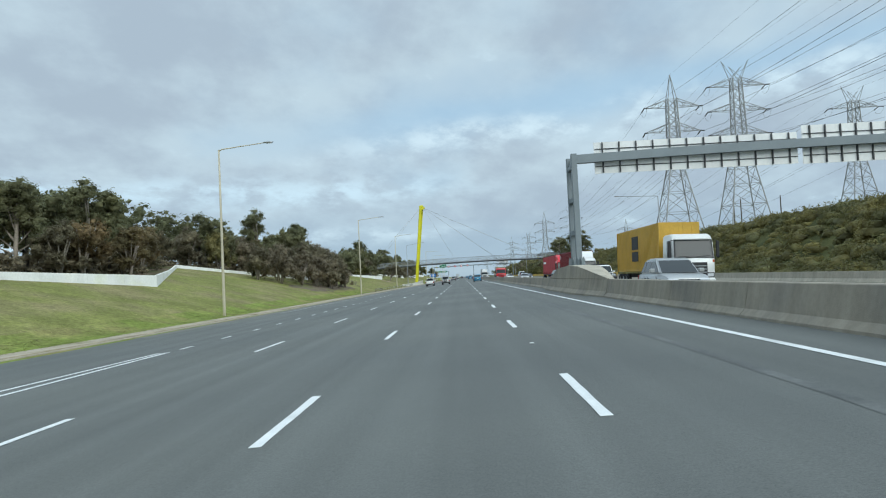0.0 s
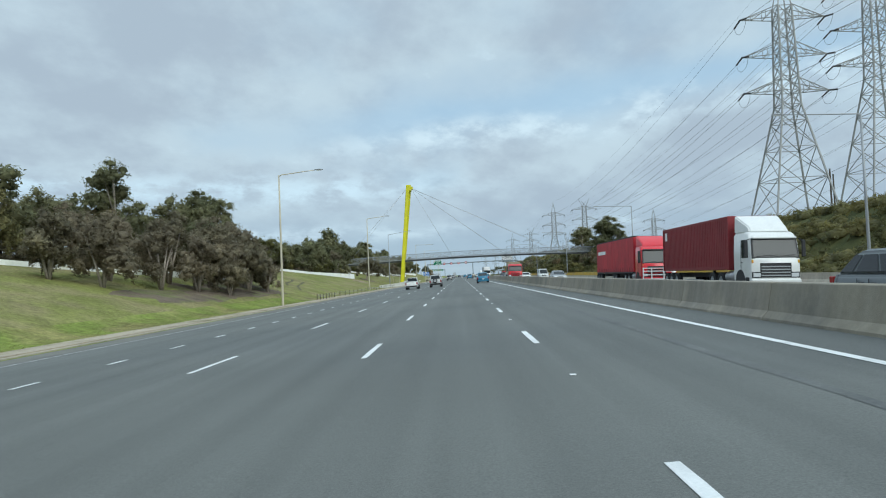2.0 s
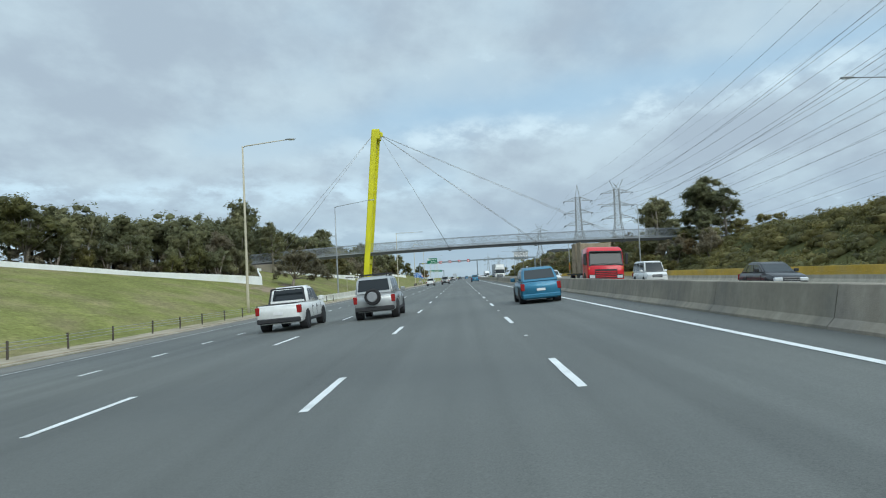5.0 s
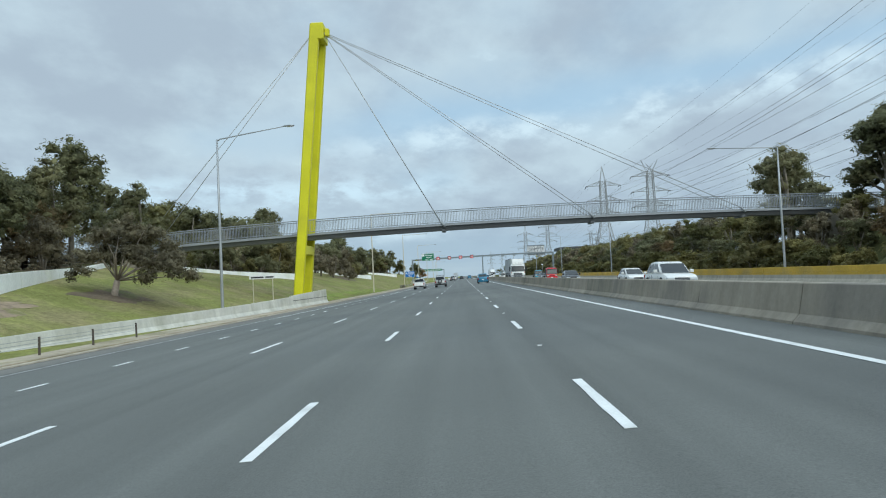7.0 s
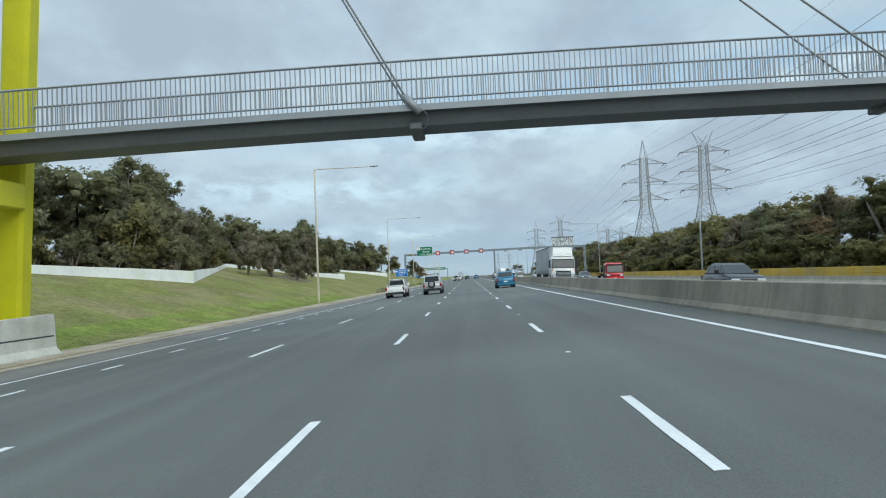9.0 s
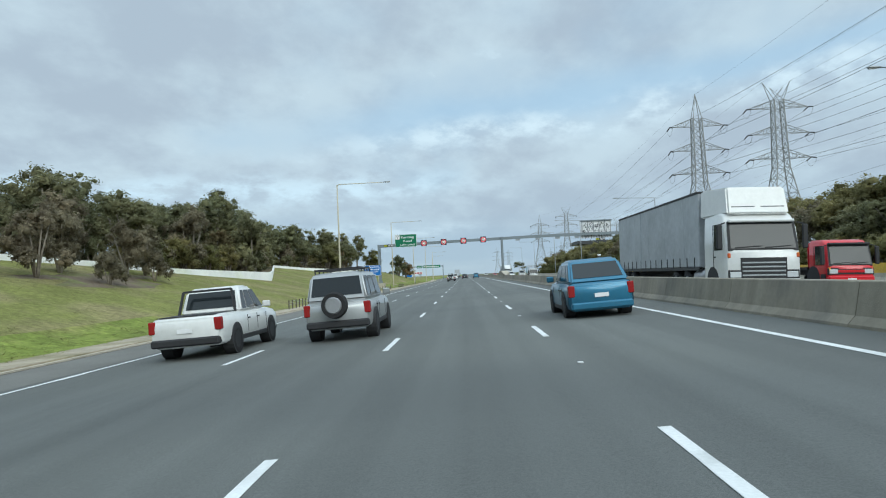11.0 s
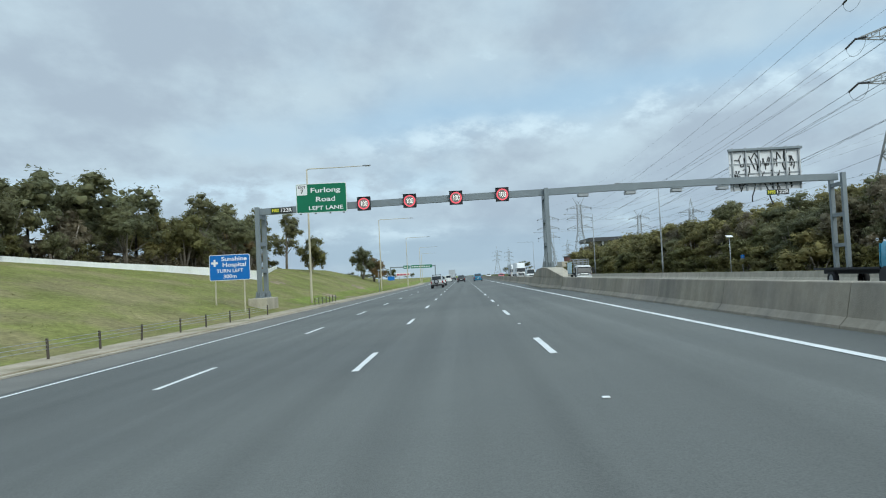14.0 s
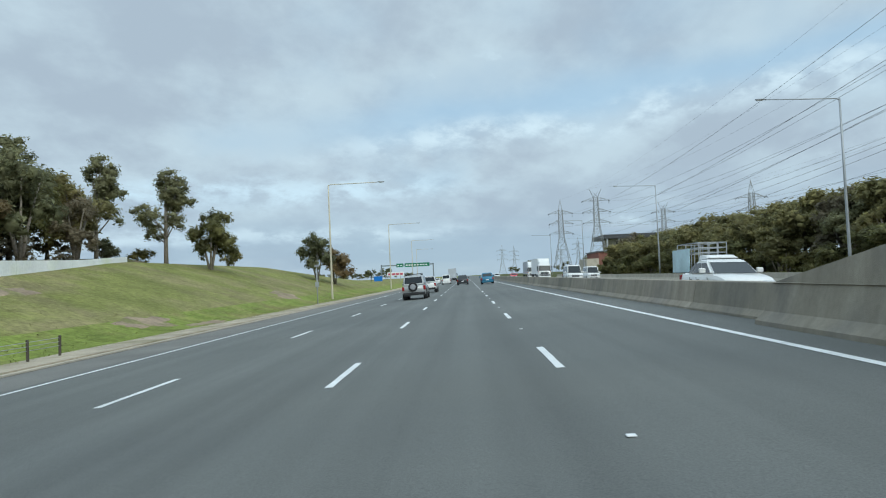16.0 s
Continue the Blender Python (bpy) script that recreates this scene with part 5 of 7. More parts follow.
# wood behind the white wall; rows step back from the wall
y = -30.0
while y < 468:
    for row, (d0, d1) in enumerate(((2.2, 4.5), (6.5, 9.5), (11.5, 15.0), (17.0, 23.0))):
        if random.random() < (0.12 if row < 3 else 0.25):
            continue
        yy = y + random.uniform(-2.2, 2.2)
        x = wall_x(yy) - random.uniform(d0, d1)
        z = left_ground(x, yy)
        if 248 < yy < 262 and x > -50:
            continue
        big = lerp(((-30, 1.12), (60, 1.12), (100, 1.2), (130, 1.25), (150, 1.2), (190, 0.98), (240, 1.05), (300, 1.25), (330, 1.1), (390, 1.25), (440, 1.15), (470, 1.12)), yy)
        r = random.random()
        if row == 0:
            kind, h = ("spread", random.uniform(4.6, 6.6)) if r < 0.6 else ("sheoak", random.uniform(4.0, 6.0))
        elif row == 3:
            kind, h = ("gum", random.uniform(8.5, 11.0)) if r < 0.45 else ("spread", random.uniform(7, 9))
        else:
            kind, h = ("spread", random.uniform(6.0, 8.6)) if r < 0.75 else ("gum", random.uniform(7.5, 9.5))
        which = None
        if kind == "spread" and random.random() < 0.55:
            kind = "round"
            which = 2 if yy < 110 and random.random() < 0.6 else random.choice((0, 0, 1))
        if kind == "spread" and yy < 110 and random.random() < 0.5:
            which = 2
        if row == 0 or (row == 1 and random.random() < 0.55):
            plant(kind, x, yy, z - 0.1, h * big, which, random.uniform(1.0, 1.25))
        else:
            mass("gum" if kind == "gum" else "spread", x, yy, z - 0.1, h * big, random.uniform(1.0, 1.25))
    y += 5.2
# shrubs hugging the back of the wall
y = 196.0
while y < 425:
    if not 228 < y < 268 and not 376 < y < 396:
        yy = y + random.uniform(-0.8, 0.8)
        x = wall_x(yy) - random.uniform(1.2, 2.6)
        plant("round", x, yy, left_ground(x, yy) - 0.5, random.uniform(2.6, 4.2), random.choice((0, 0, 1)), 1.25)
    y += 3.6
# dark thicket before the wall
for x, y, h in ((-27.5, 112, 5.6), (-29.5, 117, 6.0), (-26.0, 119, 5.4), (-24.6, 124, 5.6), (-27.8, 125, 6.6), (-23.8, 130, 5.6), (-26.5, 132, 6.8), (-23.6, 136.5, 5.8), (-25.8, 139, 7.0), (-23.8, 143, 5.4), (-28.0, 145, 6.4), (-22.6, 127, 3.6), (-22.4, 139.5, 3.4), (-30.5, 110, 5.5)):
    plant("sheoak", x, y, left_ground(x, y) - 0.1, h, None, 1.15)
# trees that stand out above the rest
for x, y, top in ((-37.5, 134, 15.3), (-33.8, 150, 13.6), (-40.5, 177, 16.3), (-34.5, 155, 13.6), (-36, 250, 17.2), (-35, 246, 13.0), (-32.5, 257, 12.2), (-36, 262, 12.0), (-35, 311, 14.6), (-36, 318, 14.9), (-33.5, 305, 13.6), (-35, 385, 14.6), (-33, 378, 13.6), (-37, 401, 15.0), (-33.5, 473, 13.6)):
    z = left_ground(x, y)
    plant("gum", x, y, z - 0.1, top - z + 0.3, None, 1.0)
# the leaning spreading tree by the mast, and shrubs near the wall further on
spreader = with_leaf(tree("dome", 61, 5.6), LEAF_DARK)
spreader.matrix_basis = pose(-23.4, 233.0, left_ground(-23.4, 233) - 0.1)
tagged(spreader, "low wide grey-brown tree with crooked limbs on the slope", "tree")
for x, y, h in ((-27.5, 322, 4.2), (-26.0, 327, 4.4), (-27.5, 332, 4.6), (-25.4, 337, 4.2), (-26.3, 342, 4.0), (-23.6, 331, 2.6), (-24.2, 339, 2.8)):
    plant("sheoak", x, y, left_ground(x, y) - 0.1, h, None, 1.1)
# the open rise beyond the end of the wall
for k, x, y, top in (("gum", -30.5, 481, 13.4), ("round", -27.0, 484, 10.0), ("round", -21.8, 513, 8.4), ("round", -19.9, 517, 7.2), ("spread", -36, 479, 7.5), ("bush", -33.5, 482, 6.0), ("bush", -30, 500, 5.2), ("round", -34, 463, 12.5), ("round", -32.5, 468, 12.0)):
    z = left_ground(x, y)
    plant(k, x, y, z - 0.1, max(2.0, top - z + 0.2), None, 1.15)

# right side: two big gums by the bridge and the hedge-like belt past it
for x, y, top in ((36.5, 264.5, 14.0), (38.5, 268, 14.4), (40.0, 252.5, 16.3), (42.0, 254.5, 16.6), (43.5, 250.0, 14.0), (38.5, 246, 10.0), (41.0, 468, 11.8), (44.0, 474, 11.6), (39.2, 462, 9.6)):
    z = right_ground(x, y)
    plant("gum", x, y, z - 0.1, top - z + 0.2, None, 1.2)
y = 238.0
while y < 575:
    for row, (x0, x1, t0, t1) in enumerate(((32.6, 34.0, 3.2, 4.6), (35.0, 37.5, 6.4, 8.2), (38.5, 41.5, 8.4, 9.9), (43.0, 48.0, 8.8, 10.6))):
        yy = y + random.uniform(-1.5, 1.5)
        x = random.uniform(x0, x1)
        if 256.5 < yy < 265 and row > 0:
            continue
        z = right_ground(x, yy)
        k = 1.0 if yy > 285 else 0.88
        top = random.uniform(t0, t1) * k
        if row == 0:
            plant("bush", x, yy, z - 0.15, max(1.6, top - z), None, 1.3)
        else:
            kind = "spread" if random.random() < 0.8 else "sheoak"
            if row == 3 or (row == 2 and random.random() < 0.5) or (row == 1 and yy > 480):
                mass("sheoak", x, yy, z - 0.1, max(2.5, top - z), 1.25)
            elif random.random() < 0.93:
                plant(kind, x, yy, z - 0.1, max(2.5, top - z), random.choice((0, 1, 1, 3)) if row > 1 and kind == "spread" else None, 1.2)
    y += 3.9
# undergrowth behind the wall
y = -30.0
while y < 468:
    yy = y + random.uniform(-1, 1)
    for d in (1.6, 5.0, 9.5, 14.0):
        x = wall_x(yy) - d - random.uniform(0, 2.5)
        if not (252 < yy < 264 and x > -50):
            mass("bush", x, yy, left_ground(x, yy) - 0.2, random.uniform(1.5, 2.8) * (0.5 if d < 2 else 1.3), 1.5)
    y += 3.4
# scattered far trees along the horizon
for i in range(70):
    y = random.uniform(640, 1500)
    side = random.choice((-1, 1))
    x = side * random.uniform(45 if side > 0 else 40, 60 + y * 0.16)
    mass(random.choice(("spread", "spread", "gum")), x, y, 0.3, random.uniform(6, 11), 1.4)
build_mass("gum", "gum_wood", LEAF_GUM, "grey-green gum trees in the depth of the wood")
build_mass("spread", "mixed_wood", LEAF_GUM, "dull green trees in the depth of the wood")
build_mass("bush", "undergrowth", LEAF_DARK, "dark tangled undergrowth behind the white wall")
build_mass("sheoak", "olive_wood", LEAF_OLIVE, "olive green trees in the belt beside the far lanes")


# ---------------------------------------------------------------- scrub on the hillside
def scrub(name, count, x_range, y_range, size, material, label, seed, lumps):
    """Low tangled scrub: lumpy mounds of small leaf sprays on the hillside."""
    rng = np.random.default_rng(seed)
    blobs = []
    for _ in range(lumps):
        x, y = rng.uniform(*x_range), rng.uniform(*y_range)
        s = rng.uniform(0.7, 1.7)
        blobs.append(((x, y, right_ground(x, y) + s * 0.12), (s * 1.25, s * 1.25, s * 0.62)))
    ob = part(name, leaf_cloud(rng, blobs, count, size, 0.6, 1), material)
    return tagged(ob, label, "scrub", kind="stuff")


scrub("hill_scrub", 72000, (31.0, 50.0), (45.0, 245.0), 0.205, LEAF_SCRUB, "tangled yellow-green and brown scrub covering the hillside", 2, 1900)
scrub("low_scrub", 24000, (30.4, 33.8), (45.0, 540.0), 0.18, LEAF_OLIVE, "low dark scrub at the foot of the slope", 4, 620)


# ---------------------------------------------------------------- tufts of grass
def tufts(name, count, seed, near, material, label, height, width, lean):
    """Short blades in loose tufts, shaded like the turf that they stand in."""
    rng = np.random.default_rng(seed)
    verts, faces, normals = [], [], []
    for _ in range(count):
        y = rng.uniform(15, 530)
        e = lerp(EDGE, y)
        x = e - 0.9 - rng.uniform(*near)
        if y < 470 and x < wall_x(y) + 0.4 or (lean < 3 and not lush_at(y)):
            continue
        z = left_ground(x, y)
        tall = height * rng.uniform(0.5, 1.5)
        for _ in range(4):
            a, h, w = rng.uniform(0, 6.28), tall * rng.uniform(0.6, 1.2), width * rng.uniform(0.5, 1.3)
            ox, oy = rng.normal(scale=0.11, size=2)
            lx, ly = rng.normal(scale=h * lean, size=2)
            k = len(verts)
            verts += [(x + ox - w * math.cos(a), y + oy - w * math.sin(a), z - 0.02), (x + ox + w * math.cos(a), y + oy + w * math.sin(a), z - 0.02), (x + ox + lx, y + oy + ly, z + h)]
            normals += [(0.25 * lx / h, 0.25 * ly / h - 0.1, 0.95)] * 3
            turned = math.cos(a) * (ly + w * math.sin(a)) - math.sin(a) * (lx + w * math.cos(a)) < 0
            faces.append((k + 1, k, k + 2) if turned else (k, k + 1, k + 2))
    me = bpy.data.meshes.new(name)
    me.from_pydata(verts, [], faces)
    me.materials.append(material)
    me.polygons.foreach_set("use_smooth", [True] * len(faces))
    N = np.array(normals)
    me.normals_split_custom_set_from_vertices((N / np.linalg.norm(N, axis=1)[:, None]).tolist())
    return tagged(new(name, me), label, "grass", kind="stuff")


TUFT_GREEN = leaf_mat("tuft_green", (0.24, 0.265, 0.07), (0.28, 0.25, 0.10), 0.0)
TUFT_DRY = leaf_mat("tuft_dry", (0.25, 0.25, 0.085), (0.30, 0.26, 0.13), 0.0)
tufts("verge_grass", 9000, 7, (0.2, 3.2), TUFT_GREEN, "ragged bright green grass along the dirt verge", 0.06, 0.025, 2.2)
tufts("slope_grass", 24000, 8, (1.5, 15.0), TUFT_DRY, "short olive and dry grass tufts over the slope", 0.022, 0.022, 5.0)


# ---------------------------------------------------------------- bare soil and tyre ruts on the slope
SOIL = mat("bare_soil", (0.27, 0.205, 0.14), 0.95, var=0.3, big=0.8, small=5, bump=0.6, grain=25, second=(0.19, 0.18, 0.07), cut=(0.52, 0.62))
LITTER = mat("brown_litter", (0.15, 0.115, 0.08), 0.95, var=0.3, big=0.6, small=6, bump=0.7, grain=25, second=(0.15, 0.15, 0.06), cut=(0.5, 0.6))
RUT = mat("turned_soil", (0.095, 0.08, 0.042), 0.95, var=0.3, big=1.5, small=7, bump=0.6, grain=25, second=(0.15, 0.155, 0.05), cut=(0.5, 0.62))


def soil_patch(cx, cy, rx, ry, seed, material, label):
    """A ragged patch that lies on the slope."""
    bm = bmesh.new()
    n, rings = 30, 6
    mid = bm.verts.new((cx, cy, left_ground(cx, cy) + 0.035))
    last = None
    for r in range(1, rings + 1):
        row = []
        for i in range(n):
            a = 2 * math.pi * i / n
            k = r / rings * (1 + 0.75 * noise.noise(Vector((math.cos(a) * 1.6, math.sin(a) * 1.6, seed))) + 0.3 * noise.noise(Vector((math.cos(a) * 5, math.sin(a) * 5, seed + 3.3))))
            x, y = cx + rx * k * math.cos(a), cy + ry * k * math.sin(a)
            row.append(bm.verts.new((x, y, left_ground(x, y) + (0.035 if r < rings else -0.05))))
        for i in range(n):
            j = (i + 1) % n
            if last:
                bm.faces.new((last[i], row[i], row[j], last[j]))
            else:
                bm.faces.new((mid, row[i], row[j]))
        last = row
    ob = part("soil_patch", bm, material, smooth=True)
    return tagged(ob, label, "soil", kind="structure")


for cx, cy, rx, ry, q in ((-22.3, 443.8, 0.9, 2.2, 1.0), (-16.3, 445.8, 0.9, 2.6, 2.0), (-17.8, 479.0, 1.5, 2.4, 3.0), (-23.2, 219.0, 1.6, 5.0, 4.0), (-14.6, 449.5, 0.7, 2.5, 5.0)):
    soil_patch(cx, cy, rx, ry, q, SOIL, "bare eroded tan soil patch in the grass slope")
for cx, cy, rx, ry, q in ((-24.0, 124.0, 3.8, 12.0, 6.0), (-24.5, 138.0, 3.6, 10.0, 7.0), (-23.4, 233.0, 2.4, 3.4, 8.0), (-25.5, 332.0, 2.2, 9.0, 9.0)):
    soil_patch(cx, cy, rx, ry, q, LITTER, "brown leaf litter and bare soil under the trees")


def rut(points, width):
    bm = bmesh.new()
    rows = []
    P = [Vector((x, y, 0)) for x, y in points]
    for a, b in zip(P, P[1:]):
        for i in range(8):
            c = a.lerp(b, i / 8)
            d = (b - a).normalized()
            w = width * (0.6 + 0.5 * noise.noise(Vector((c.x * 0.9, c.y * 0.9, 1.0))))
            row = []
            for k in (-1, -0.5, 0.5, 1):
                x, y = c.x - d.y * w * k, c.y + d.x * w * k
                row.append(bm.verts.new((x, y, left_ground(x, y) + (0.03 if abs(k) < 0.9 else -0.03))))
            rows.append(row)
    for r, s in zip(rows, rows[1:]):
        for i in range(3):
            bm.faces.new((r[i], r[i + 1], s[i + 1], s[i]))
    bmesh.ops.recalc_face_normals(bm, faces=bm.faces)
    return tagged(part("wheel_rut", bm, RUT, smooth=True), "dark churned wheel rut curving through the grass", "rut", kind="structure")


rut(((-24.2, 156.3), (-25.5, 160.9), (-26.1, 166.9), (-27.3, 172.0)), 0.42)
rut(((-21.7, 153.7), (-23.5, 159.3), (-24.5, 166.4), (-25.4, 172.0)), 0.42)
rut(((-20.3, 138.6), (-21.3, 141.1), (-22.8, 145.6)), 0.45)


# ---------------------------------------------------------------- vehicles
def car_paint(name, col, rough=0.32, metal=0.0):
    return mat(name, col, rough, metal, var=0.05, big=1.5, small=9, bump=0.0, coat=0.5)


WHITE_CAR = car_paint("white_car_paint", (0.72, 0.72, 0.70))
SILVER_CAR = car_paint("silver_car_paint", (0.40, 0.41, 0.41), 0.35, 0.5)
GREY_CAR = car_paint("grey_car_paint", (0.10, 0.115, 0.12), 0.35, 0.4)
BLACK_CAR = car_paint("black_car_paint", (0.02, 0.021, 0.024))
BLUE_CAR = car_paint("blue_car_paint", (0.035, 0.17, 0.28), 0.35, 0.3)
RED_TRUCK = car_paint("red_truck_paint", (0.60, 0.014, 0.026))
BLUE_TRUCK = car_paint("sky_blue_truck_paint", (0.06, 0.30, 0.44))
CURTAIN = mat("red_curtain", (0.46, 0.022, 0.036), 0.6, var=0.14, big=0.7, small=5, bump=0.5, grain=2.2, streak=0.16, run=(1, 1.1, 0.3))
CONTAINER_RED = mat("dark_red_container", (0.24, 0.03, 0.035), 0.6, var=0.12, big=0.7, small=6, bump=0.1)
CONTAINER_YELLOW = mat("yellow_container", (0.60, 0.37, 0.055), 0.55, var=0.1, big=0.7, small=6, bump=0.1)
GREY_CURTAIN = mat("grey_curtain", (0.42, 0.44, 0.46), 0.6, var=0.12, big=0.7, small=5, bump=0.15, grain=3)
RUBBER = mat("tyre_rubber", (0.022, 0.022, 0.023), 0.85, var=0.15, bump=0.1)
ALLOY = mat("wheel_alloy", (0.42, 0.42, 0.43), 0.4, 0.7, var=0.08, bump=0.0)
TRIM = mat("black_plastic_trim", (0.03, 0.03, 0.032), 0.65, var=0.1, bump=0.0)
TAIL = mat("red_tail_lens", (0.28, 0.015, 0.015), 0.25, var=0.05, bump=0.0)
LENS = mat("clear_lamp_lens", (0.68, 0.70, 0.72), 0.15, 0.2, var=0.05, bump=0.0)
CAR_GLASS = mat("tinted_car_glass", (0.022, 0.027, 0.030), 0.08, var=0.05, bump=0.0, spec=0.45)
ORANGE = mat("orange_cloth", (0.62, 0.12, 0.03), 0.7, var=0.2, big=4, small=20, bump=0.1, second=(0.7, 0.42, 0.03), cut=(0.5, 0.56))
PALLET = mat("pallet_timber", (0.36, 0.29, 0.20), 0.85, var=0.25, big=1.5, small=9, bump=0.3)


def quad(bm, a, b, c, d):
    return bm.faces.new([bm.verts.new(v) for v in (a, b, c, d)])


def loft(bm, rings):
    vs = [[bm.verts.new(p) for p in r] for r in rings]
    k = len(vs[0])
    for r, s in zip(vs, vs[1:]):
        for i in range(k):
            j = (i + 1) % k
            bm.faces.new((r[i], r[j], s[j], s[i]))
    bm.faces.new(vs[0][::-1])
    bm.faces.new(vs[-1])
    bmesh.ops.recalc_face_normals(bm, faces=bm.faces)
    return bm


def soften(bm, offset, segments=2, angle=22):
    """Round the sharp edges of a shell and shade it smooth."""
    es = [e for e in bm.edges if len(e.link_faces) == 2 and e.calc_face_angle(0) > radians(angle)]
    bmesh.ops.bevel(bm, geom=es, offset=offset, segments=segments, affect="EDGES", clamp_overlap=True)
    for f in bm.faces:
        f.smooth = True
    for e in bm.edges:
        if len(e.link_faces) == 2 and e.calc_face_angle(0) > radians(50):
            e.smooth = False
    return bm


def wheel(parent, x, y, r, w, name="wheel", rim_mat=None):
    side = 1 if x > 0 else -1
    bm = bmesh.new()
    prof = [(r * 0.62, -w / 2), (r * 0.93, -w / 2), (r, -w * 0.36), (r, w * 0.36), (r * 0.93, w / 2), (r * 0.62, w / 2)]
    seg = 20
    rings = [[bm.verts.new((x + o, y + q * math.cos(2 * math.pi * i / seg), r + q * math.sin(2 * math.pi * i / seg))) for i in range(seg)] for q, o in prof]
    for a, b in zip(rings, rings[1:]):
        for i in range(seg):
            j = (i + 1) % seg
            bm.faces.new((a[i], a[j], b[j], b[i]))
    bmesh.ops.recalc_face_normals(bm, faces=bm.faces)
    tyre = part(name, bm, RUBBER, parent, "black rubber tyre", True)
    bm = bmesh.new()
    c = bm.verts.new((x + side * w * 0.30, y, r))
    ring = [bm.verts.new((x + side * w * (0.44 if i % 2 else 0.36), y + r * 0.63 * math.cos(2 * math.pi * i / seg), r + r * 0.63 * math.sin(2 * math.pi * i / seg))) for i in range(seg)]
    for i in range(seg):
        bm.faces.new((c, ring[i], ring[(i + 1) % seg]))
    part("rim", bm, rim_mat or ALLOY, tyre, "pale wheel rim")
    return tyre


def light_vehicle(name, paint_mat, L, W, H, belt, hood, nose, screen, roof0, roof1, tail, deck=None, spare=False, rack=False, bullbar=False, clearance=0.24, wheel_r=0.34):
    """A car with its front at y = 0 and its rear at y = L, standing on z = 0.
    hood: bonnet height at the screen; nose: bonnet height at the front; screen, roof0, roof1, tail: where the greenhouse starts, where its roof starts and
    ends and where it meets the belt again; deck: height of the boot or tray behind it."""
    root = new(name)
    w = W / 2
    back = deck if deck else belt

    def top(y):
        if y < screen:
            return nose + (hood - nose) * min(1.0, y / (screen * 0.85))
        return belt if y < tail else back

    ys = [0.0, 0.08, 0.3, screen * 0.6, screen, (screen + tail) / 2, tail - 0.02, min(tail + 0.05, L - 0.35), L - 0.3, L - 0.06, L]
    rings = []
    for y in ys:
        e = min(y, L - y)
        k = 0.86 if e < 0.02 else (0.93 if e < 0.1 else (0.985 if e < 0.32 else 1.0))
        t, b = top(y) - (0.10 if e < 0.02 else (0.03 if e < 0.1 else 0)), clearance + (0.08 if e < 0.02 else 0)
        ww = w * k
        rings.append([(-ww * 0.90, y, b), (-ww, y, b + 0.14), (-ww, y, b + (t - b) * 0.62), (-ww * 0.965, y, t - 0.07), (-ww * 0.88, y, t), (ww * 0.88, y, t), (ww * 0.965, y, t - 0.07), (ww, y, b + (t - b) * 0.62), (ww, y, b + 0.14), (ww * 0.90, y, b)])
    body = part("body", soften(loft(bmesh.new(), rings), 0.06, 3, 14), paint_mat, root)
    # greenhouse
    r = w * 0.76
    b0, b1 = w * 0.90, w * 0.90
    base = [(-b0, screen, belt - 0.02), (b0, screen, belt - 0.02), (b1, tail, belt - 0.02), (-b1, tail, belt - 0.02)]
    mid = [(-r * 1.03, roof0 - 0.06, H - 0.09), (r * 1.03, roof0 - 0.06, H - 0.09), (r * 1.03, roof1 + 0.05, H - 0.09), (-r * 1.03, roof1 + 0.05, H - 0.09)]
    cap = [(-r * 0.9, roof0 + 0.12, H), (r * 0.9, roof0 + 0.12, H), (r * 0.9, roof1 - 0.1, H), (-r * 0.9, roof1 - 0.1, H)]
    part("cabin", soften(loft(bmesh.new(), [base, mid, cap]), 0.085, 3), paint_mat, root)
    B, M = [Vector(v) for v in base], [Vector(v) for v in mid]

    def pane(label, i, j, u0, u1, v0, v1):
        n = (B[j] - B[i]).cross(M[i] - B[i]).normalized() * 0.012
        def at(u, v):
            return B[i].lerp(B[j], u).lerp(M[i].lerp(M[j], u), v) + n
        bm = bmesh.new()
        quad(bm, at(u0, v0), at(u1, v0), at(u1, v1), at(u0, v1))
        part(label, bm, CAR_GLASS, root, "dark tinted glass")

    pane("windscreen", 0, 1, 0.05, 0.95, 0.06, 0.95)
    pane("rear_window", 2, 3, 0.07, 0.93, 0.22, 0.93)
    for i, j in ((1, 2), (3, 0)):
        cuts = (0.07, 0.40, 0.44, 0.74, 0.78, 0.95) if tail - screen > 2.3 else (0.08, 0.48, 0.53, 0.92)
        for a, b in zip(cuts[::2], cuts[1::2]):
            if (i, j) == (3, 0):
                a, b = 1 - b, 1 - a
            pane("side_window", i, j, a, b, 0.12, 0.92)
    # wheels in dark arches, doors with seams and handles
    for s in (-1, 1):
        for y in (screen + 0.28, (screen + tail) / 2 + 0.02, min(tail - 0.25, L * 0.72)):
            part("door_seam", box(bmesh.new(), s * w - 0.006, s * w + 0.004, y, y + 0.014, clearance + 0.2, belt - 0.12), TRIM, root)
            part("door_handle", box(bmesh.new(), s * w * 0.985 - 0.02, s * w * 0.985 + 0.025, y - 0.24, y - 0.06, belt - 0.24, belt - 0.20, 0.008), TRIM, root) if y > screen + 0.3 else None
        part("sill", box(bmesh.new(), s * w * 0.97 - 0.03, s * w * 0.97 + 0.02, L * 0.18 + wheel_r + 0.1, L * 0.79 - wheel_r - 0.1, clearance, clearance + 0.13, 0.02), TRIM, root)
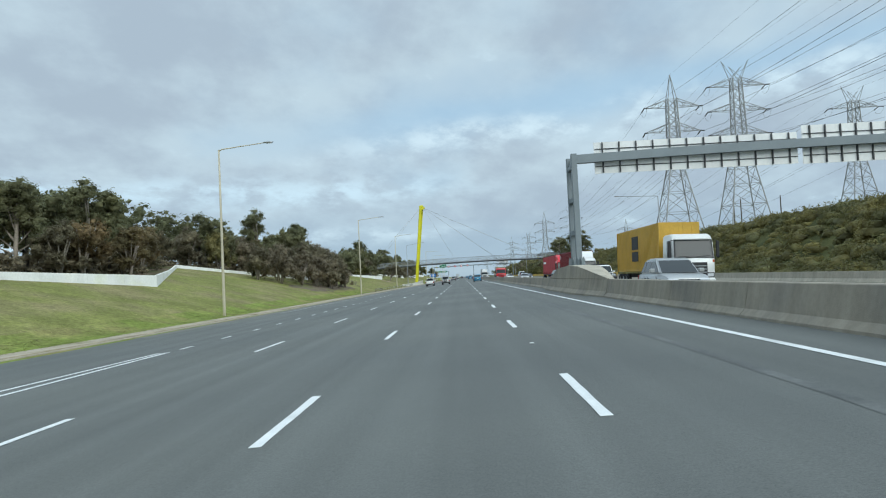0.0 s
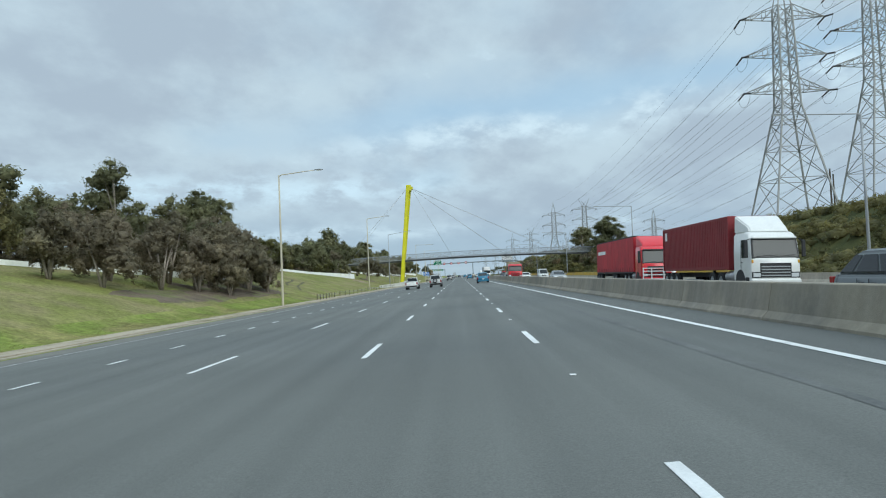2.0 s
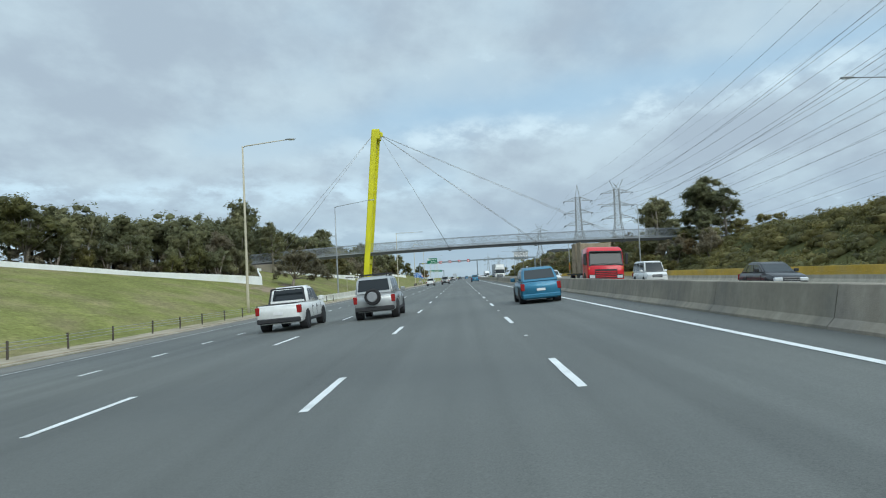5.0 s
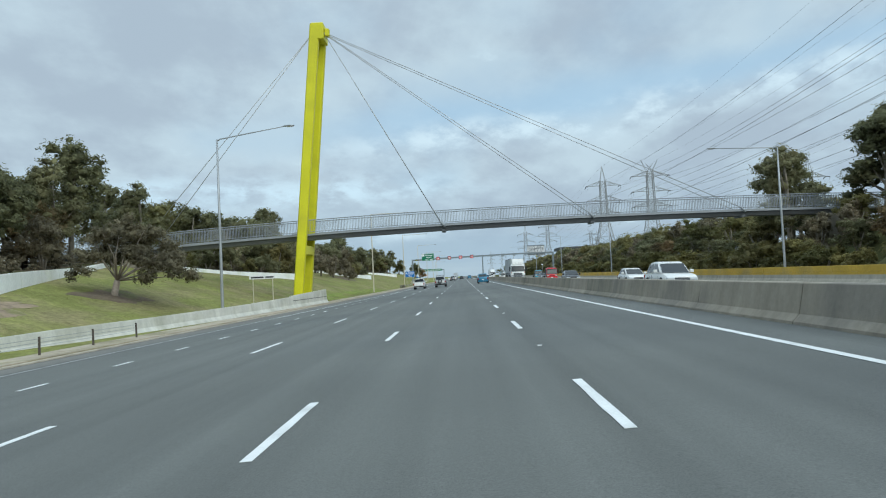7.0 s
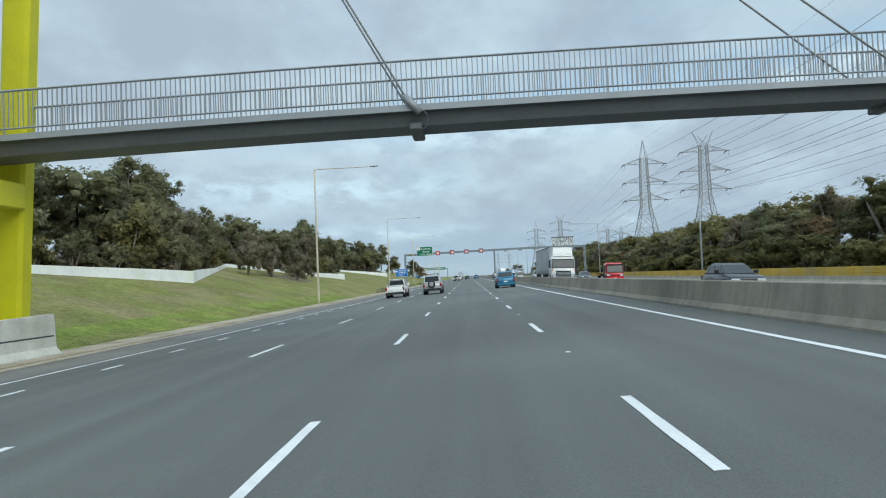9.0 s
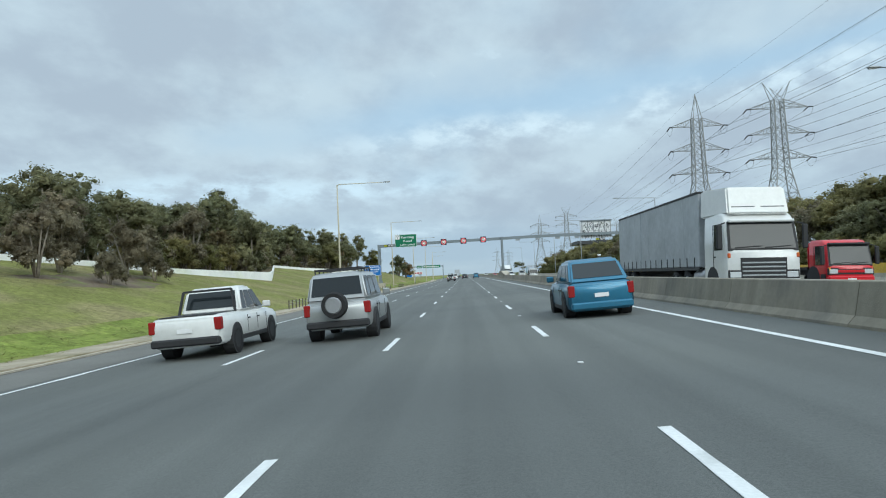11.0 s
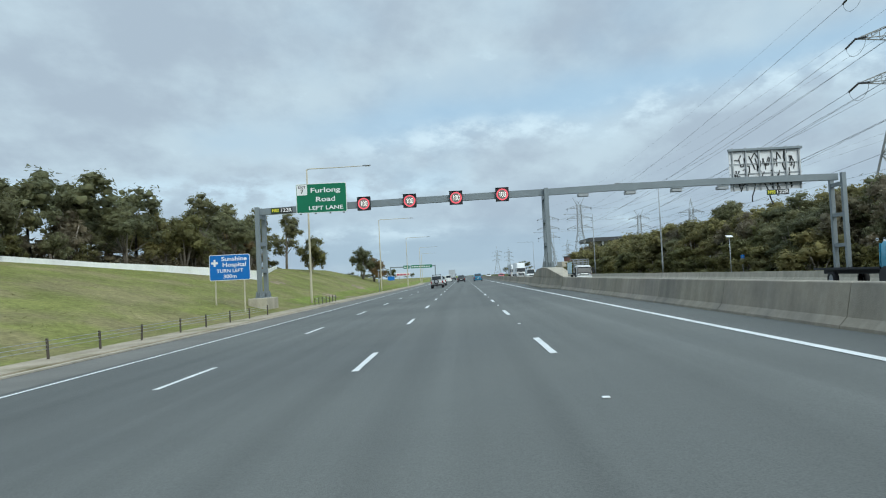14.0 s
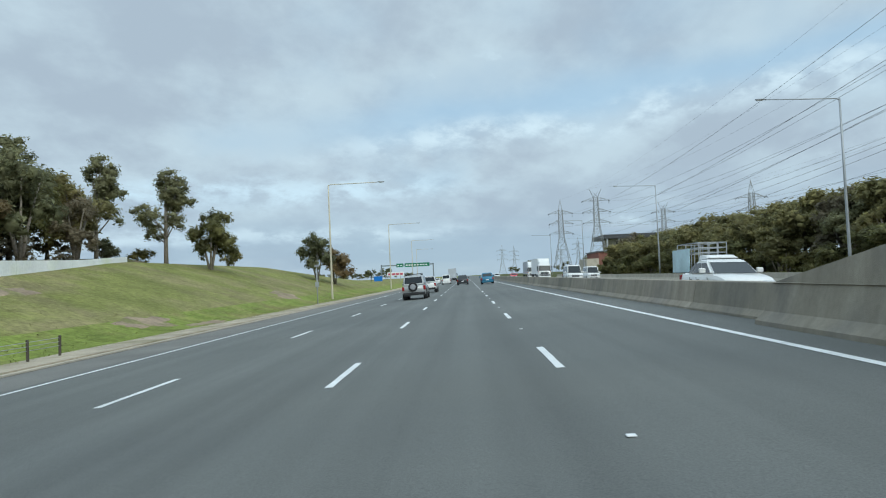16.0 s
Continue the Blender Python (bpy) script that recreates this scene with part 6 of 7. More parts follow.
        for y in (L * 0.18, L * 0.79):
            bm = bmesh.new()
            bmesh.ops.create_cone(bm, cap_ends=True, segments=20, radius1=wheel_r + 0.04, radius2=wheel_r + 0.04, depth=0.3, matrix=Matrix.Translation((s * (w - 0.13), y, wheel_r + 0.02)) @ Matrix.Rotation(radians(90), 4, "Y"))
            part("wheel_arch", bm, TRIM, root)
            wheel(root, s * (w - 0.09), y, wheel_r, 0.23)
        # lamps
        zf = nose - 0.16
        part("headlight", box(bmesh.new(), s * w * 0.68 - 0.22, s * w * 0.68 + 0.2, -0.02, 0.22, zf - 0.1, zf + 0.09, 0.04), LENS, root, "clear headlight")
        zt = back - 0.22
        part("taillight", box(bmesh.new(), s * (w * 0.88) - 0.09, s * (w * 0.88) + 0.09, L - 0.2, L + 0.006, zt - 0.17, zt + 0.15, 0.02), TAIL, root, "red tail light")
        bm = box(bmesh.new(), s * (w + 0.10) - 0.11, s * (w + 0.10) + 0.11, screen + 0.42, screen + 0.56, belt + 0.02, belt + 0.2, 0.03)
        part("mirror", bm, paint_mat, root)
    part("grille", box(bmesh.new(), -w * 0.45, w * 0.45, -0.022, 0.05, nose - 0.34, nose - 0.1, 0.02), TRIM, root, "dark grille")
    for k in range(2):
        part("grille_bar", box(bmesh.new(), -w * 0.43, w * 0.43, -0.032, 0.0, nose - 0.28 + 0.08 * k, nose - 0.255 + 0.08 * k), ALLOY, root, "bright grille bar")
    part("lower_intake", box(bmesh.new(), -w * 0.6, w * 0.6, -0.062, 0.1, clearance + 0.1, clearance + 0.26, 0.02), BLACK, root, "black lower air intake")
    part("bumper", box(bmesh.new(), -w * 0.9, w * 0.9, -0.05, 0.2, clearance + 0.02, clearance + 0.2, 0.04), TRIM, root)
    part("bumper", box(bmesh.new(), -w * 0.92, w * 0.92, L - 0.2, L + 0.07, clearance + 0.04, clearance + 0.24, 0.04), TRIM if deck or spare or rack else paint_mat, root)
    for y, z in ((-0.058, clearance + 0.16), (L + 0.02, clearance + 0.42)):
        part("number_plate", box(bmesh.new(), -0.19, 0.19, y - 0.008, y + 0.008, z - 0.055, z + 0.055), SIGN_WHITE, root, "white number plate with a plain bar")
    if spare:
        bm = bmesh.new()
        bmesh.ops.create_cone(bm, cap_ends=True, segments=24, radius1=0.37, radius2=0.33, depth=0.22, matrix=Matrix.Translation((0.05, L + 0.12, belt - 0.12)) @ Matrix.Rotation(radians(-90), 4, "X"))
        tyre = part("spare_wheel", bm, RUBBER, root, "spare wheel on the back door")
        bm = bmesh.new()
        bmesh.ops.create_cone(bm, cap_ends=True, segments=24, radius1=0.24, radius2=0.2, depth=0.05, matrix=Matrix.Translation((0.05, L + 0.245, belt - 0.12)) @ Matrix.Rotation(radians(-90), 4, "X"))
        part("wheel_cover", bm, ALLOY, tyre, "pale disc of the spare wheel")
    if rack:
        bm = bmesh.new()
        for s in (-1, 1):
            bar(bm, (s * r * 0.85, roof0 + 0.2, H + 0.09), (s * r * 0.85, roof1 - 0.1, H + 0.09), 0.05)
        for k in range(5):
            yy = roof0 + 0.2 + (roof1 - roof0 - 0.3) * k / 4
            bar(bm, (-r * 0.85, yy, H + 0.09), (r * 0.85, yy, H + 0.09), 0.045)
            for s in (-1, 1):
                bar(bm, (s * r * 0.85, yy, H - 0.02), (s * r * 0.85, yy, H + 0.09), 0.035)
        part("roof_rack", bm, TRIM, root, "black roof rack")
    if bullbar:
        bm = box(bmesh.new(), -w * 0.95, w * 0.95, -0.3, -0.06, clearance + 0.16, clearance + 0.42, 0.04)
        for s in (-1, 1):
            bar(bm, (s * 0.35, -0.24, clearance + 0.3), (s * 0.35, -0.2, nose + 0.05), 0.07)
            bar(bm, (s * w * 0.9, -0.2, clearance + 0.3), (s * w * 0.85, -0.14, nose - 0.05), 0.06)
        bar(bm, (-w * 0.85, -0.16, nose - 0.02), (w * 0.85, -0.16, nose - 0.02), 0.07)
        part("bull_bar", bm, TRIM, root, "black steel bull bar")
        for s in (-1, 1):
            bm = bmesh.new()
            bmesh.ops.create_cone(bm, cap_ends=True, segments=14, radius1=0.11, radius2=0.11, depth=0.1, matrix=Matrix.Translation((s * 0.22, -0.3, nose - 0.16)) @ Matrix.Rotation(radians(90), 4, "X"))
            part("spotlight", bm, LENS, root, "round driving lamp")
    if deck and L > 5:
        # thin dark sheet laid on the solid top of the tray
        part("tray_liner", box(bmesh.new(), -w * 0.8, w * 0.8, tail + 0.08, L - 0.12, back + 0.001, back + 0.012), TRIM, root, "flat black cover on the tray")
        bm = bmesh.new()
        for s in (-1, 1):
            bar(bm, (s * w * 0.82, tail + 0.25, back), (s * w * 0.7, tail + 0.12, H - 0.08), 0.06)
        bar(bm, (-w * 0.7, tail + 0.12, H - 0.08), (w * 0.7, tail + 0.12, H - 0.08), 0.06)
        part("sports_bar", bm, TRIM, root, "black bar behind the cab")
    return root


def put(ob, x, y, z, facing, label, category, group="traffic"):
    """facing: 0 towards the south, 180 away from it; y is the end nearest to the south."""
    L = max(c.bound_box[6][1] for c in ob.children if c.type == "MESH")
    ob.matrix_basis = pose(x, y if facing == 0 else y + L, z, 0, math.degrees(math.atan(-FALL)) if x < 6.7 and facing == 0 else (math.degrees(math.atan(FALL)) if x < 6.7 else (1.7 if facing == 0 else -1.7)), facing)
    return tagged(ob, label, category, group)


def ute(paint_mat, name="pickup_truck"):
    return light_vehicle(name, paint_mat, 5.3, 1.9, 1.80, 1.09, 1.09, 0.97, 1.15, 2.1, 3.15, 3.45, deck=1.10, clearance=0.32, wheel_r=0.38)


def wagon(paint_mat, spare=True, bull=False, rack=True):
    return light_vehicle("four_wheel_drive", paint_mat, 4.8, 1.88, 1.9, 1.12, 1.10, 1.03, 1.3, 1.85, 4.45, 4.72, spare=spare, rack=rack, bullbar=bull, clearance=0.34, wheel_r=0.39)


def suv(paint_mat, name="suv"):
    return light_vehicle(name, paint_mat, 4.5, 1.84, 1.64, 0.99, 1.0, 0.84, 1.1, 2.05, 3.65, 4.36, clearance=0.2, wheel_r=0.35)


def hatch(paint_mat, name="hatchback_car"):
    return light_vehicle(name, paint_mat, 4.3, 1.77, 1.48, 0.94, 0.95, 0.76, 1.1, 2.0, 3.4, 4.15, clearance=0.17, wheel_r=0.32)


def sedan(paint_mat):
    return light_vehicle("sedan_car", paint_mat, 4.7, 1.8, 1.46, 0.95, 0.95, 0.78, 1.2, 2.05, 3.2, 4.05, deck=0.98, clearance=0.17, wheel_r=0.33)


def van(paint_mat):
    return light_vehicle("van", paint_mat, 4.9, 1.85, 2.05, 1.1, 1.15, 1.0, 0.7, 1.3, 4.7, 4.86, clearance=0.22, wheel_r=0.34)


def truck(cab_paint, body_mat, body_len, kind="curtain", bull=False, body_h=4.15, name="truck", cab_h=3.1, fairing=True, width=2.48, sleeper=False, light=False):
    """A cab-over truck with its front at y = 0; kind of load: curtain, container, box, flat, rack or crates; light: a small town truck."""
    root = new(name)
    w = width / 2
    depth = 1.7 if light else 2.15
    low = 0.45 if light else 0.42
    zs = cab_h * (0.50 if light else 0.56)
    zt = cab_h - (0.28 if light else 0.42)
    # cab shell: upright below the screen, leaning back above it, rounded roof
    rings = []
    for y, k, lo, hi in ((0.0, 0.94, low + 0.12, zs), (0.05, 0.985, low, zs + 0.02), (0.22, 1.0, low, zt), (0.5, 1.0, low, cab_h - 0.06), (0.85, 1.0, low, cab_h), (depth, 0.99, low + 0.15, cab_h)):
        rings.append([(-w * k, y, lo), (-w * k, y, lo + (hi - lo) * 0.55), (-w * k * (0.97 if hi > zs + 0.1 else 1), y, hi - 0.14), (-w * k * 0.86, y, hi), (w * k * 0.86, y, hi), (w * k * (0.97 if hi > zs + 0.1 else 1), y, hi - 0.14), (w * k, y, lo + (hi - lo) * 0.55), (w * k, y, lo)])
    part("cab", soften(loft(bmesh.new(), rings), 0.035, 2, 12), cab_paint, root)
    # screen with its dark surround
    yb, yt = 0.03, 0.235
    bm = bmesh.new()
    quad(bm, (-w * 0.95, yb - 0.03, zs - 0.05), (w * 0.95, yb - 0.03, zs - 0.05), (w * 0.91, yt - 0.035, zt + 0.06), (-w * 0.91, yt - 0.035, zt + 0.06))
    part("screen_surround", bm, TRIM, root)
    bm = bmesh.new()
    quad(bm, (-w * 0.88, yb - 0.045, zs + 0.03), (w * 0.88, yb - 0.045, zs + 0.03), (w * 0.84, yt - 0.05, zt - 0.02), (-w * 0.84, yt - 0.05, zt - 0.02))
    part("windscreen", bm, CAR_GLASS, root, "dark windscreen")
    for s in (-0.4, 0.4):
        bm = bar(bmesh.new(), (s * w - 0.35 * w, yb - 0.055, zs + 0.06), (s * w + 0.35 * w, yb - 0.045, zs + 0.12), 0.025)
        part("wiper", bm, TRIM, root)
    part("sun_visor", box(bmesh.new(), -w * 0.88, w * 0.88, yt - 0.2, yt + 0.05, zt + 0.02, zt + 0.12, 0.03), TRIM if cab_paint is not WHITE_CAR else cab_paint, root)
    for s in (-1, 1):
        bm = bmesh.new()
        x = s * (w + 0.008)
        quad(bm, (x, 0.3, zs), (x, 1.1, zs), (x, 1.1, zt), (x, 0.42, zt))
        part("side_window", bm, CAR_GLASS, root, "dark glass")
        part("door_seam", box(bmesh.new(), x - 0.006, x + 0.006, 1.18, 1.2, low + 0.45, zt), TRIM, root)
        part("door_handle", box(bmesh.new(), x - 0.02, x + 0.02, 1.0, 1.14, zs - 0.25, zs - 0.21), TRIM, root)
        mirror = part("mirror", box(bmesh.new(), s * (w + 0.19) - 0.09, s * (w + 0.19) + 0.09, 0.02, 0.13, zs + 0.02, zt - 0.06, 0.03), TRIM, root, "tall black mirror")
        part("mirror_arm", bar(bmesh.new(), (s * w * 0.97, 0.16, zt + 0.02), (s * (w + 0.19), 0.08, zt - 0.06), 0.04), TRIM, mirror)
        part("headlight", box(bmesh.new(), s * w * 0.76 - 0.2, s * w * 0.76 + 0.2, -0.03, 0.1, low + 0.3, low + 0.52, 0.03), LENS, root, "clear headlight")
        part("lamp_bezel", box(bmesh.new(), s * w * 0.76 - 0.24, s * w * 0.76 + 0.24, -0.015, 0.1, low + 0.26, low + 0.57, 0.02), TRIM, root)
        part("indicator", box(bmesh.new(), s * w * 0.92 - 0.05, s * w * 0.92 + 0.05, -0.02, 0.1, zs - 0.28, zs - 0.12, 0.02), ORANGE, root, "orange indicator lamp")
        part("step", box(bmesh.new(), s * w - 0.06, s * w + 0.015, 0.2, 0.55, low + 0.1, low + 0.3), TRIM, root)
        # arch over the front wheel
        bm = bmesh.new()
        bmesh.ops.create_cone(bm, cap_ends=True, segments=20, radius1=0.6, radius2=0.6, depth=0.3, matrix=Matrix.Translation((s * (w - 0.14), 1.3, 0.52)) @ Matrix.Rotation(radians(90), 4, "Y"))
        part("wheel_arch", bm, TRIM, root)
    top = zs - (0.18 if light else 0.28)
    part("grille", box(bmesh.new(), -w * 0.62, w * 0.62, -0.018, 0.05, low + 0.28, top), TRIM, root, "dark grille")
    n = 3 if light else 4
    for i in range(n):
        z = low + 0.36 + (top - low - 0.42) * i / n
        part("grille_bar", box(bmesh.new(), -w * 0.58, w * 0.58, -0.036, 0.03, z, z + 0.055, 0.01), GALV if cab_paint is not RED_TRUCK else RED_TRUCK, root)
    part("bumper", box(bmesh.new(), -w, w, -0.07, 0.3, low - 0.1, low + 0.22, 0.06), cab_paint, root)
    part("number_plate", box(bmesh.new(), -0.19, 0.19, -0.085, -0.07, low, low + 0.11), SIGN_WHITE, root, "white number plate with a plain bar")
    if bull:
        bm = bmesh.new()
        for z in (0.5, 0.85, 1.15, 1.4):
            bar(bm, (-1.2, -0.28, z), (1.2, -0.28, z), 0.075)
        for x in (-1.2, -0.5, 0.5, 1.2):
            bar(bm, (x, -0.28, 0.4), (x, -0.28, 1.45), 0.085)
        part("bull_bar", bm, LENS, root, "bright tubular bull bar")
    if sleeper:
        up = loft(bmesh.new(), [[(-w * 0.84, 0.3, cab_h - 0.1), (w * 0.84, 0.3, cab_h - 0.1), (w * 0.8, 0.55, body_h - 0.1), (-w * 0.8, 0.55, body_h - 0.1)], [(-w * 0.98, depth + 0.4, cab_h - 0.1), (w * 0.98, depth + 0.4, cab_h - 0.1), (w * 0.95, depth + 0.4, body_h), (-w * 0.95, depth + 0.4, body_h)]])
        part("sleeper_roof", soften(up, 0.06), cab_paint, root)
        for s in (-1, 1):
            bm = bmesh.new()
            x0, x1 = (0.08, 0.72) if s > 0 else (-0.72, -0.08)
            quad(bm, (x0 * w, 0.36, cab_h + 0.14), (x1 * w, 0.36, cab_h + 0.14), (x1 * w, 0.46, cab_h + 0.42), (x0 * w, 0.46, cab_h + 0.42))
            part("sleeper_window", bm, CAR_GLASS, root, "dark upper window")
    elif fairing:
        bm = loft(bmesh.new(), [[(-w * 0.8, 0.6, cab_h - 0.05), (w * 0.8, 0.6, cab_h - 0.05), (w * 0.76, 0.85, cab_h + 0.25), (-w * 0.76, 0.85, cab_h + 0.25)], [(-w * 0.95, depth, cab_h - 0.05), (w * 0.95, depth, cab_h - 0.05), (w * 0.93, depth, body_h - 0.02), (-w * 0.93, depth, body_h - 0.02)]])
        part("roof_fairing", soften(bm, 0.06), cab_paint, root)
    y0, y1 = depth + (0.15 if light else 0.55), depth + 0.5 + body_len
    part("chassis", box(bmesh.new(), -0.42, 0.42, 1.5, y1, 0.7, 1.0), TRIM, root)
    if not light:
        for s in (-1, 1):
            bm = bmesh.new()
            bmesh.ops.create_cone(bm, cap_ends=True, segments=16, radius1=0.3, radius2=0.3, depth=1.1, matrix=Matrix.Translation((s * (w - 0.32), depth + 0.75, 0.75)) @ Matrix.Rotation(radians(90), 4, "X"))
            part("fuel_tank", bm, ALLOY, root, "bright round fuel tank", True)
            if body_len > 9:
                part("side_rail", box(bmesh.new(), s * (w - 0.05) - 0.02, s * (w - 0.05) + 0.02, y0 + 4.2, y1 - 4.5, 0.5, 0.58), GALV, root)
                part("landing_leg", box(bmesh.new(), s * 0.8 - 0.06, s * 0.8 + 0.06, y0 + 3.4, y0 + 3.55, 0.3, 1.1), TRIM, root)
    if kind in ("curtain", "container", "box"):
        load = part("load_body", box(bmesh.new(), -w, w, y0, y1, 1.12, body_h, 0.03), body_mat, root)
        if kind == "container":
            n = int((y1 - y0) / 0.28)
            rib = mesh_of("corrugation", box(bmesh.new(), -0.02, 0.02, 0, 0.12, 1.3, body_h - 0.12))
            rib.materials.append(body_mat)
            for s in (-1, 1):
                for i in range(n):
                    ob = new("corrugation", rib)
                    ob.parent, ob.location = load, (s * w, y0 + 0.2 + (y1 - y0 - 0.4) * i / n, 0)
            for i in range(9):
                x = -w + 0.12 + (width - 0.24) * i / 8
                part("corrugation", box(bmesh.new(), x - 0.05, x + 0.05, y0 - 0.02, y0 + 0.02, 1.3, body_h - 0.1), body_mat, load)
            for s in (-1, 1):
                for x in (-w, w):
                    part("corner_post", box(bmesh.new(), x - 0.06, x + 0.035, y0 - 0.02, y0 + 0.08, 1.12, body_h) if s < 0 else box(bmesh.new(), x - 0.06, x + 0.035, y1 - 0.08, y1 + 0.02, 1.12, body_h), body_mat, load)
                if body_mat is CONTAINER_YELLOW:
                    for z, hh in ((2.7, 0.95), (1.85, 0.7)):
                        part("logo", box(bmesh.new(), s * (w + 0.03) - 0.008, s * (w + 0.03) + 0.008, y0 + 5.4, y0 + 7.2, z, z + hh), BLACK, load, "plain dark mark")
                else:
                    part("logo", box(bmesh.new(), s * (w + 0.03) - 0.008, s * (w + 0.03) + 0.008, y1 - 0.9, y1 - 0.45, 3.2, 3.75), SIGN_WHITE, load, "plain pale mark")
        elif kind == "curtain":
            for s in (-1, 1):
                for i in range(int((y1 - y0) / 0.9)):
                    y = y0 + 0.5 + i * 0.9
                    part("strap", box(bmesh.new(), s * (w + 0.012) - 0.01, s * (w + 0.012) + 0.01, y, y + 0.05, 1.0, 1.5), TRIM, load)
                    if i % 3 == 1:
                        part("curtain_fold", bar(bmesh.new(), (s * (w - 0.03), y + 0.3, 1.5), (s * (w - 0.03), y + 0.55, body_h - 0.2), 0.07, sides=8), body_mat, load, smooth=True)
                part("seam", box(bmesh.new(), s * w - 0.02, s * w + 0.02, y0 + 8.55, y0 + 8.75, 1.1, body_h - 0.1), body_mat, load)
                part("logo", box(bmesh.new(), s * (w + 0.03) - 0.006, s * (w + 0.03) + 0.006, y1 - 4.6, y1 - 0.9, 2.95, 3.3), SIGN_WHITE, load, "plain pale mark on the curtain") if body_mat is CURTAIN else None
                part("coaming", box(bmesh.new(), s * w - 0.03, s * w + 0.015, y0, y1, 1.0, 1.12), DARK_STEEL, load)
        part("top_rail", box(bmesh.new(), -w - 0.01, w + 0.01, y0 - 0.01, y1 + 0.01, body_h - 0.08, body_h + 0.015), TRIM if kind == "curtain" else body_mat, load)
    else:
        part("tray", box(bmesh.new(), -w, w, y0, y1, 0.95, 1.08), TRIM, root, "flat load bed")
        part("headboard", box(bmesh.new(), -w * 0.95, w * 0.95, y0, y0 + 0.06, 1.08, cab_h - 0.1), cab_paint if kind == "flat" else GALV, root)
        if kind == "crates":
            for k in range(2):
                a = y0 + 0.8 + k * 2.3
                for i in range(4):
                    crate = part("crate", box(bmesh.new(), -1.1, 1.1, a, a + 1.65, 1.09 + i * 0.56, 1.62 + i * 0.56, 0.02), PALLET, root, "weathered timber crate")
                    for s in (-1, 1):
                        for q in range(6):
                            part("slat", box(bmesh.new(), s * 1.1 - 0.02, s * 1.1 + 0.02, a + 0.02 + q * 0.275, a + 0.25 + q * 0.275, 1.12 + i * 0.56, 1.59 + i * 0.56), PALLET, crate)
                        part("batten", box(bmesh.new(), s * 1.1 - 0.05, s * 1.1 + 0.05, a, a + 1.65, 1.59 + i * 0.56, 1.70 + i * 0.56), PALLET, crate)
            bm = bmesh.new()
            rows = [[bm.verts.new((-w - 0.05 - 0.05 * math.sin(u * 2.2), y0 + 4.6 + 0.42 * u, 2.0 - v * 0.3 - 0.12 * u + 0.04 * math.sin(u * 3))) for u in (0, 0.5, 1.0, 1.5, 2.0)] for v in (0, 1, 2)]
            for ra, rb in zip(rows, rows[1:]):
                for i in range(4):
                    bm.faces.new((ra[i], ra[i + 1], rb[i + 1], rb[i]))
            flag = part("warning_flag", bm, ORANGE, root, "red and yellow warning flag")
        if kind == "rack":
            for x in (-w * 0.9, -w * 0.3, w * 0.3, w * 0.9):
                for y in (y0 + 0.1, y0 + 1.6, y1 - 0.2):
                    part("rack_post", bar(bmesh.new(), (x, y, 1.08), (x, y, 2.95), 0.055), GALV, root)
            for z in (2.3, 2.62, 2.95):
                for y in (y0 + 0.1, y0 + 1.6, y1 - 0.2):
                    part("rack_rail", bar(bmesh.new(), (-w * 0.9, y, z), (w * 0.9, y, z), 0.05), GALV, root)
                for x in (-w * 0.9, w * 0.9):
                    part("rack_rail", bar(bmesh.new(), (x, y0 + 0.1, z), (x, y1 - 0.2, z), 0.05), GALV, root)
            part("glass_sheet", box(bmesh.new(), -w - 0.32, -w - 0.26, y0 + 0.8, y1 - 0.4, 1.0, 2.55), mat("pale_sheet", (0.45, 0.62, 0.66), 0.2, bump=0), root, "pale sheet carried on the side")
    ws = [1.3] + [depth + 0.5 + body_len * f for f in ((0.12, 0.2, 0.44, 0.5, 0.86, 0.925, 0.985) if body_len > 15 else ((0.12, 0.23, 0.78, 0.87, 0.96) if body_len > 9 else (0.7,)))]
    for y in ws:
        for s in (-1, 1):
            wheel(root, s * (w - 0.16), y, 0.42 if light else 0.5, 0.3, rim_mat=GALV)
    return root


ON = theirs
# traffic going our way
# one pickup, four-wheel drive and suv, each repeated at spots fitting the camera's view
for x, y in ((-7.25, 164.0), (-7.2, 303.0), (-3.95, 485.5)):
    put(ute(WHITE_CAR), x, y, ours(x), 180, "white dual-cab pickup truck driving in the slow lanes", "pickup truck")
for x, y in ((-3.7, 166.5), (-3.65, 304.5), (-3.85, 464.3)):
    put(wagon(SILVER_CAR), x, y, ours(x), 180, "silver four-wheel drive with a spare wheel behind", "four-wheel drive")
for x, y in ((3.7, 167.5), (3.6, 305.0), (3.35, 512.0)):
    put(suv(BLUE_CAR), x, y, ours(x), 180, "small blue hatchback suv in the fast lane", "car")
put(suv(BLACK_CAR), -0.35, 525.0, ours(-0.35), 180, "black suv seen from behind in the middle lane", "car")
put(van(WHITE_CAR), -4.0, 560.0, ours(-4.0), 180, "white van far ahead in traffic", "van")
put(truck(WHITE_CAR, GREY_CURTAIN, 9.0, "box", fairing=False), -4.1, 640.0, ours(-4.1), 180, "white box truck far ahead", "truck")
put(hatch(WHITE_CAR), -7.6, 600.0, ours(-7.6), 180, "small white car far ahead", "car")
put(hatch(GREY_CAR), -0.3, 690.0, ours(-0.3), 180, "grey hatchback far ahead in traffic", "car")
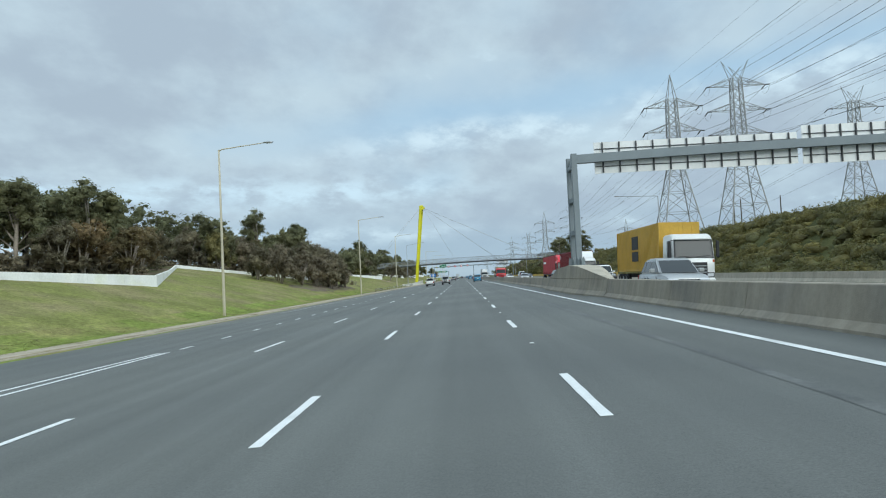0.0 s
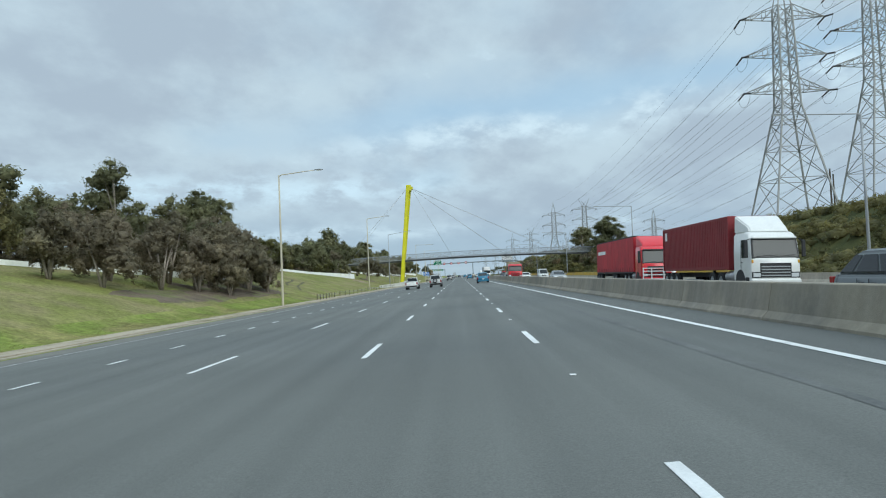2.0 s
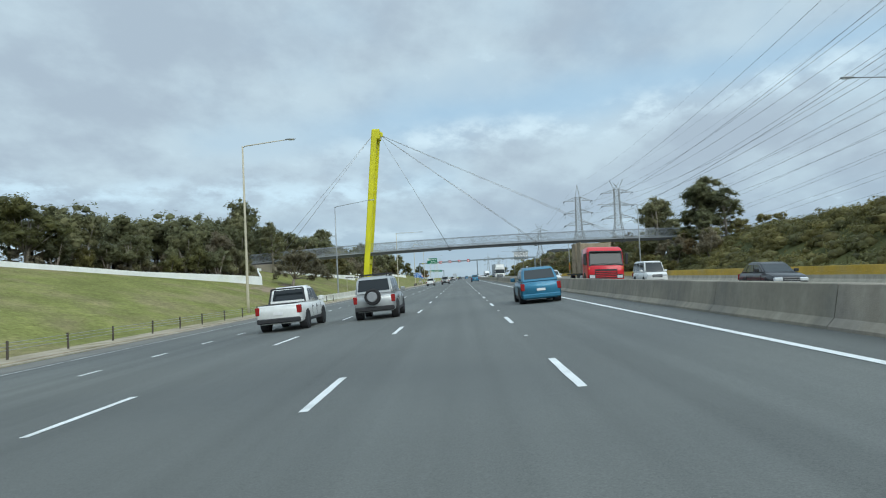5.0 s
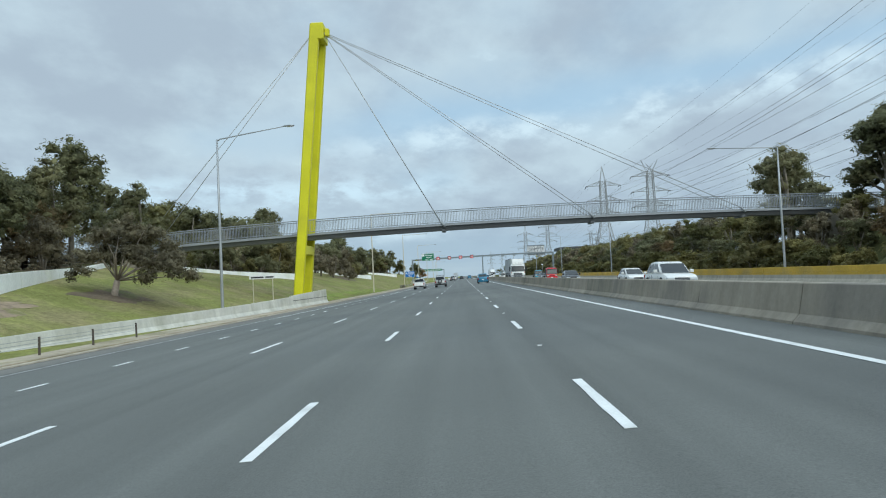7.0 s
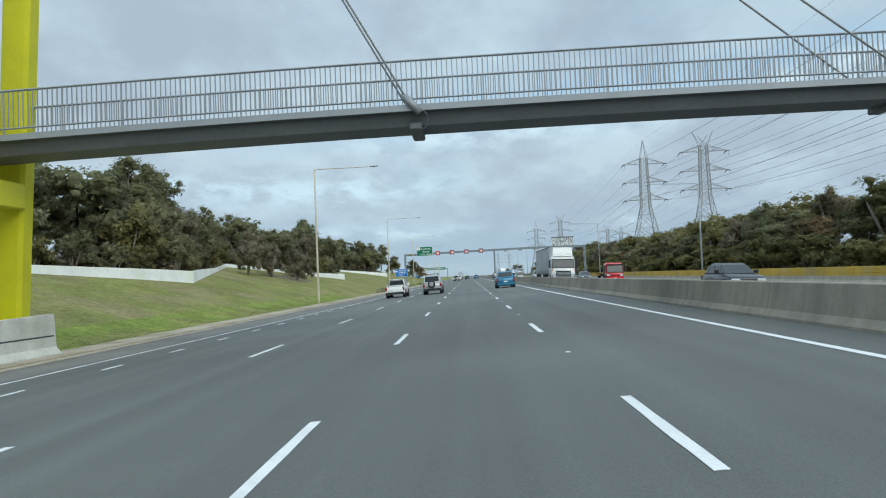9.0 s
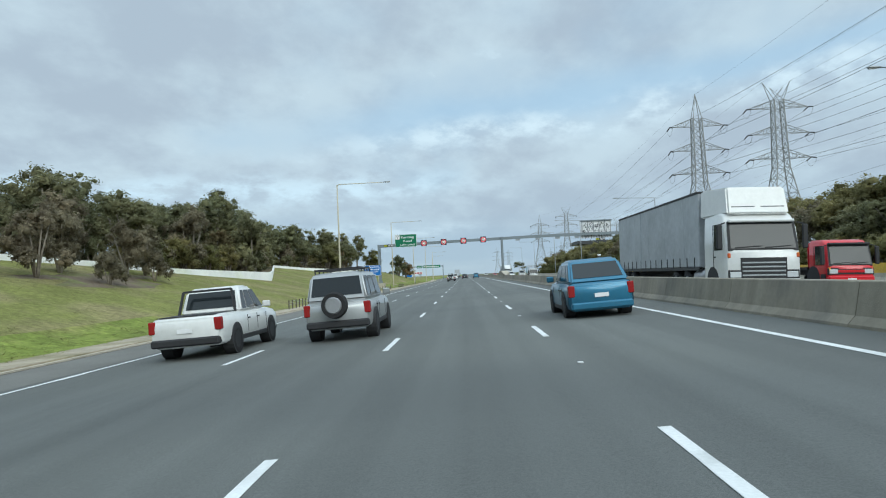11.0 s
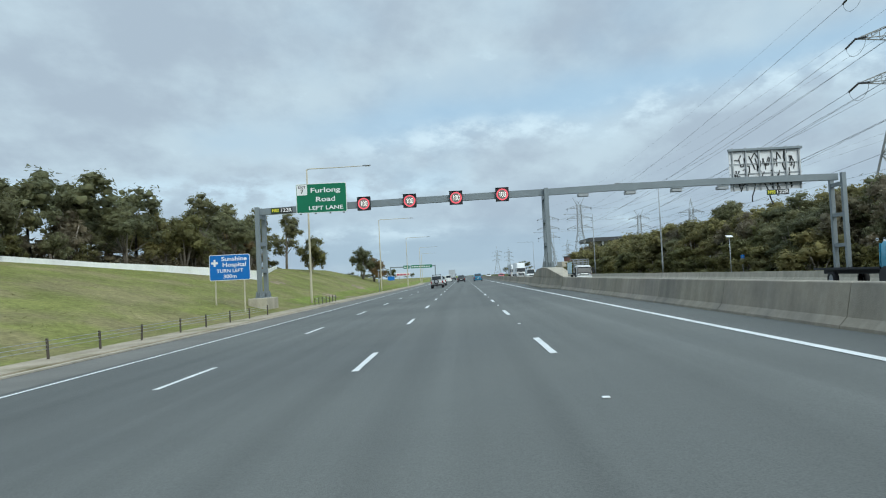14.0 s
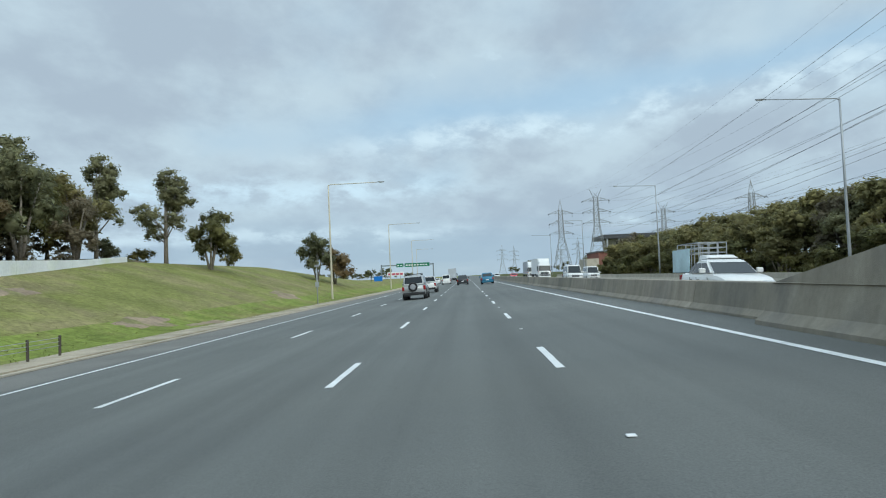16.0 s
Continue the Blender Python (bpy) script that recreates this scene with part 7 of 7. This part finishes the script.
# oncoming traffic
put(suv(SILVER_CAR), 9.1, 33.8, ON(9.1), 0, "silver suv coming towards the camera", "car")
put(truck(WHITE_CAR, CONTAINER_YELLOW, 12.0, "container", fairing=False, body_h=4.2, cab_h=3.35), 14.0, 48.0, ON(14.0), 0, "white-cabbed truck hauling a yellow shipping container", "truck")
put(hatch(GREY_CAR), 9.75, 71.5, ON(9.75), 0, "dark grey hatchback coming towards the camera", "car")
put(wagon(WHITE_CAR, spare=False, bull=True), 14.4, 75.0, ON(14.4), 0, "white four-wheel drive with a black bull bar and rack", "four-wheel drive")
put(truck(WHITE_CAR, CONTAINER_RED, 12.0, "container", body_h=4.0, cab_h=3.05), 15.8, 94.0, ON(15.8), 0, "white-cabbed truck hauling a dark red container", "truck")
put(truck(RED_TRUCK, CURTAIN, 16.2, "curtain", bull=True, body_h=4.25, cab_h=3.3), 16.5, 117.5, ON(16.5), 0, "red curtain-sided truck with a bright bull bar", "truck")
put(truck(WHITE_CAR, SIGN_WHITE, 5.5, "box", body_h=3.2, fairing=False, cab_h=2.5, width=2.1, light=True), 21.0, 130.0, ON(21.0), 0, "white box truck coming towards the camera", "truck")
put(sedan(SILVER_CAR), 13.0, 149.0, ON(13.0), 0, "pale silver sedan coming towards the camera", "car")
put(hatch(BLACK_CAR), 15.9, 170.0, ON(15.9), 0, "dark hatchback coming towards the camera", "car")
put(van(WHITE_CAR), 16.4, 194.5, ON(16.4), 0, "white van coming towards the camera", "van")
put(truck(RED_TRUCK, TRIM, 6.8, "crates", fairing=False, cab_h=2.9), 10.05, 184.3, ON(10.05), 0, "flatbed truck carrying tall stacks of timber crates", "truck")
put(sedan(WHITE_CAR), 13.4, 198.2, ON(13.4), 0, "white sedan coming towards the camera", "car")
put(suv(WHITE_CAR), 11.9, 224.5, ON(11.9), 0, "white suv coming towards the camera", "car")
put(hatch(WHITE_CAR), 15.2, 247.0, ON(15.2), 0, "white hatchback coming towards the camera", "car")
put(hatch(BLACK_CAR), 13.3, 270.0, ON(13.3), 0, "dark hatchback coming towards the camera", "car")
put(truck(WHITE_CAR, GREY_CURTAIN, 13.5, "curtain", body_h=3.95, cab_h=3.0, sleeper=True), 9.85, 309.5, ON(9.85), 0, "white truck with a grey curtain-sided trailer", "truck")
put(truck(RED_TRUCK, TRIM, 4.5, "flat", fairing=False, cab_h=2.3, width=2.0, light=True), 16.8, 317.0, ON(16.8), 0, "small red flat-tray truck", "truck")
put(hatch(GREY_CAR), 19.2, 350.5, ON(19.2), 0, "dark grey hatchback coming towards the camera", "car")
put(ute(SILVER_CAR), 12.5, 360.0, ON(12.5), 0, "silver dual-cab pickup truck coming towards the camera", "pickup truck")
put(truck(BLUE_TRUCK, TRIM, 6.5, "flat", fairing=False, cab_h=2.4, width=2.1, light=True), 22.9, 396.0, ON(22.9), 0, "sky blue flat-tray truck in the outer lane", "truck")
put(sedan(WHITE_CAR), 9.45, 433.5, ON(9.45), 0, "white sedan coming towards the camera", "car")
put(truck(WHITE_CAR, TRIM, 4.5, "rack", fairing=False, cab_h=2.1, width=2.0, light=True), 16.3, 454.5, ON(16.3), 0, "white tray truck with a tall ladder rack", "truck")
put(van(WHITE_CAR), 12.8, 491.0, ON(12.8), 0, "white van coming towards the camera", "van")
put(van(WHITE_CAR), 18.0, 508.0, ON(18.0), 0, "white van coming towards the camera", "van")
put(truck(WHITE_CAR, SIGN_WHITE, 12.0, "box", body_h=4.2), 15.8, 549.0, ON(15.8), 0, "white truck with a tall white box trailer", "truck")
put(truck(WHITE_CAR, GREY_CURTAIN, 12.0, "box", body_h=4.2), 16.5, 580.0, ON(16.5), 0, "white truck with a tall pale trailer", "truck")
put(hatch(RED_TRUCK), 13.3, 600.0, ON(13.3), 0, "small red car far off", "car")
put(hatch(WHITE_CAR), 9.9, 625.0, ON(9.9), 0, "small white car far off", "car")


# ---------------------------------------------------------------- small roadside things
# raised reflective markers in the lane gaps
CAT = mesh_of("marker", box(bmesh.new(), -0.045, 0.045, -0.04, 0.04, 0, 0.016, 0.006))
CAT.materials.append(SIGN_WHITE)
for x in (1.56,):
    for k in range(-1, 40):
        ob = new("reflector", CAT)
        ob.parent, ob.location = lines, (x, 16.1 + 4.5 + 12 * k, FALL * x + 0.003)

# the dark-roofed building and the red-brown frame beside the far lanes
hall = thing("roadside_hall", 0, 0, 0, "low pale building with a broad dark flat roof on posts", "building")
part("roof", box(bmesh.new(), 108, 156, 950, 1000, 25.0, 28.2, 0.1), DARK_STEEL, hall, "dark flat roof slab")
part("wall", box(bmesh.new(), 116, 156, 958, 998, 0, 25.0), PALE_CONCRETE, hall)
for x in (110, 119, 128, 137, 146):
    part("column", box(bmesh.new(), x, x + 1.2, 951.0, 952.2, 0, 25.0), GALV, hall)
for x in (118, 125, 132, 139, 146):
    part("window", box(bmesh.new(), x + 0.8, x + 5.4, 957.9, 957.98, 17.0, 23.0), CAR_GLASS, hall, "dark window band")
sheds = thing("brick_building", 0, 0, 0, "red-brown brick building with a flat grey roof", "building")
BRICK = mat("red_brown_brick", (0.23, 0.10, 0.075), 0.9, var=0.2, big=0.8, small=8, bump=0.3)
part("wall", box(bmesh.new(), 44, 62, 640, 662, 0, 7.2), BRICK, sheds)
part("roof", box(bmesh.new(), 43.6, 62.4, 639.6, 662.4, 7.2, 7.6), DECK_STEEL, sheds)
for x in (46, 50, 54, 58):
    part("window", box(bmesh.new(), x, x + 2.2, 639.93, 639.99, 3.6, 5.6), CAR_GLASS, sheds, "dark window")
part("lean_to", box(bmesh.new(), 40, 44, 640, 655, 0, 5.2), PALE_CONCRETE, sheds)

# small solar lamp and blue marker at the far kerb
solar = thing("solar_lamp", 28.75, 436.0, right_ground(28.75, 436.0), "short dark pole with a tilted solar panel", "lamp")
part("pole", tube(bmesh.new(), [(0, 0, 0), (0, 0, 4.6)], [0.055, 0.045], 8), GALV, solar, smooth=True)
bm = box(bmesh.new(), -0.35, 0.35, -0.25, 0.25, -0.02, 0.02)
bmesh.ops.rotate(bm, cent=(0, 0, 0), matrix=Matrix.Rotation(radians(25), 3, "X"), verts=bm.verts)
bmesh.ops.translate(bm, vec=(0, 0, 4.65), verts=bm.verts)
part("solar_panel", bm, SIGN_WHITE, solar, "pale tilted panel")
blue_mark = thing("kerb_sign", 31.6, 440.0, right_ground(31.6, 440.0), "small blue square sign on a thin post", "road sign")
part("post", tube(bmesh.new(), [(0, 0, -0.4), (0, 0, 2.6)], [0.04, 0.04], 6), GALV, blue_mark)
part("plate", box(bmesh.new(), -0.2, 0.2, -0.06, -0.04, 2.1, 2.55), SIGN_BLUE, blue_mark)
# camera pole on the near verge
cctv = thing("camera_pole", -13.9, 476.0, left_ground(-13.9, 476.0), "short grey pole with a box and camera", "pole")
part("pole", tube(bmesh.new(), [(0, 0, -0.3), (0, 0, 3.6)], [0.06, 0.05], 8), GALV, cctv, smooth=True)
part("cabinet", box(bmesh.new(), -0.16, 0.16, -0.14, 0.14, 1.6, 2.1, 0.02), GALV, cctv)
part("camera_head", box(bmesh.new(), -0.2, 0.2, -0.1, 0.1, 3.5, 3.72, 0.03), PALE_STEEL, cctv)
